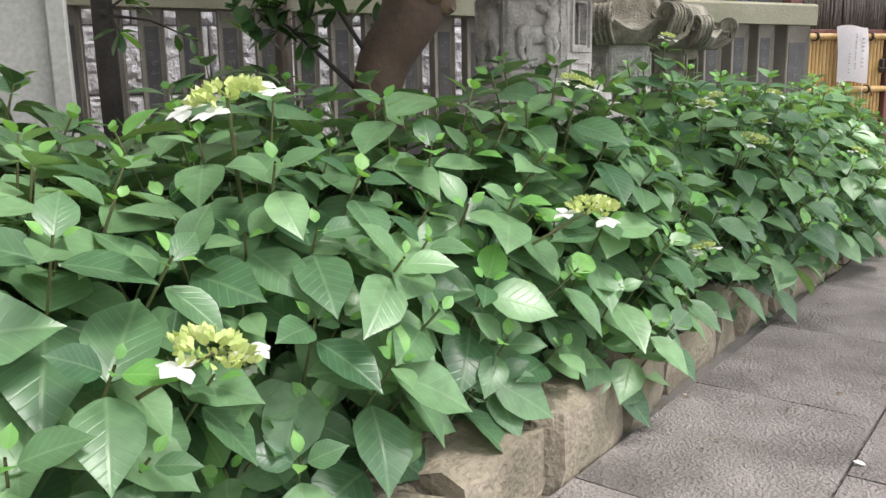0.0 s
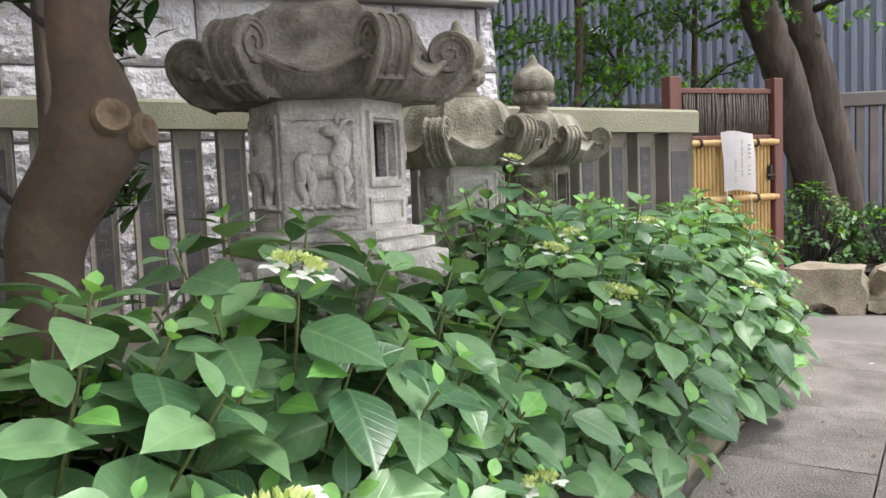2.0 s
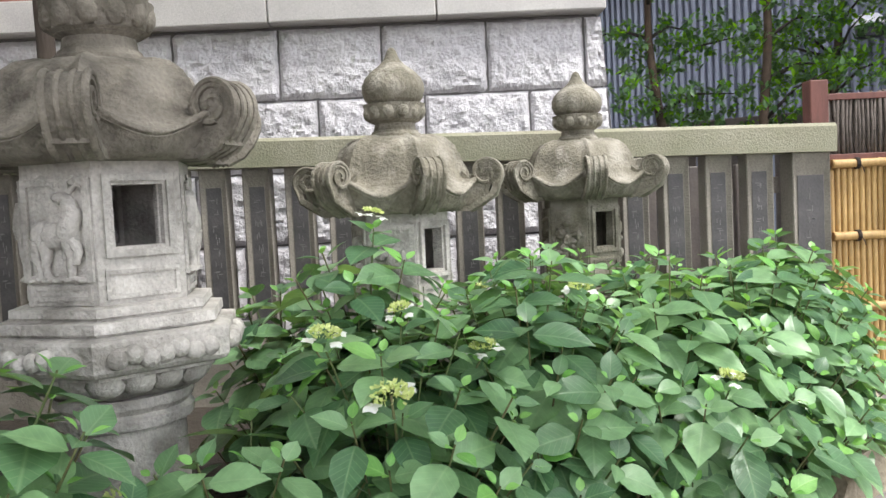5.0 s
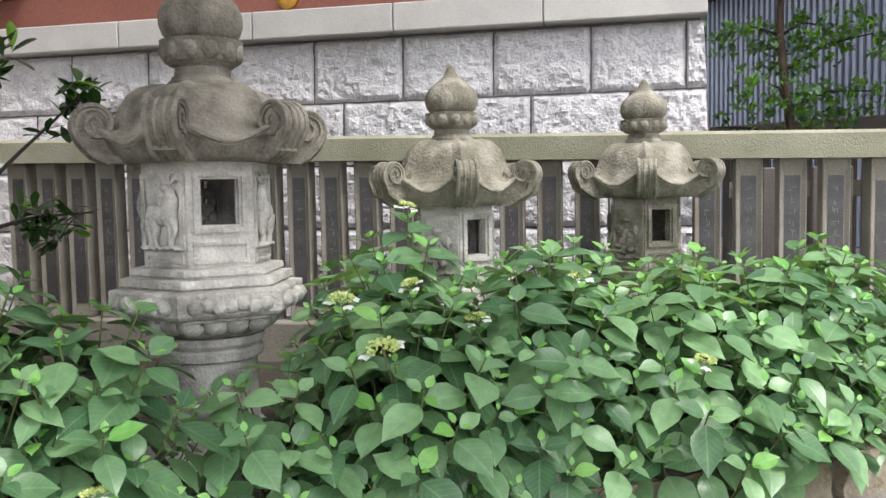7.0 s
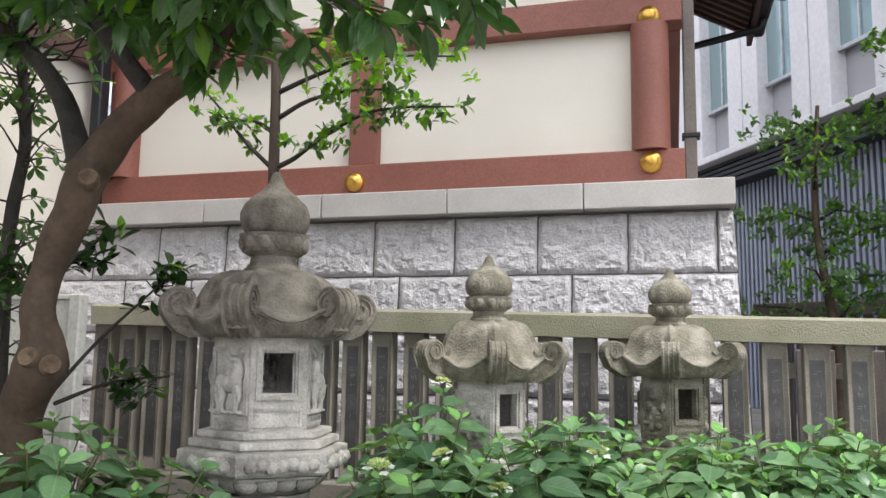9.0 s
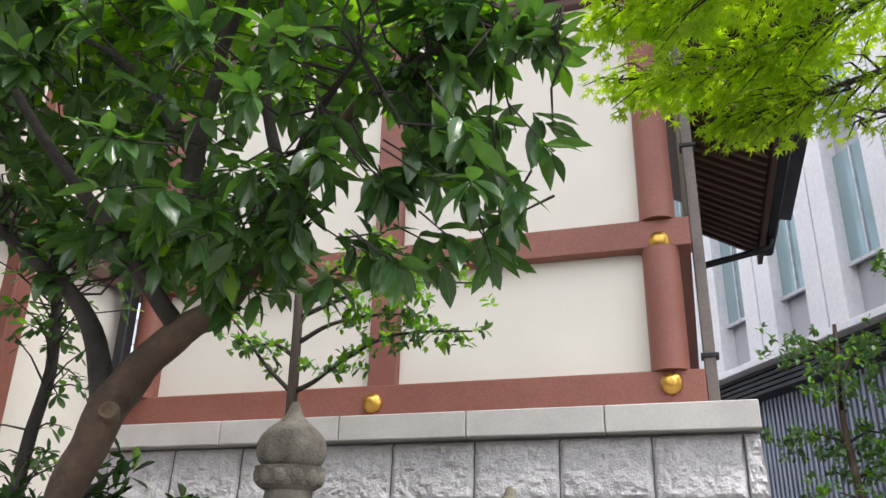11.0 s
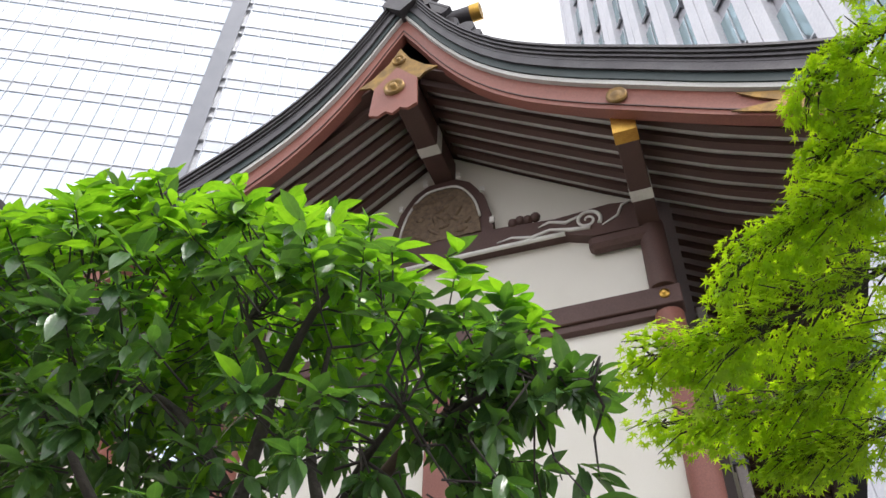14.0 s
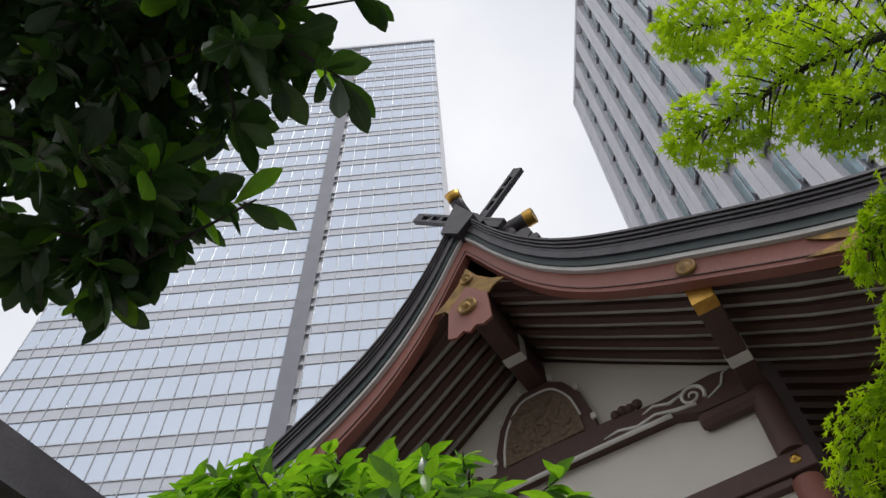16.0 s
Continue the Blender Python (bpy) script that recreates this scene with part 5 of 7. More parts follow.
L1 = dict(reach=0.92, slab=0.39, shaft=0.185, z_shaft=0.80, z_slab0=0.895, z_slab1=1.0, z_fire0=1.085, z_fire1=1.495, fire=0.255, roof=0.475, z_roof0=1.495, z_roof1=1.80, curl=0.082, onion=0.16, z_tip=2.29)
L2 = dict(reach=1.0, slab=0.30, shaft=0.12, z_shaft=0.68, z_slab0=0.75, z_slab1=0.84, z_fire0=0.91, z_fire1=1.295, fire=0.20, roof=0.385, z_roof0=1.295, z_roof1=1.605, curl=0.064, onion=0.124, z_tip=1.97)
L3 = dict(reach=0.99, slab=0.34, shaft=0.12, z_shaft=0.66, z_slab0=0.73, z_slab1=0.82, z_fire0=0.90, z_fire1=1.315, fire=0.205, roof=0.415, z_roof0=1.315, z_roof1=1.62, curl=0.066, onion=0.128, z_tip=1.985)
build_lantern(3.055, 3.31, -50, 0.2, L1, (M_STONE, M_STONE_DARK), "tall grey six-sided stone lantern with deer reliefs and curled roof", True)
build_lantern(3.92, 4.13, -40, 0.2, L2, (M_STONE, M_STONE_MOSS), "smaller lichened stone lantern half hidden by hydrangeas", False)
build_lantern(4.86, 5.08, -60, 0.2, L3, (M_STONE_MOSS, M_STONE_MOSS), "smaller mossy stone lantern beside the fence", False)


# ---- bamboo gate ----
def build_gate():
    top = thing("bamboo_gate", "yellow bamboo gate panel with brushwood top and red-stained posts", "gate")
    y = 5.78
    for x0, x1, h in ((6.43, 6.545, 1.97), (7.49, 7.585, 1.97)):
        bm = bmesh.new()
        box(bm, x0, x1, y - 0.05, y + 0.06, 0, h, 0.006)
        part("post", bm, M_GATE, top)
    for z0, z1, y0 in ((1.845, 1.885, -0.02), (1.47, 1.51, -0.02)):
        bm = bmesh.new()
        box(bm, 6.545, 7.49, y + y0, y + 0.03, z0, z1, 0.004)
        part("cross_rail", bm, M_GATE, top)
    r = random.Random(4)
    bm = bmesh.new()
    box(bm, 6.56, 7.48, y + 0.02, y + 0.026, 1.51, 1.845)
    part("brush_backing", bm, M_TWIG, top)
    for i in range(34):
        x = 6.57 + 0.0265 * i + r.uniform(-0.006, 0.006)
        bm = bmesh.new()
        tube(bm, [(x, y - 0.004, 1.512), (x + r.uniform(-0.008, 0.008), y - 0.008 + r.uniform(-0.006, 0.006), 1.68), (x + r.uniform(-0.008, 0.008), y - 0.004, 1.85 + r.uniform(-0.01, 0.05))], r.uniform(0.007, 0.012), 6)
        part("brush_stick", bm, M_TWIG, top)
    for i in range(24):
        x = 6.575 + 0.0385 * i
        bm = bmesh.new()
        z, pts, rad = 0.1, [], []
        while z < 1.47:
            pts += [(x, y, z), (x, y, z + 0.012), (x, y, z + 0.024)]
            rad += [0.0178, 0.0198, 0.0178]
            z += r.uniform(0.2, 0.3)
        pts.append((x, y, 1.47))
        rad.append(0.0178)
        tube(bm, pts, rad, 8)
        part("bamboo_cane", bm, M_BAMBOO, top)
    for z in (1.45, 1.0, 0.555, 0.13):
        bm = bmesh.new()
        pts, rad = [], []
        x = 6.56
        while x < 7.5:
            pts += [(x, y - 0.035, z), (x + 0.012, y - 0.035, z), (x + 0.024, y - 0.035, z)]
            rad += [0.027, 0.031, 0.027]
            x += r.uniform(0.22, 0.33)
        pts.append((7.53, y - 0.035, z))
        rad.append(0.027)
        tube(bm, pts, rad, 10)
        bar = part("bamboo_bar", bm, M_BAMBOO, top)
        for x in (6.72, 7.02, 7.3):
            bm = bmesh.new()
            for dx in (-0.008, 0.0, 0.008):
                tube(bm, [(x + dx, y - 0.035 + 0.033 * math.cos(a), z + 0.033 * math.sin(a)) for a in np.linspace(0, 6.28, 12)], 0.004, 4)
            tube(bm, [(x, y - 0.07, z), (x + 0.02, y - 0.072, z - 0.03), (x + 0.03, y - 0.07, z - 0.06)], 0.003, 4)
            part("binding", bm, M_CORD, bar)
    bm = bmesh.new()
    box(bm, 6.545, 7.49, y - 0.02, y + 0.03, 0.03, 0.1, 0.006)
    part("sill", bm, M_GATE, top)
    bm = bmesh.new()
    box(bm, 7.43, 7.46, y - 0.06, y - 0.02, 1.14, 1.26, 0.006)
    box(bm, 7.39, 7.47, y - 0.07, y - 0.05, 1.17, 1.185, 0.003)
    part("latch", bm, M_CORD, top)
    # notice
    sheet = thing("paper_notice", "curling white paper notice tied to the bamboo gate", "notice", at=None)
    bm = bmesh.new()
    nx, nz = 8, 14
    g = [[bm.verts.new((6.885 + 0.33 * i / nx + 0.03 * (j / nz) * 0 + 0.035 * (1 - j / nz), y - 0.085 - 0.02 * math.sin(i / nx * 3.1) - 0.014 * math.sin(j / nz * 3.0), 1.06 + 0.47 * j / nz + 0.012 * math.sin(i / nx * 5))) for j in range(nz + 1)] for i in range(nx + 1)]
    for i in range(nx):
        for j in range(nz):
            bm.faces.new((g[i][j], g[i + 1][j], g[i + 1][j + 1], g[i][j + 1]))
    bmesh.ops.solidify(bm, geom=bm.faces[:], thickness=0.0015)
    part("sheet", bm, M_PAPER, sheet, smooth=60)
    bm = bmesh.new()
    for col, (x, n, w) in enumerate(((7.15, 9, 0.022), (7.075, 16, 0.008), (7.01, 7, 0.012))):
        for k in range(n):
            z = (1.46 if col < 2 else 1.30) - (0.3 if col < 2 else 0.18) * k / n
            if (k * 7 + col) % 5 == 0:
                continue
            box(bm, x - w / 2, x + w / 2, y - 0.1225, y - 0.118, z - 0.006, z + 0.006)
    part("faded_writing", bm, M_INK, sheet)
    for x in (6.95, 7.2):
        bm = bmesh.new()
        tube(bm, [(x, y - 0.09, 1.075), (x + 0.005, y - 0.08, 1.0), (x + 0.015, y - 0.075, 0.9), (x + 0.03, y - 0.07, 0.8)], 0.0035, 5)
        part("tie_cord", bm, M_PAPER, sheet)


build_gate()


# ---- hydrangeas ----
def build_hydrangea(x, y, r, h, lean, seed, flowers, group_label):
    """A dome of shoots, each with opposite pairs of broad leaves and a pale young tip."""
    rr = random.Random(seed)
    top = thing("hydrangea_bush", group_label, "shrub", "hydrangeas in the bed")
    poses, which = [], []
    stems = bmesh.new()
    root = Vector((x, y, 0.17))
    h *= 1.07
    count = int(84 * r * r / 0.25 * (0.6 + 0.45 * h))
    tips = []
    tries = 0
    while len(tips) < count and tries < count * 20:
        tries += 1
        d = rand_dir(rr)
        d.z = abs(d.z) - 0.12
        f = rr.uniform(0.62, 1.0) ** 0.6
        p = Vector((x + lean[0] * max(0, d.z) + d.x * r * 1.08 * f, y + lean[1] * max(0, d.z) + d.y * r * 1.08 * f, 0.30 + (h - 0.30) * max(0.02, d.z + 0.12) ** 0.8 * f))
        if p.z < 0.2 or any((p - q).length < 0.145 for q, _ in tips):
            continue
        if (p - Vector((3.05, 3.31, p.z))).length < 0.5 and p.z < 1.0 or p.y > 5.3:
            continue
        tips.append((p, d))
    for i, (p, d) in enumerate(tips):
        axis = (Vector((d.x * 0.7, d.y * 0.7, 0.8 + rr.uniform(-0.1, 0.3)))).normalized()
        length = rr.uniform(0.26, 0.42)
        base = p - axis * length
        if i % 3 == 0:
            mid = (root * 0.35 + base * 0.65) + Vector((rr.uniform(-0.04, 0.04), rr.uniform(-0.04, 0.04), -0.05))
            tube(stems, [root + Vector((rr.uniform(-0.1, 0.1), rr.uniform(-0.1, 0.1), -0.05)), mid, base, p], [0.006, 0.005, 0.0042, 0.003], 5, 0, 0, False)
        else:
            tube(stems, [base, p], [0.004, 0.003], 4, 0, 0, False)
        spin = rr.uniform(0, 6.28)
        u = axis.orthogonal().normalized()
        v = axis.cross(u)
        nodes = ((0.0, rr.uniform(0.15, 0.20), 0.85), (0.45, rr.uniform(0.165, 0.215), 0.6), (0.82, rr.uniform(0.14, 0.185), 0.3), (0.95, rr.uniform(0.07, 0.11), -0.1), (1.0, rr.uniform(0.03, 0.05), -0.9))
        for j, (t, size, fall) in enumerate(nodes):
            if j == 0 and i % 2:
                continue
            q = base + axis * length * t
            for k in (0, 1):
                a = spin + j * 1.571 + k * math.pi + rr.uniform(-0.25, 0.25)
                out = u * math.cos(a) + v * math.sin(a)
                droop = fall + rr.uniform(-0.22, 0.22)
                way = (out - Vector((0, 0, 1)) * droop * 0.55 + axis * (0.25 if j < 3 else 0.5)).normalized()
                normal = (axis + Vector((d.x * 0.5, d.y * 0.5, 0.6)) + rand_dir(rr) * 0.3)
                poses.append(leaf_pose(q + out * 0.014, way, normal, size * rr.uniform(0.85, 1.12), rr.uniform(0.9, 1.12)))
                which.append(1 if j == 4 or (j == 3 and rr.random() < 0.12) else 0)
    tagged(part("stem_thicket", stems, M_STEM, top), kind="stuff")
    me = foliage("leaves", LEAF_BROAD, poses, [M_HYDRANGEA, M_HYDRANGEA_NEW], which)
    ob = new("leaves", me)
    ob.parent = top
    tagged(ob, "broad toothed green leaves", kind="stuff")
    # lacecap heads
    out_tips = [t for t in tips if t[1].z > -0.05 and (t[1].y < 0.25)]
    rr.shuffle(out_tips)
    for (p, d) in out_tips[:flowers]:
        build_flower(top, p + Vector((0, -0.02, 0.05)), rr, rr.uniform(0.6, 0.95))
    return top


def build_flower(parent, p, rr, s):
    fl, wh = [], []
    up = Vector((rr.uniform(-0.3, 0.3), rr.uniform(-0.5, 0.1), 1)).normalized()
    u = up.orthogonal().normalized()
    v = up.cross(u)
    for k in range(120):
        a, q = rr.uniform(0, 6.28), math.sqrt(rr.random()) * 0.05 * s
        o = u * math.cos(a) + v * math.sin(a)
        fl.append(leaf_pose(p + o * q + up * (0.012 - q * 0.2 + rr.uniform(0, 0.006)), (o + up * rr.uniform(0.2, 1.5)), rand_dir(rr), 0.017 * s, 1.3))
        wh.append(0)
    n = rr.randint(2, 5)
    for k in range(n):
        a = 6.28 * k / n + rr.uniform(-0.3, 0.3)
        o = u * math.cos(a) + v * math.sin(a)
        c = p + o * 0.062 * s - up * 0.006
        for j in range(4):
            b = 1.571 * j + rr.uniform(-0.2, 0.2) + a
            w = u * math.cos(b) + v * math.sin(b)
            fl.append(leaf_pose(c, w + up * rr.uniform(-0.2, 0.3) + o * 0.3, up, 0.032 * s, 1.6))
            wh.append(1)
    ob = new("flower_head", foliage("flower_head", LEAF_SMALL, fl, [M_FLORET, M_PETAL], wh))
    ob.parent = parent
    tagged(ob, "lime lacecap flower head with white sepals")


FRESH = "leafy green hydrangea bush with pale young tips"
FLOWERING = "leafy green hydrangea bush with lime-white lacecap flowers"
for k, (x, y, r, h, lean, n) in enumerate((
        (-0.3, 0.90, 0.66, 0.97, (0, 0), 0), (0.45, 1.22, 0.64, 1.0, (0, 0), 1), (1.16, 1.58, 0.54, 0.96, (0, 0), 1), (0.9, 2.3, 0.64, 1.14, (0, 0), 1), (1.68, 1.9, 0.52, 1.02, (0, 0), 1), (1.7, 2.68, 0.48, 1.12, (0, 0), 1),
        (2.16, 2.14, 0.48, 1.08, (0, 0), 1), (2.66, 2.36, 0.44, 1.14, (0, 0), 1), (3.0, 2.54, 0.36, 1.02, (0, 0), 1), (3.5, 2.9, 0.36, 0.74, (0, 0), 1),
        (3.92, 3.14, 0.45, 0.96, (-0.05, 0.1), 2), (3.8, 3.6, 0.38, 1.2, (0, 0), 1), (4.38, 3.50, 0.46, 1.08, (0, 0.1), 2), (4.47, 4.05, 0.42, 1.12, (0, 0), 1), (4.95, 3.78, 0.47, 1.0, (0, 0.1), 2),
        (5.36, 4.08, 0.47, 1.0, (0, 0.1), 1), (5.05, 4.65, 0.38, 1.0, (0, 0), 1), (5.66, 4.45, 0.45, 1.05, (0, 0.1), 1), (5.84, 4.88, 0.40, 1.0, (0, 0), 1), (3.42, 3.98, 0.3, 1.0, (0, 0), 0), (0.2, 3.0, 0.6, 1.0, (0, 0), 0))):
    bush = build_hydrangea(x, y, r, h, lean, 40 + k, n, FLOWERING if n else FRESH)
    for owner, p, size in ((4, (1.64, 1.45, 1.07), 1.25), (2, (1.58, 1.15, 0.68), 1.2), (6, (2.53, 1.72, 0.77), 1.15), (10, (3.91, 2.88, 0.83), 1.0)):
        if owner == k:
            head = Vector(p)
            stalk = bmesh.new()
            tube(stalk, [Vector((x, y, head.z - 0.35)), head.lerp(Vector((x, y, head.z)), 0.4) - Vector((0, 0, 0.14)), head], [0.006, 0.005, 0.0035], 5)
            part("flower_stalk", stalk, M_STEM, bush)
            build_flower(bush, head, random.Random(300 + k), size)


# ---- trees ----
def twig_cluster(rr, p, out, count, size, poses, which, young, spread=0.9):
    """Leaves set round the end of a twig; young picks those in the second, brighter material."""
    u = out.orthogonal().normalized()
    v = out.cross(u)
    for k in range(count):
        a = 2.4 * k + rr.uniform(-0.3, 0.3)
        o = u * math.cos(a) + v * math.sin(a)
        back = rr.uniform(0, 0.1)
        way = (o * spread + out * rr.uniform(0.2, 0.9) + Vector((0, 0, -rr.uniform(0.05, 0.5)))).normalized()
        poses.append(leaf_pose(p - out * back, way, Vector((0, 0, 1)) + out * 0.3 + rand_dir(rr) * 0.35, size * rr.uniform(0.75, 1.2), rr.uniform(0.9, 1.15)))
        which.append(1 if young(rr, p) else 0)


def build_near_tree():
    """The evergreen by the first lantern, with its kinked trunk and spreading crown."""
    tree = thing("evergreen_tree", "brown-barked evergreen tree with pruning scars and a glossy crown", "tree")
    bm = bmesh.new()
    trunk = bend([(2.20, 2.80, 0.05), (2.20, 2.77, 0.55), (2.205, 2.74, 0.95), (2.225, 2.70, 1.16), (2.345, 2.66, 1.38), (2.315, 2.66, 1.58), (2.35, 2.67, 1.80), (2.46, 2.665, 2.03), (2.53, 2.65, 2.18)], 6)
    rad = [float(np.interp(i, [0, 12, 18, 23, 28, 34, 42, 48], [0.095, 0.084, 0.086, 0.108, 0.072, 0.068, 0.082, 0.085])) for i in range(len(trunk))]
    tube(bm, trunk, rad, 16, 0.2)
    part("trunk", bm, M_BARK, tree, smooth=80)
    limbs = [
        ([(2.5, 2.65, 2.14), (2.66, 2.65, 2.33), (2.84, 2.64, 2.47), (3.05, 2.62, 2.58), (3.22, 2.58, 2.80), (3.45, 2.5, 3.08), (3.7, 2.4, 3.3), (3.95, 2.3, 3.4)], 0.085, 0.016),
        ([(2.5, 2.65, 2.16), (2.40, 2.64, 2.45), (2.24, 2.62, 2.68), (2.0, 2.6, 2.86), (1.7, 2.5, 3.1), (1.35, 2.4, 3.3)], 0.055, 0.014),
        ([(3.0, 2.63, 2.55), (2.92, 2.6, 2.85), (2.88, 2.5, 3.15), (2.95, 2.45, 3.5), (3.0, 2.4, 3.78), (2.85, 2.3, 4.15)], 0.06, 0.014),
        ([(3.2, 2.58, 2.78), (3.3, 2.5, 3.1), (3.26, 2.4, 3.45), (3.35, 2.3, 3.85)], 0.04, 0.012),
        ([(2.84, 2.64, 2.46), (2.6, 2.4, 2.85), (2.4, 2.1, 3.2), (2.2, 1.9, 3.6)], 0.045, 0.012),
        ([(2.9, 2.5, 3.2), (2.6, 2.5, 3.6), (2.3, 2.5, 3.9), (1.9, 2.4, 4.1)], 0.035, 0.01),
        ([(3.0, 2.4, 3.7), (3.3, 2.2, 4.0), (3.6, 2.1, 4.2)], 0.03, 0.01),
        ([(3.3, 2.55, 2.9), (3.6, 2.2, 3.1), (3.9, 1.95, 3.2)], 0.03, 0.008),
        ([(3.7, 2.4, 3.28), (4.05, 2.25, 3.38), (4.35, 2.15, 3.36), (4.55, 2.1, 3.28)], 0.018, 0.005),
    ]
    skeleton_pts = []
    for pts, a, b in limbs:
        bm = bmesh.new()
        line = bend(pts, 4)
        tube(bm, line, taper(len(line), a, b), 10, 0.15)
        part("limb", bm, M_BARK if a > 0.08 else M_BARK_DARK, tree, smooth=80)
        skeleton_pts += line[3:]
    for x, y, z, rx, rz in ((2.372, 2.563, 1.395, 78, 12), (2.438, 2.612, 1.365, 82, 55), (2.58, 2.585, 2.13, 80, 30)):
        bm = bmesh.new()
        lathe(bm, [(0.040, -0.06), (0.043, 0.0), (0.036, 0.018), (0.026, 0.014), (0.015, 0.0), (0.006, -0.005)], 16)
        ob = part("pruning_scar", bm, M_CUT, tree, "ringed pruning scar", smooth=60)
        ob.matrix_local = pose(x, y, z, rx, 0, rz)
    rr = random.Random(21)
    poses, which = [], []
    twigs = bmesh.new()
    c, ax = Vector((2.62, 2.22, 3.70)), Vector((2.0, 1.0, 1.12))
    n = 0
    while n < 980:
        d = rand_dir(rr)
        f = rr.uniform(0.45, 1.0) ** (0.42 if d.z > 0.1 else 0.6)
        p = c + Vector((d.x * ax.x, d.y * ax.y, d.z * (ax.z if d.z > 0 else 1.3))) * f
        p.z -= 0.22 * (p.x - 2.6) + 0.10 * max(0.0, p.x - 2.8)
        if n > 920:
            p = Vector((rr.uniform(3.0, 4.35), rr.uniform(1.9, 2.5), rr.uniform(2.62, 3.05)))
        if n > 952:
            t = rr.uniform(0, 1)
            p = Vector((3.8 + 0.80 * t, 2.1 + rr.uniform(-0.3, 0.3), 3.46 - 0.16 * t + rr.uniform(-0.3, 0.28) * (1.15 - t)))
        elif n <= 920 and (p.z < 2.75 and (p.x < 2.95 or p.y > 2.6) or p.z < 2.42):
            continue
        if n <= 920 and p.x > 3.55 and rr.random() < 0.45:
            continue
        if noise.noise(p * 1.6) < (-0.45 if d.z > 0.1 else -0.13):
            continue
        near = min(skeleton_pts, key=lambda q: (q - p).length)
        out = ((p - near).normalized() + Vector((d.x, d.y, d.z * 0.6 + 0.35)) * 0.8).normalized()
        mid = (near + p) / 2 + rand_dir(rr) * 0.06
        if (near - p).length < 0.42:
            tube(twigs, [near, near.lerp(p, 0.35) + rand_dir(rr) * 0.05, mid + Vector((0, 0, 0.04)), p], [0.008, 0.006, 0.005, 0.003], 5, 0, 0, False)
        else:
            tube(twigs, [p - out * 0.22 + rand_dir(rr) * 0.05, p], [0.005, 0.003], 4, 0, 0, False)
        # brighter leaves grow likelier with height: light from above put into the colour
        twig_cluster(rr, p, out, rr.randint(7, 10), 0.14, poses, which, lambda q, s: q.random() < max(0.03, min(0.85, (s.z + 0.22 * (s.x - 2.6) - 3.72) * 1.6 + 0.08)))
        n += 1
    tagged(part("twig_work", twigs, M_BARK_DARK, tree), kind="stuff")
    ob = new("crown", foliage("crown", LEAF_LONG, poses, [M_EVERGREEN, M_EVERGREEN_BRIGHT], which))
    ob.parent = tree
    tagged(ob, "glossy dark leaves, the top ones coloured brighter as if lit from above", kind="stuff")
    # the low sprigs beside the trunk
    poses, which = [], []
    bm = bmesh.new()
    for pts in ([(2.37, 2.72, 1.26), (2.36, 3.0, 1.48), (2.38, 3.3, 1.70), (2.50, 3.42, 1.88)], [(2.36, 2.74, 1.20), (2.36, 3.1, 1.28), (2.46, 3.4, 1.30)], [(2.34, 2.72, 1.72), (2.30, 2.9, 1.86), (2.36, 3.1, 2.02)], [(2.32, 2.7, 1.55), (2.1, 2.75, 1.75), (1.9, 2.8, 1.9)], [(2.23, 2.8, 1.0), (1.95, 2.7, 1.25), (1.75, 2.6, 1.4)], [(2.25, 2.78, 1.1), (2.05, 2.6, 1.35), (1.95, 2.5, 1.5)]):
        line = bend(pts, 3)
        tube(bm, line, taper(len(line), 0.010, 0.004), 6)
        for q in range(11):
            t = rr.uniform(0.62, 1.0)
            p = line[int(t * (len(line) - 1))] + rand_dir(rr) * 0.06
            twig_cluster(rr, p, (Vector((rr.uniform(-1, 1), rr.uniform(-1, 0.5), 0.5))).normalized(), 6, 0.10, poses, which, lambda q, s: q.random() < 0.04)
    part("sprig_wood", bm, M_BARK_DARK, tree)
    ob = new("sprig_foliage", foliage("sprig_foliage", LEAF_OBOVATE, poses, [M_LEATHERY, M_EVERGREEN_BRIGHT], which))
    ob.parent = tree
    tagged(ob, kind="stuff")


build_near_tree()


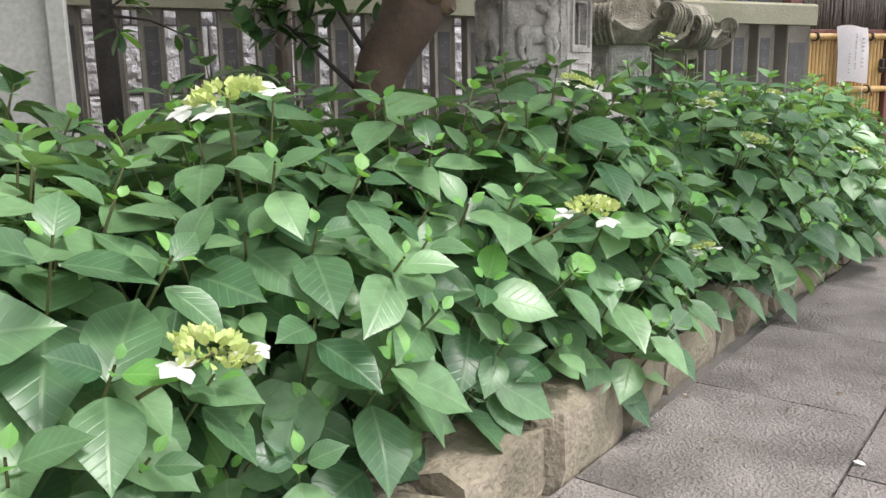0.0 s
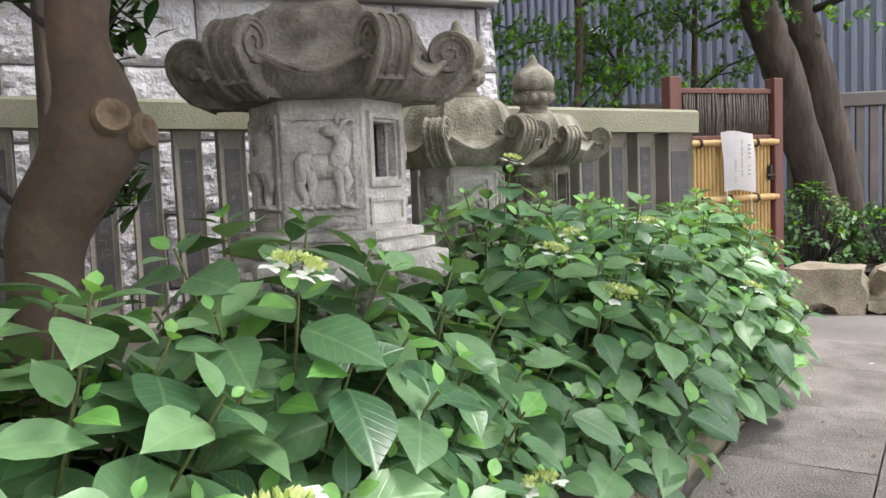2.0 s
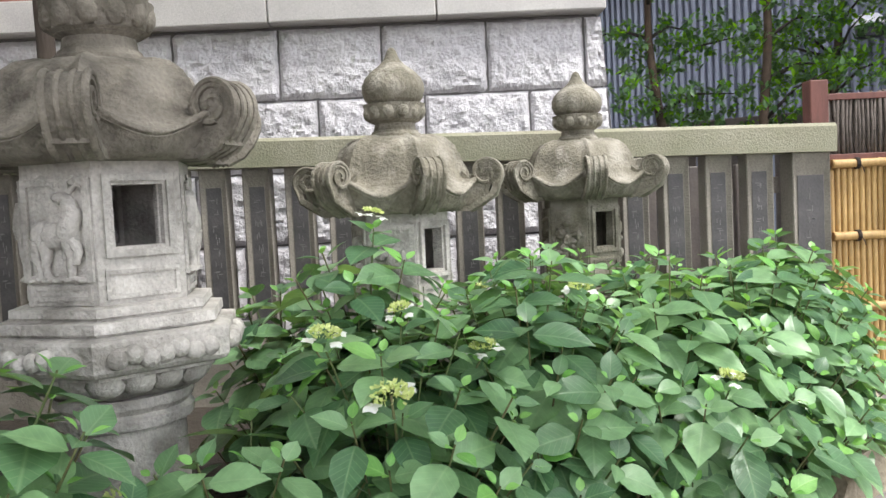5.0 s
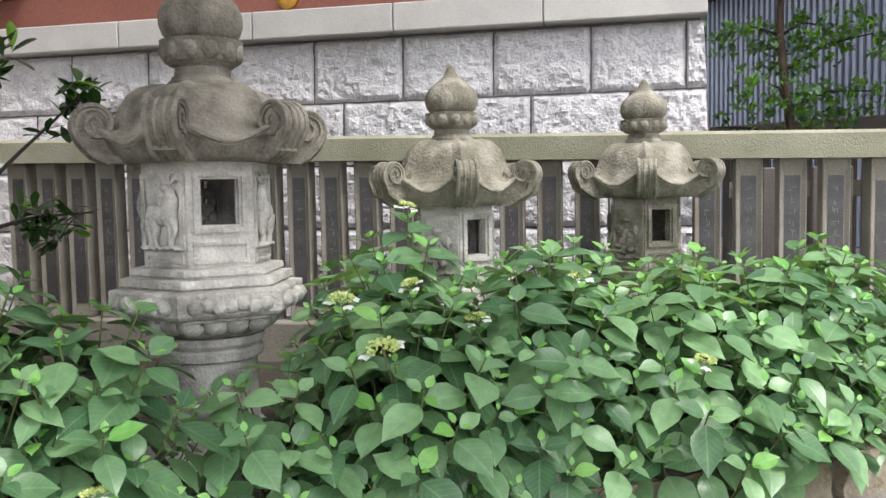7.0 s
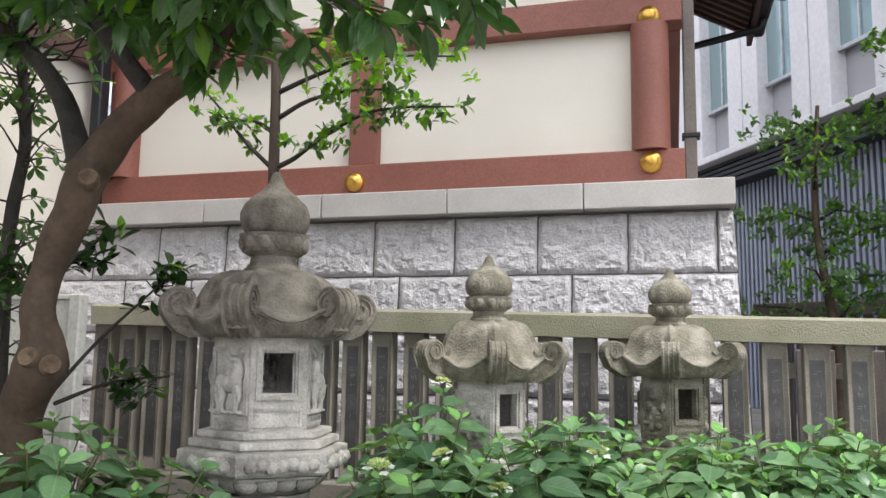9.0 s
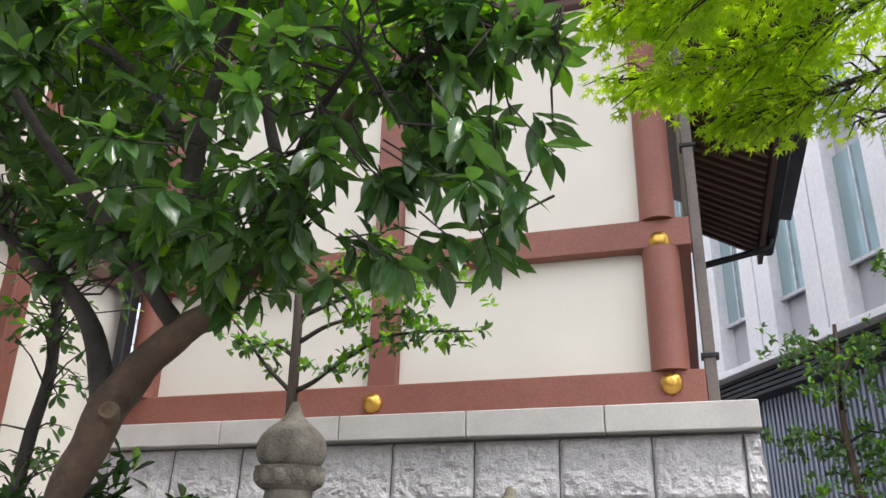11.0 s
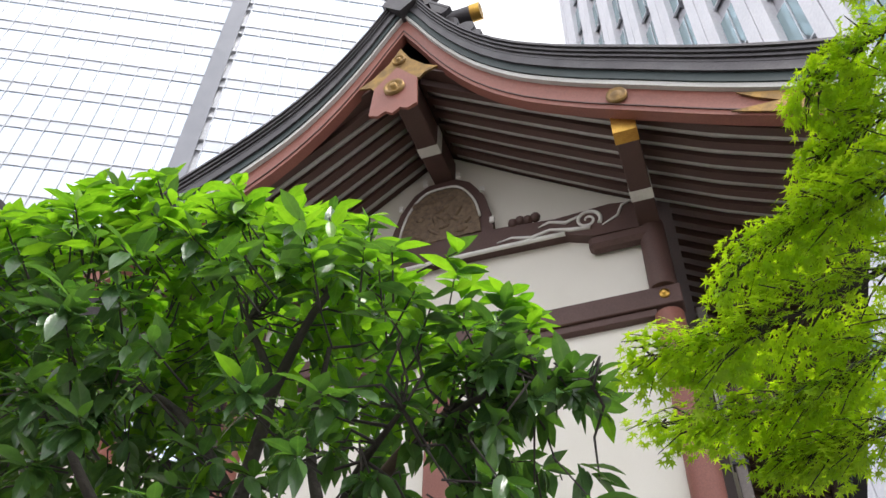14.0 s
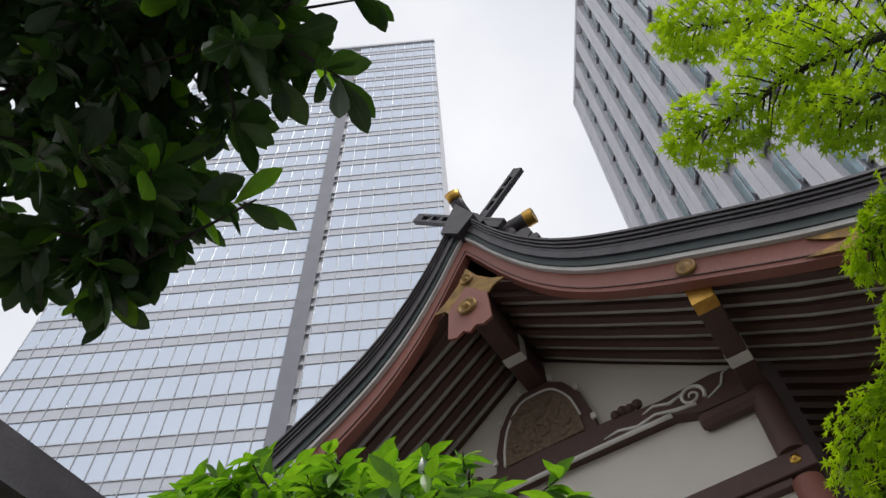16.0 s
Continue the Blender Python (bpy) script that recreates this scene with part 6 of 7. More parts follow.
def build_sapling():
    """The pale-stemmed young tree between the lantern and the fence."""
    tree = thing("sapling", "pale-stemmed young tree with yellow-green leaf sprays", "tree")
    bx, by = 2.12, 4.98
    bm = bmesh.new()
    line = bend([(bx, by, 0.15), (bx + 0.02, by, 1.2), (bx + 0.03, by, 2.1), (bx + 0.02, by, 2.7), (bx + 0.0, by, 3.75)], 4)
    tube(bm, line, taper(len(line), 0.06, 0.035), 10, 0.12)
    part("trunk", bm, M_BARK_GREY, tree, smooth=80)
    rr = random.Random(31)
    poses, which = [], []
    bm = bmesh.new()
    for pts, n, flat in (([(2.14, by, 2.72), (1.9, by - 0.02, 2.95), (1.7, by - 0.04, 3.2), (1.49, by - 0.05, 3.42)], 10, 0.05), ([(2.16, by, 2.74), (2.30, by, 2.80), (2.48, by, 2.92), (2.82, by - 0.02, 3.08), (3.15, by - 0.05, 3.1), (3.5, by - 0.08, 3.07)], 46, 0.06), ([(2.15, by, 3.1), (2.4, by, 3.22), (2.75, by - 0.05, 3.25), (3.1, by - 0.08, 3.22)], 30, 0.06), ([(2.16, by, 3.3), (2.5, by, 3.42), (2.9, by - 0.05, 3.48), (3.5, by - 0.08, 3.42)], 46, 0.1), ([(2.12, by, 3.0), (1.95, by, 3.1), (1.72, by - 0.05, 3.08)], 14, 0.05), ([(2.13, by, 3.45), (2.5, by, 3.7), (3.0, by - 0.05, 3.75)], 30, 0.12)):
        ln = bend(pts, 4)
        tube(bm, ln, taper(len(ln), 0.020, 0.006), 6)
        for q in range(n):
            p = ln[rr.randint(len(ln) // 3, len(ln) - 1)] + Vector((rr.uniform(-0.16, 0.14), rr.uniform(-0.2, 0.2), rr.uniform(-flat, flat)))
            twig_cluster(rr, p, Vector((rr.uniform(-1, 1), rr.uniform(-1, 1), 0.2)).normalized(), 7, 0.07, poses, which, lambda q, s: q.random() < (0.85 if s.z > 3.28 else 0.45))
    tagged(part("branch_work", bm, M_BARK_DARK, tree), kind="stuff")
    ob = new("crown", foliage("crown", LEAF_SMALL, poses, [M_SHRUB, M_EVERGREEN_BRIGHT], which))
    ob.parent = tree
    tagged(ob, kind="stuff")
    bm = bmesh.new()
    line = bend([(1.28, 3.6, 0.15), (1.26, 3.55, 1.4), (1.3, 3.5, 2.1), (1.36, 3.5, 2.6), (1.28, 3.5, 3.1)], 4)
    tree2 = thing("thin_tree", "thin dark-stemmed shrub tree with a few leaves", "tree")
    tube(bm, line, taper(len(line), 0.045, 0.03), 9, 0.15)
    part("trunk", bm, M_BARK_DARK, tree2, smooth=80)
    poses, which = [], []
    bm = bmesh.new()
    for q in range(58):
        s = line[rr.randint(4, len(line) - 1)]
        p = s + Vector((rr.uniform(-0.4, 0.5), rr.uniform(-0.4, 0.2), rr.uniform(-0.1, 0.3)))
        tube(bm, [s, (s + p) / 2 + Vector((0, 0, 0.03)), p], [0.008, 0.005, 0.003], 5, 0, 0, False)
        twig_cluster(rr, p, (p - s).normalized(), 7, 0.09, poses, which, lambda q, s: q.random() < 0.1)
    tagged(part("branch_work", bm, M_BARK_DARK, tree2), kind="stuff")
    ob = new("crown", foliage("crown", LEAF_OBOVATE, poses, [M_EVERGREEN, M_EVERGREEN_BRIGHT], which))
    ob.parent = tree2
    tagged(ob, kind="stuff")


build_sapling()


def build_overhead_tree():
    """The broad evergreen whose bough hangs over the path."""
    tree = thing("overhanging_tree", "evergreen bough with dark leathery leaves overhead", "tree", at=pose(0.06, -0.04, 0.11))
    bm = bmesh.new()
    trunk = bend([(2.9, -2.3, -0.1), (2.95, -2.25, 1.6), (3.05, -2.1, 3.0), (3.2, -1.8, 4.0)], 4)
    tube(bm, trunk, taper(len(trunk), 0.17, 0.11), 12, 0.15)
    part("trunk", bm, M_BARK_DARK, tree, smooth=80)
    rr = random.Random(51)
    poses, which, pts_all = [], [], []
    bm = bmesh.new()
    for pts in ([(3.2, -1.8, 3.95), (3.45, -1.2, 4.1), (3.75, -0.6, 3.95), (4.1, -0.25, 3.75), (4.35, -0.05, 3.6)], [(3.45, -1.2, 4.1), (3.9, -0.9, 4.05), (4.35, -0.5, 3.95), (4.6, -0.25, 3.85)], [(3.6, -0.9, 4.05), (3.6, -0.4, 3.8), (3.7, 0.05, 3.5), (3.8, 0.15, 3.25)], [(3.3, -1.5, 4.0), (3.2, -0.8, 3.9), (3.3, -0.2, 3.6)]):
        ln = bend(pts, 5)
        tube(bm, ln, taper(len(ln), 0.05, 0.008), 7)
        pts_all += ln[6:]
    n = 0
    while n < 430:
        s = rr.choice(pts_all)
        p = s + rand_dir(rr) * rr.uniform(0.05, 0.42)
        if p.x > 4.62 or p.y > 0.22 or p.z < 3.12:
            continue
        out = ((p - s).normalized() + Vector((0.5, 0.45, -0.15))).normalized()
        tube(bm, [s, (s + p) / 2, p], [0.007, 0.005, 0.003], 4, 0, 0, False)
        twig_cluster(rr, p, out, rr.randint(6, 9), 0.125, poses, which, lambda q, s: q.random() < 0.05, 0.8)
        n += 1
    part("bough", bm, M_BARK_DARK, tree)
    ob = new("crown", foliage("crown", LEAF_OBOVATE, poses, [M_LEATHERY, M_EVERGREEN_BRIGHT], which))
    ob.parent = tree
    tagged(ob, kind="stuff")


build_overhead_tree()


def maple_spray(rr, wood, poses, pts, start, spread, dense):
    """A bough with side twigs fanned out nearly level, and leaves in pairs along them."""
    ln = bend(pts, 7)
    tube(wood, ln, taper(len(ln), 0.024, 0.004), 7)
    first = int(start * len(ln))
    for i in range(int(0.22 * len(ln)), len(ln)):
        t = max(0, i - first) / max(1, len(ln) - 1 - first)
        along = (ln[min(i + 1, len(ln) - 1)] - ln[max(i - 1, 0)]).normalized()
        side = Vector((-along.y, along.x, 0)).normalized()
        for k in (-1, 1, 0):
            if k == 0 and i < len(ln) - 1 and rr.random() < 0.5:
                continue
            length = spread * (1.0 - 0.62 * t) * rr.uniform(0.6, 1.15)
            way = (side * k * rr.uniform(0.7, 1.0) + along * rr.uniform(0.45, 0.9) + Vector((0, 0, rr.uniform(-0.34, 0.16)))).normalized()
            a = ln[i] + Vector((0, 0, rr.uniform(-0.03, 0.03)))
            mid, end = a + way * length * 0.5 + Vector((0, 0, 0.02)), a + way * length - Vector((0, 0, 0.08 * length))
            tube(wood, [a, mid, end], [0.005, 0.0035, 0.0015], 4, 0, 0, False)
            wide = Vector((-way.y, way.x, 0)).normalized()
            n = int(dense * length * (46 if i >= first else 26))
            for q in range(n):
                u = rr.uniform(0.12, 1.0)
                p = a.lerp(mid, u * 2) if u < 0.5 else mid.lerp(end, u * 2 - 1)
                off = rr.uniform(-1, 1) * 0.12 * (1.15 - 0.7 * u)
                p = p + wide * off + Vector((0, 0, rr.uniform(-0.035, 0.02) - abs(off) * 0.25))
                out = way * rr.uniform(0.3, 1.0) + wide * (1 if off > 0 else -1) * rr.uniform(0.2, 1.0) + Vector((0, 0, -rr.uniform(0.1, 0.65)))
                poses.append(leaf_pose(p, out, Vector((0, 0, 1)) + rand_dir(rr) * 0.35, rr.uniform(0.036, 0.058)))


def build_maple():
    tree = thing("maple_tree", "Japanese maple with layered sprays of fresh yellow-green leaves", "tree")
    bm = bmesh.new()
    trunk = bend([(8.4, 1.5, -0.05), (8.3, 1.6, 1.6), (8.1, 1.7, 2.8), (7.8, 1.8, 3.5), (7.6, 1.7, 4.2)], 4)
    tube(bm, trunk, taper(len(trunk), 0.14, 0.06), 12, 0.15)
    part("trunk", bm, M_BARK_DARK, tree, smooth=80)
    rr = random.Random(61)
    wood, poses = bmesh.new(), []
    # boughs, from the trunk outwards: points, where the leaves begin, reach of the side twigs, density
    boughs = (
        ([(7.85, 1.8, 3.35), (6.8, 2.0, 3.72), (6.1, 2.15, 3.72), (5.67, 2.2, 3.6), (5.28, 2.2, 3.46), (5.02, 2.2, 3.42), (4.78, 2.2, 3.40)], 0.52, 0.40, 1.0),
        ([(7.75, 1.8, 3.55), (6.7, 1.95, 3.98), (6.1, 2.0, 3.92), (5.7, 2.0, 3.79), (5.4, 2.0, 3.71), (5.14, 2.0, 3.57)], 0.55, 0.38, 1.1),
        ([(7.7, 1.8, 3.7), (6.7, 1.8, 4.15), (6.1, 1.85, 4.15), (5.76, 1.9, 4.05), (5.5, 1.9, 3.9)], 0.55, 0.36, 1.1),
        ([(7.95, 1.75, 3.1), (6.9, 2.2, 3.55), (6.2, 2.4, 3.6), (5.7, 2.5, 3.5), (5.39, 2.5, 3.36), (5.08, 2.5, 3.27), (4.76, 2.5, 3.30)], 0.55, 0.38, 1.0),
        ([(7.95, 1.75, 3.15), (7.0, 2.3, 3.5), (6.1, 2.6, 3.35), (5.6, 2.6, 3.22), (5.33, 2.6, 3.15), (5.13, 2.6, 3.11)], 0.7, 0.26, 0.8),
        ([(8.1, 1.7, 2.8), (6.9, 2.2, 3.05), (6.0, 2.3, 2.98), (5.5, 2.3, 2.87)], 0.8, 0.22, 0.35),
        ([(7.65, 1.75, 4.0), (6.7, 1.6, 4.5), (6.1, 1.3, 4.45), (5.85, 1.2, 4.4), (5.61, 1.2, 4.47), (5.37, 1.2, 4.42), (5.18, 1.2, 4.46)], 0.55, 0.30, 0.62),
        ([(7.65, 1.75, 3.95), (6.7, 1.5, 4.25), (6.1, 1.3, 4.12), (5.74, 1.2, 4.07), (5.56, 1.2, 4.12)], 0.6, 0.24, 0.7),
        ([(7.6, 1.7, 4.15), (6.7, 1.4, 4.75), (6.1, 1.25, 4.85), (5.78, 1.2, 4.92), (5.54, 1.2, 5.22), (5.40, 1.2, 5.36)], 0.5, 0.30, 0.65),
        ([(7.7, 1.75, 3.85), (6.7, 1.7, 4.3), (6.0, 1.7, 4.3), (5.66, 1.7, 4.16), (5.5, 1.7, 4.0)], 0.6, 0.26, 1.0),
    )
    for pts, start, spread, dense in boughs:
        maple_spray(rr, wood, poses, pts, start, spread, dense * 3.2)
    tagged(part("branch_work", wood, M_BARK_DARK, tree), kind="stuff")
    ob = new("crown", foliage("crown", LEAF_MAPLE, poses, M_MAPLE))
    ob.parent = tree
    tagged(ob, "bright star-shaped leaves in layers", kind="stuff")


build_maple()


def build_back_tree(x, y, h, r, seed, light, count, z_low=1.7):
    tree = thing("garden_tree", "slender broadleaved tree behind the fence", "tree", "trees behind the fence")
    rr = random.Random(seed)
    bm = bmesh.new()
    trunk = bend([(x, y, 0), (x + rr.uniform(-0.1, 0.1), y, h * 0.35), (x + rr.uniform(-0.2, 0.2), y, h * 0.7), (x + rr.uniform(-0.2, 0.2), y, h)], 4)
    tube(bm, trunk, taper(len(trunk), 0.065, 0.02), 9, 0.15)
    part("trunk", bm, M_BARK, tree, smooth=80)
    poses, which = [], []
    bm = bmesh.new()
    shelves = [(rr.uniform(z_low, h + 0.2), rr.uniform(0, 6.28)) for _ in range(11)]
    for z, a in shelves:
        s = trunk[min(len(trunk) - 1, max(0, int(len(trunk) * z / (h + 0.3))))]
        reach = r * rr.uniform(0.5, 1.0) * (1.15 - 0.5 * z / h)
        e = Vector((x + math.cos(a) * reach, y + math.sin(a) * reach, z + 0.2))
        tube(bm, [s, (s + e) / 2 + Vector((0, 0, 0.08)), e], [0.02, 0.012, 0.005], 6)
        for q in range(count // 11):
            p = s.lerp(e, rr.uniform(0.35, 1.1)) + Vector((rr.uniform(-0.35, 0.35), rr.uniform(-0.35, 0.35), rr.uniform(-0.13, 0.16)))
            twig_cluster(rr, p, Vector((rr.uniform(-1, 1), rr.uniform(-1, 1), 0.4)).normalized(), 7, 0.074, poses, which, lambda q, s: q.random() < light)
    tagged(part("branch_work", bm, M_BARK_DARK, tree), kind="stuff")
    ob = new("crown", foliage("crown", LEAF_SMALL, poses, [M_SHRUB, M_EVERGREEN_BRIGHT], which))
    ob.parent = tree
    tagged(ob, kind="stuff")


for k, (x, y, h, r, light, count) in enumerate(((6.35, 8.6, 4.0, 0.9, 0.2, 480), (7.25, 8.3, 4.4, 1.0, 0.4, 480), (8.3, 9.0, 4.2, 1.1, 0.25, 260), (9.3, 8.8, 4.2, 1.2, 0.3, 260))):
    build_back_tree(x, y, h, r, 70 + k, light, count)


def build_big_tree(y, r0, seed, line):
    tree = thing("old_tree", "thick furrowed leaning trunk of an old tree beyond the gate", "tree", "old trees beyond the gate")
    bm = bmesh.new()
    line = bend([(x, y, z) for x, z in line], 5)
    rad = taper(len(line), r0, r0 * 0.6)
    for i in range(4):
        rad[i] *= 1.35 - 0.09 * i
    tube(bm, line, rad, 22, 0.22)
    part("trunk", bm, M_BARK_GREY, tree, smooth=80)
    rr = random.Random(seed)
    poses, which = [], []
    bm = bmesh.new()
    for q in range(15):
        s = line[rr.randint(len(line) * 3 // 5, len(line) - 1)]
        e = s + Vector((rr.uniform(-2.0, 1.6), rr.uniform(-1.6, 1.0), rr.uniform(0.0, 1.2)))
        tube(bm, [s, (s + e) / 2 + Vector((0, 0, 0.15)), e], [0.05, 0.03, 0.01], 6)
        for k in range(26):
            p = s.lerp(e, rr.uniform(0.3, 1.1)) + Vector((rr.uniform(-0.5, 0.5), rr.uniform(-0.5, 0.5), rr.uniform(-0.25, 0.25)))
            twig_cluster(rr, p, Vector((rr.uniform(-1, 1), rr.uniform(-1, 1), 0.2)).normalized(), 7, 0.1, poses, which, lambda q, s: q.random() < 0.4)
    tagged(part("branch_work", bm, M_BARK_DARK, tree), kind="stuff")
    ob = new("crown", foliage("crown", LEAF_SMALL, poses, [M_SHRUB, M_EVERGREEN_BRIGHT], which))
    ob.parent = tree
    tagged(ob, kind="stuff")


build_big_tree(7.6, 0.25, 81, ((10.3, -0.05), (10.12, 0.6), (9.88, 1.36), (9.49, 2.35), (9.23, 2.85), (8.85, 3.7), (8.6, 4.9), (8.5, 6.4)))
build_big_tree(7.75, 0.22, 82, ((10.75, -0.05), (10.68, 0.6), (10.52, 1.34), (10.2, 2.35), (9.98, 2.84), (9.7, 3.7), (9.6, 4.9), (9.7, 6.4)))


def build_rock_bed():
    top = thing("rock_edging", "rough mossy edging stones beyond the gate", "edging", kind="structure")
    r = random.Random(14)
    for k, (x, y, sx, sy, sz) in enumerate(((8.05, 5.75, 0.62, 0.4, 0.42), (8.62, 5.35, 0.6, 0.42, 0.40), (9.15, 4.95, 0.62, 0.42, 0.44), (9.7, 4.5, 0.65, 0.45, 0.4), (8.35, 5.4, 0.3, 0.22, 0.14), (7.85, 6.2, 0.4, 0.5, 0.36), (10.2, 4.05, 0.6, 0.4, 0.4))):
        me = finish(stone_piece("rock", sx, sy, sz, 30 + k * 2.3, 0.18, 3), "rock", M_KERB, 50)
        piece("rock", me, top, pose(x, y, sz * 0.42, 0, 0, -38 + r.uniform(-8, 8)))
    bm = bmesh.new()
    v = []
    for x, y in ((8.0, 6.0), (10.4, 4.1), (14, 4.1), (14, 10), (8.0, 10)):
        v.append(bm.verts.new((x, y, 0.3)))
    bm.faces.new(v)
    solid("raised_bed", bm, M_SOIL, "dark soil of the raised bed beyond the gate", "soil", "structure")


build_rock_bed()


def build_shrub(x, y, z, r, h, seed, light):
    top = thing("low_shrub", "low dark-leaved shrub on the raised bed", "shrub", "shrubs beyond the gate")
    rr = random.Random(seed)
    poses, which = [], []
    bm = bmesh.new()
    for q in range(150):
        d = rand_dir(rr)
        d.z = abs(d.z)
        p = Vector((x + d.x * r, y + d.y * r, z + 0.05 + d.z * h)) * 1.0
        tube(bm, [(x + d.x * 0.1, y + d.y * 0.1, z - 0.03), p], [0.006, 0.003], 4, 0, 0, False)
        twig_cluster(rr, p, (d + Vector((0, 0, 0.4))).normalized(), 7, 0.07, poses, which, lambda q, s: q.random() < light)
    part("stem_thicket", bm, M_BARK_DARK, top)
    ob = new("leaves", foliage("leaves", LEAF_SMALL, poses, [M_SHRUB, M_EVERGREEN_BRIGHT], which))
    ob.parent = top
    tagged(ob, kind="stuff")


for k, (x, y, r, h) in enumerate(((8.5, 6.3, 0.45, 0.75), (9.2, 5.9, 0.5, 0.6), (9.9, 5.4, 0.5, 0.7), (8.4, 7.2, 0.5, 0.9), (10.8, 6.2, 0.6, 0.8))):
    build_shrub(x, y, 0.3, r, h, 90 + k, 0.12)


# ---- neighbours ----
def build_screen():
    top = thing("metal_screen", "pale painted metal screen panel beside the fence", "screen")
    bm = bmesh.new()
    box(bm, -0.35, 0.92, 4.47, 4.50, 0.18, 1.76, 0.006)
    part("panel", bm, M_CABINET, top)
    for x in (-0.45, 0.92):
        bm = bmesh.new()
        box(bm, x, x + 0.095, 4.44, 4.53, -0.02, 1.80, 0.01)
        part("post", bm, M_CABINET, top)
    bm = bmesh.new()
    box(bm, -0.355, 0.92, 4.455, 4.515, 1.76, 1.795, 0.006)
    part("top_rail", bm, M_CABINET, top)
    for x in (0.1, 0.55):
        bm = bmesh.new()
        box(bm, x, x + 0.03, 4.458, 4.47, 0.18, 1.76, 0.004)
        part("stiffener", bm, M_CABINET, top)


build_screen()


def build_coping_fence():
    """A low neighbouring wall with a dark coping behind the trees."""
    top = thing("neighbour_wall", "low slatted wall with a dark sloping coping behind the trees", "wall")
    a, b = Vector((5.9, 11.0, 0)), Vector((12.5, 6.9, 0))
    d = (b - a)
    ang = math.degrees(math.atan2(d.y, d.x))
    top.matrix_world = pose(a.x, a.y, 0, 0, 0, ang)
    bm = bmesh.new()
    box(bm, 0, d.length, -0.1, 0.1, 1.95, 2.12, 0.01)
    part("coping", bm, M_PIPE, top)
    bm = bmesh.new()
    box(bm, 0, d.length, -0.03, 0.03, -0.02, 0.4, 0.0)
    part("base", bm, M_FENCE, top)
    bm = bmesh.new()
    box(bm, -0.05, 0.05, -0.03, 0.03, 0.4, 1.95, 0.004)
    me = finish(bm, "slat", M_PIPE)
    for i in range(int(d.length / 0.16)):
        piece("slat", me, top, pose(0.08 + 0.16 * i, 0, 0))


build_coping_fence()

# the tall office block behind: its face runs from CORNER along (0.5, -0.866)
CORNER, ALONG = Vector((0.63, 34.5, 0)), Vector((0.5, -0.866, 0)).normalized()


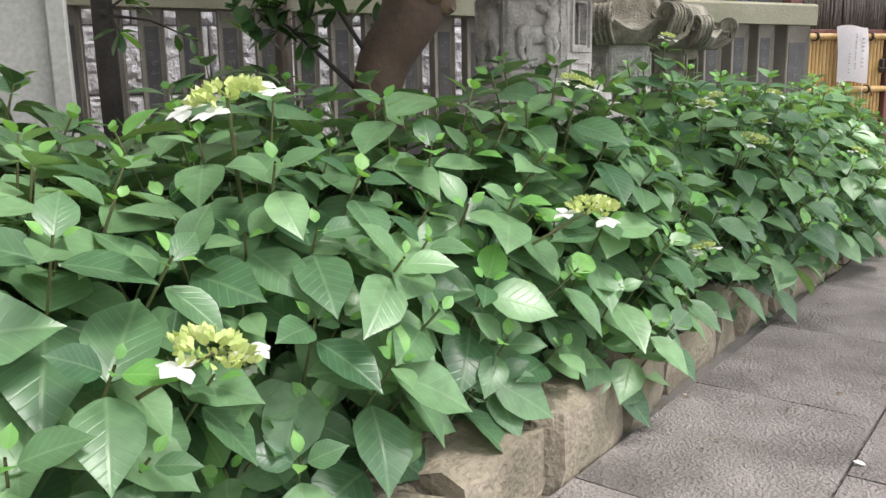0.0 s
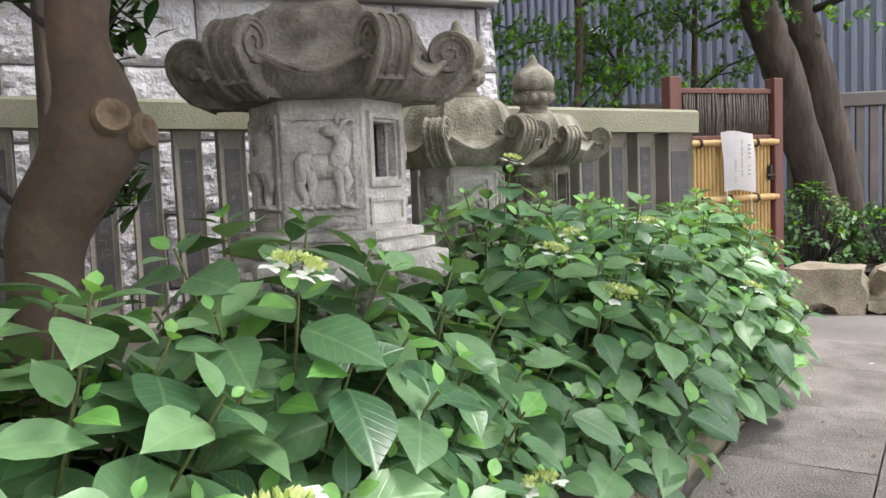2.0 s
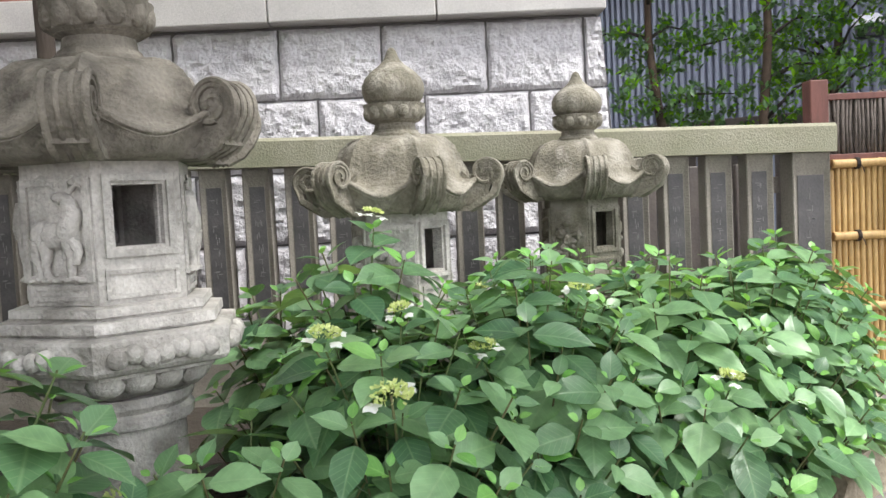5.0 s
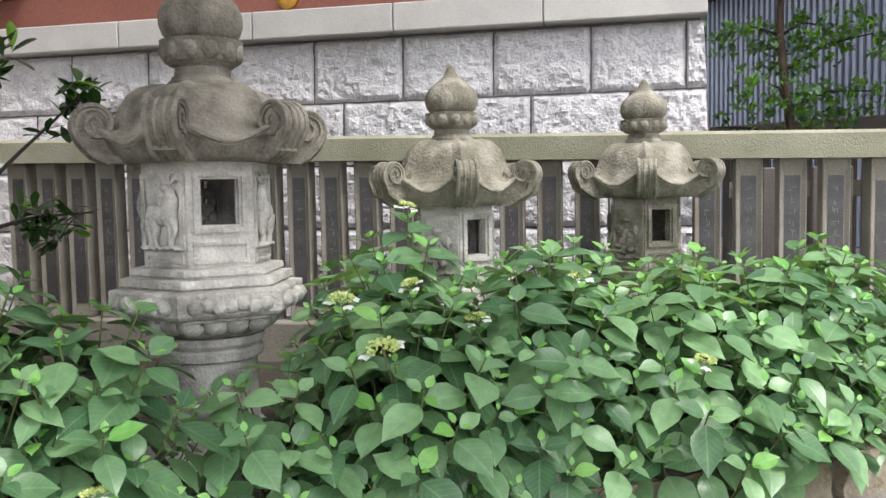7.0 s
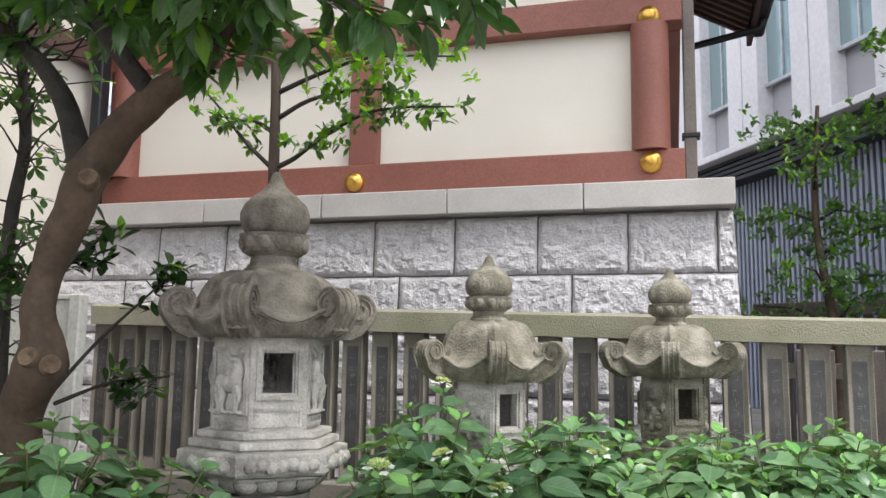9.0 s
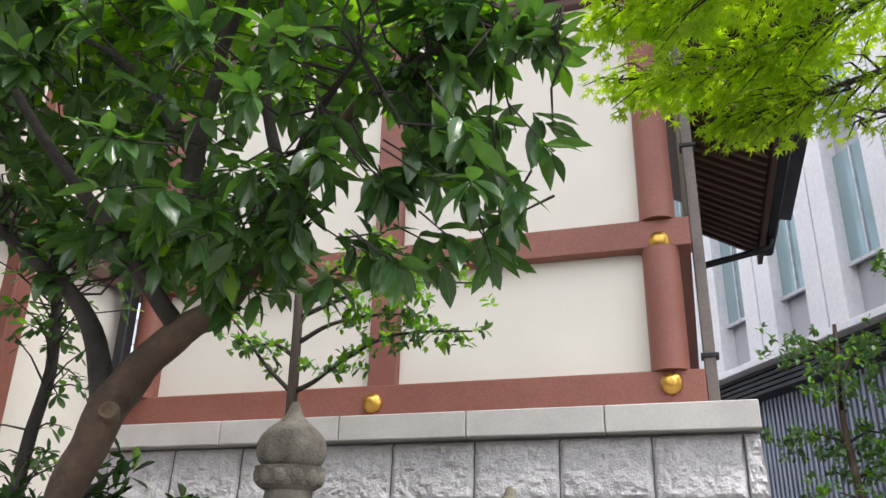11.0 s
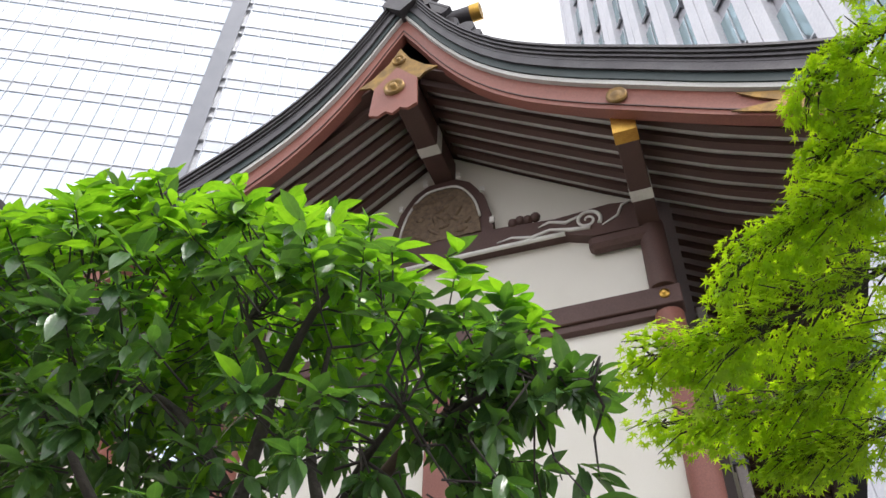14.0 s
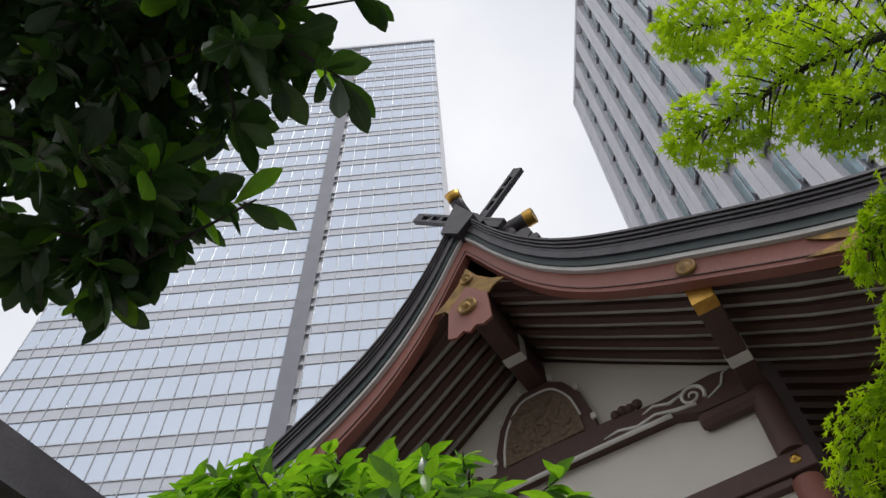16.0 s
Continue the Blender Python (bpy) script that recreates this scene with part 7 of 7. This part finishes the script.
def build_office():
    top = thing("office_tower", "tall office block with pale stone fins and teal windows", "office building")
    ang = math.degrees(math.atan2(ALONG.y, ALONG.x))
    top.matrix_world = pose(CORNER.x, CORNER.y, 0, 0, 0, ang)
    # in its own axes x runs along the face, -y is... the face looks to -y
    L, H = 34.0, 80.0
    bm = bmesh.new()
    box(bm, 0, L, 0.5, 22, 7.3, H)
    part("core", bm, M_TOWER_GREY, top)
    bm = bmesh.new()
    box(bm, 4.5, L, 0.9, 22, -0.02, 7.3)
    part("base_wall", bm, M_RIB, top, "blue-grey ribbed base")
    b = bmesh.new()
    box(b, -0.05, 0.05, 0.80, 0.898, 0, 7.0, 0.01)
    me = finish(b, "base_rib", M_RIB)
    for i in range(145):
        piece("base_rib", me, top, pose(4.7 + 0.2 * i, 0, 0))
    bm = bmesh.new()
    for k in range(5):
        box(bm, 0, L, 0.2 + 0.03 * k, 0.9, 6.55 + 0.16 * k, 6.65 + 0.16 * k)
    part("louvre_band", bm, M_DARK_METAL, top, "dark louvre band")
    bm = bmesh.new()
    box(bm, -0.05, L, -0.05, 0.5, 7.3, 7.5, 0.02)
    part("ledge", bm, M_WHITE_STONE, top)
    bm = bmesh.new()
    lathe(bm, [(0.05, 0.16), (0.16, 0.14), (0.27, 0.04), (0.30, -0.05)], 18)
    hood = part("vent_hood", bm, M_WHITE_STONE, top, "pale domed vent hood on the ribbed wall", smooth=50)
    hood.matrix_local = pose(22.35, 0.5, 4.2)
    bm = bmesh.new()
    lathe(bm, [(0.24, -0.02), (0.22, -0.26), (0.12, -0.28)], 18)
    box(bm, -0.09, 0.09, 0.1, 0.42, -0.2, 0.0, 0.01)
    part("vent_throat", bm, M_DARK_METAL, hood, smooth=50)
    # fins
    fin = bmesh.new()
    box(fin, -0.70, -0.02, 0, 0.52, 7.5, H, 0.02)
    box(fin, 0.02, 0.72, 0, 0.52, 7.5, H, 0.02)
    me = finish(fin, "stone_fin", M_WHITE_STONE)
    n = 12
    for i in range(n):
        piece("stone_fin", me, top, pose(10.34 - 0.72 + 2.83 * (i - 3) - 0.0, 0, 0))
    # windows and spandrels, floor by floor
    win = bmesh.new()
    box(win, 0, 1.38, 0.36, 0.42, 0, 3.0, 0.0)
    wm = finish(win, "window", M_WINDOW)
    fr = bmesh.new()
    box(fr, 0.66, 0.72, 0.30, 0.36, 0, 3.0, 0.004)
    box(fr, -0.0, 1.38, 0.25, 0.36, -0.10, 0.0, 0.004)
    fm = finish(fr, "window_frame", M_MULLION)
    count = 0
    for f in range(17):
        z = 9.0 + 4.15 * f
        for i in range(n - 1):
            x = 10.34 + 2.83 * (i - 3)
            if count < 290:
                w = piece("window", wm, top, pose(x, 0, z))
                piece("window_frame", fm, w)
                count += 1
    bm = bmesh.new()
    box(bm, 0.9, 0.93, 0.15, 0.36, -0.7, 0.2)
    vm = finish(bm, "vent_fin", M_GREY_PANEL)
    for f in range(1, 17):
        for i in range(n - 1):
            piece("vent_fin", vm, top, pose(10.34 + 2.83 * (i - 3), 0, 9.0 + 4.15 * f))
    bm = bmesh.new()
    box(bm, -0.1, 0.4, -0.05, 0.55, 7.5, H + 0.6, 0.02)
    part("corner_fin", bm, M_WHITE_STONE, top)
    bm = bmesh.new()
    box(bm, -0.1, L, -0.05, 0.55, H, H + 0.9, 0.02)
    part("parapet", bm, M_WHITE_STONE, top)


build_office()


def build_glass_tower():
    top = thing("glass_tower", "very tall glass curtain-wall tower reflecting the pale sky", "office building")
    a, b = Vector((-51.9, 17.6, 0)), Vector((-17.25, 36.72, 0))
    d = b - a
    L, H, floor = d.length, 140.0, 4.25
    top.matrix_world = pose(a.x, a.y, 0, 0, 0, math.degrees(math.atan2(d.y, d.x)))
    strip = (Vector((-29.3, 30.05, 0)) - a).length
    bm = bmesh.new()
    box(bm, 0, L, 0.3, 30, -0.02, H)
    part("core", bm, M_MULLION, top)
    bm, sp = bmesh.new(), bmesh.new()
    n = 33
    cell = 1.5
    r = random.Random(6)
    for f in range(n):
        z = H - floor * (f + 1)
        x = 0.0
        while x < L - 0.05:
            x1 = min(L, x + cell)
            if strip - 0.75 < (x + x1) / 2 < strip + 0.75:
                x = x1
                continue
            t = r.uniform(-0.006, 0.006)
            q = [bm.verts.new(p) for p in ((x + 0.05, 0.1 + t, z + 1.35), (x1 - 0.05, 0.1 - t, z + 1.35), (x1 - 0.05, 0.1 - t, z + floor - 0.06), (x + 0.05, 0.1 + t, z + floor - 0.06))]
            bm.faces.new(q)
            q = [sp.verts.new(p) for p in ((x + 0.05, 0.1, z + 0.06), (x1 - 0.05, 0.1, z + 0.06), (x1 - 0.05, 0.1, z + 1.25), (x + 0.05, 0.1, z + 1.25))]
            sp.faces.new(q)
            x = x1
    tagged(part("window_panes", bm, M_GLASS, top, "pale blue reflecting panes"), kind="stuff")
    tagged(part("spandrel_panes", sp, M_SPANDREL, top), kind="stuff")
    bm = bmesh.new()
    x = 0.0
    while x <= L:
        box(bm, x - 0.04, x + 0.04, 0.0, 0.3, 0, H)
        x += cell
    for f in range(n + 1):
        for off in (0.0, 1.3):
            z = H - floor * f + off - (0 if f else 0)
            if z <= H:
                box(bm, 0, L, 0.02, 0.3, z - 0.05, z + 0.05)
    tagged(part("mullions", bm, M_MULLION, top), kind="stuff")
    bm = bmesh.new()
    box(bm, strip - 0.75, strip + 0.75, -0.1, 0.3, 0, H - 12, 0.02)
    part("service_strip", bm, M_GREY_PANEL, top, "grey vertical service strip")
    bm = bmesh.new()
    box(bm, -0.2, L + 0.1, -0.15, 0.5, H, H + 0.8, 0.02)
    part("parapet", bm, M_MULLION, top)


build_glass_tower()


def build_litter():
    rr = random.Random(17)
    poses, which = [], []
    while len(poses) < 70:
        x, s = rr.uniform(0.2, 7.0), abs(rr.gauss(0.28, 0.5)) + 0.16
        y = float(np.interp(x, [q[0] for q in KERB], [q[1] for q in KERB])) - s
        poses.append(leaf_pose(Vector((x, y, 0.016)), Vector((rr.uniform(-1, 1), rr.uniform(-1, 1), 0)), Vector((rr.uniform(-0.2, 0.2), rr.uniform(-0.2, 0.2), 1)), rr.uniform(0.012, 0.035), 1.2))
        which.append(rr.choice((0, 0, 1)))
    tagged(new("fallen_leaves", foliage("fallen_leaves", LEAF_SMALL, poses, [M_CUT, M_PETAL], which)), "scattered dry leaves and pale petals on the paving", "litter", kind="stuff")


build_litter()

build_paving()
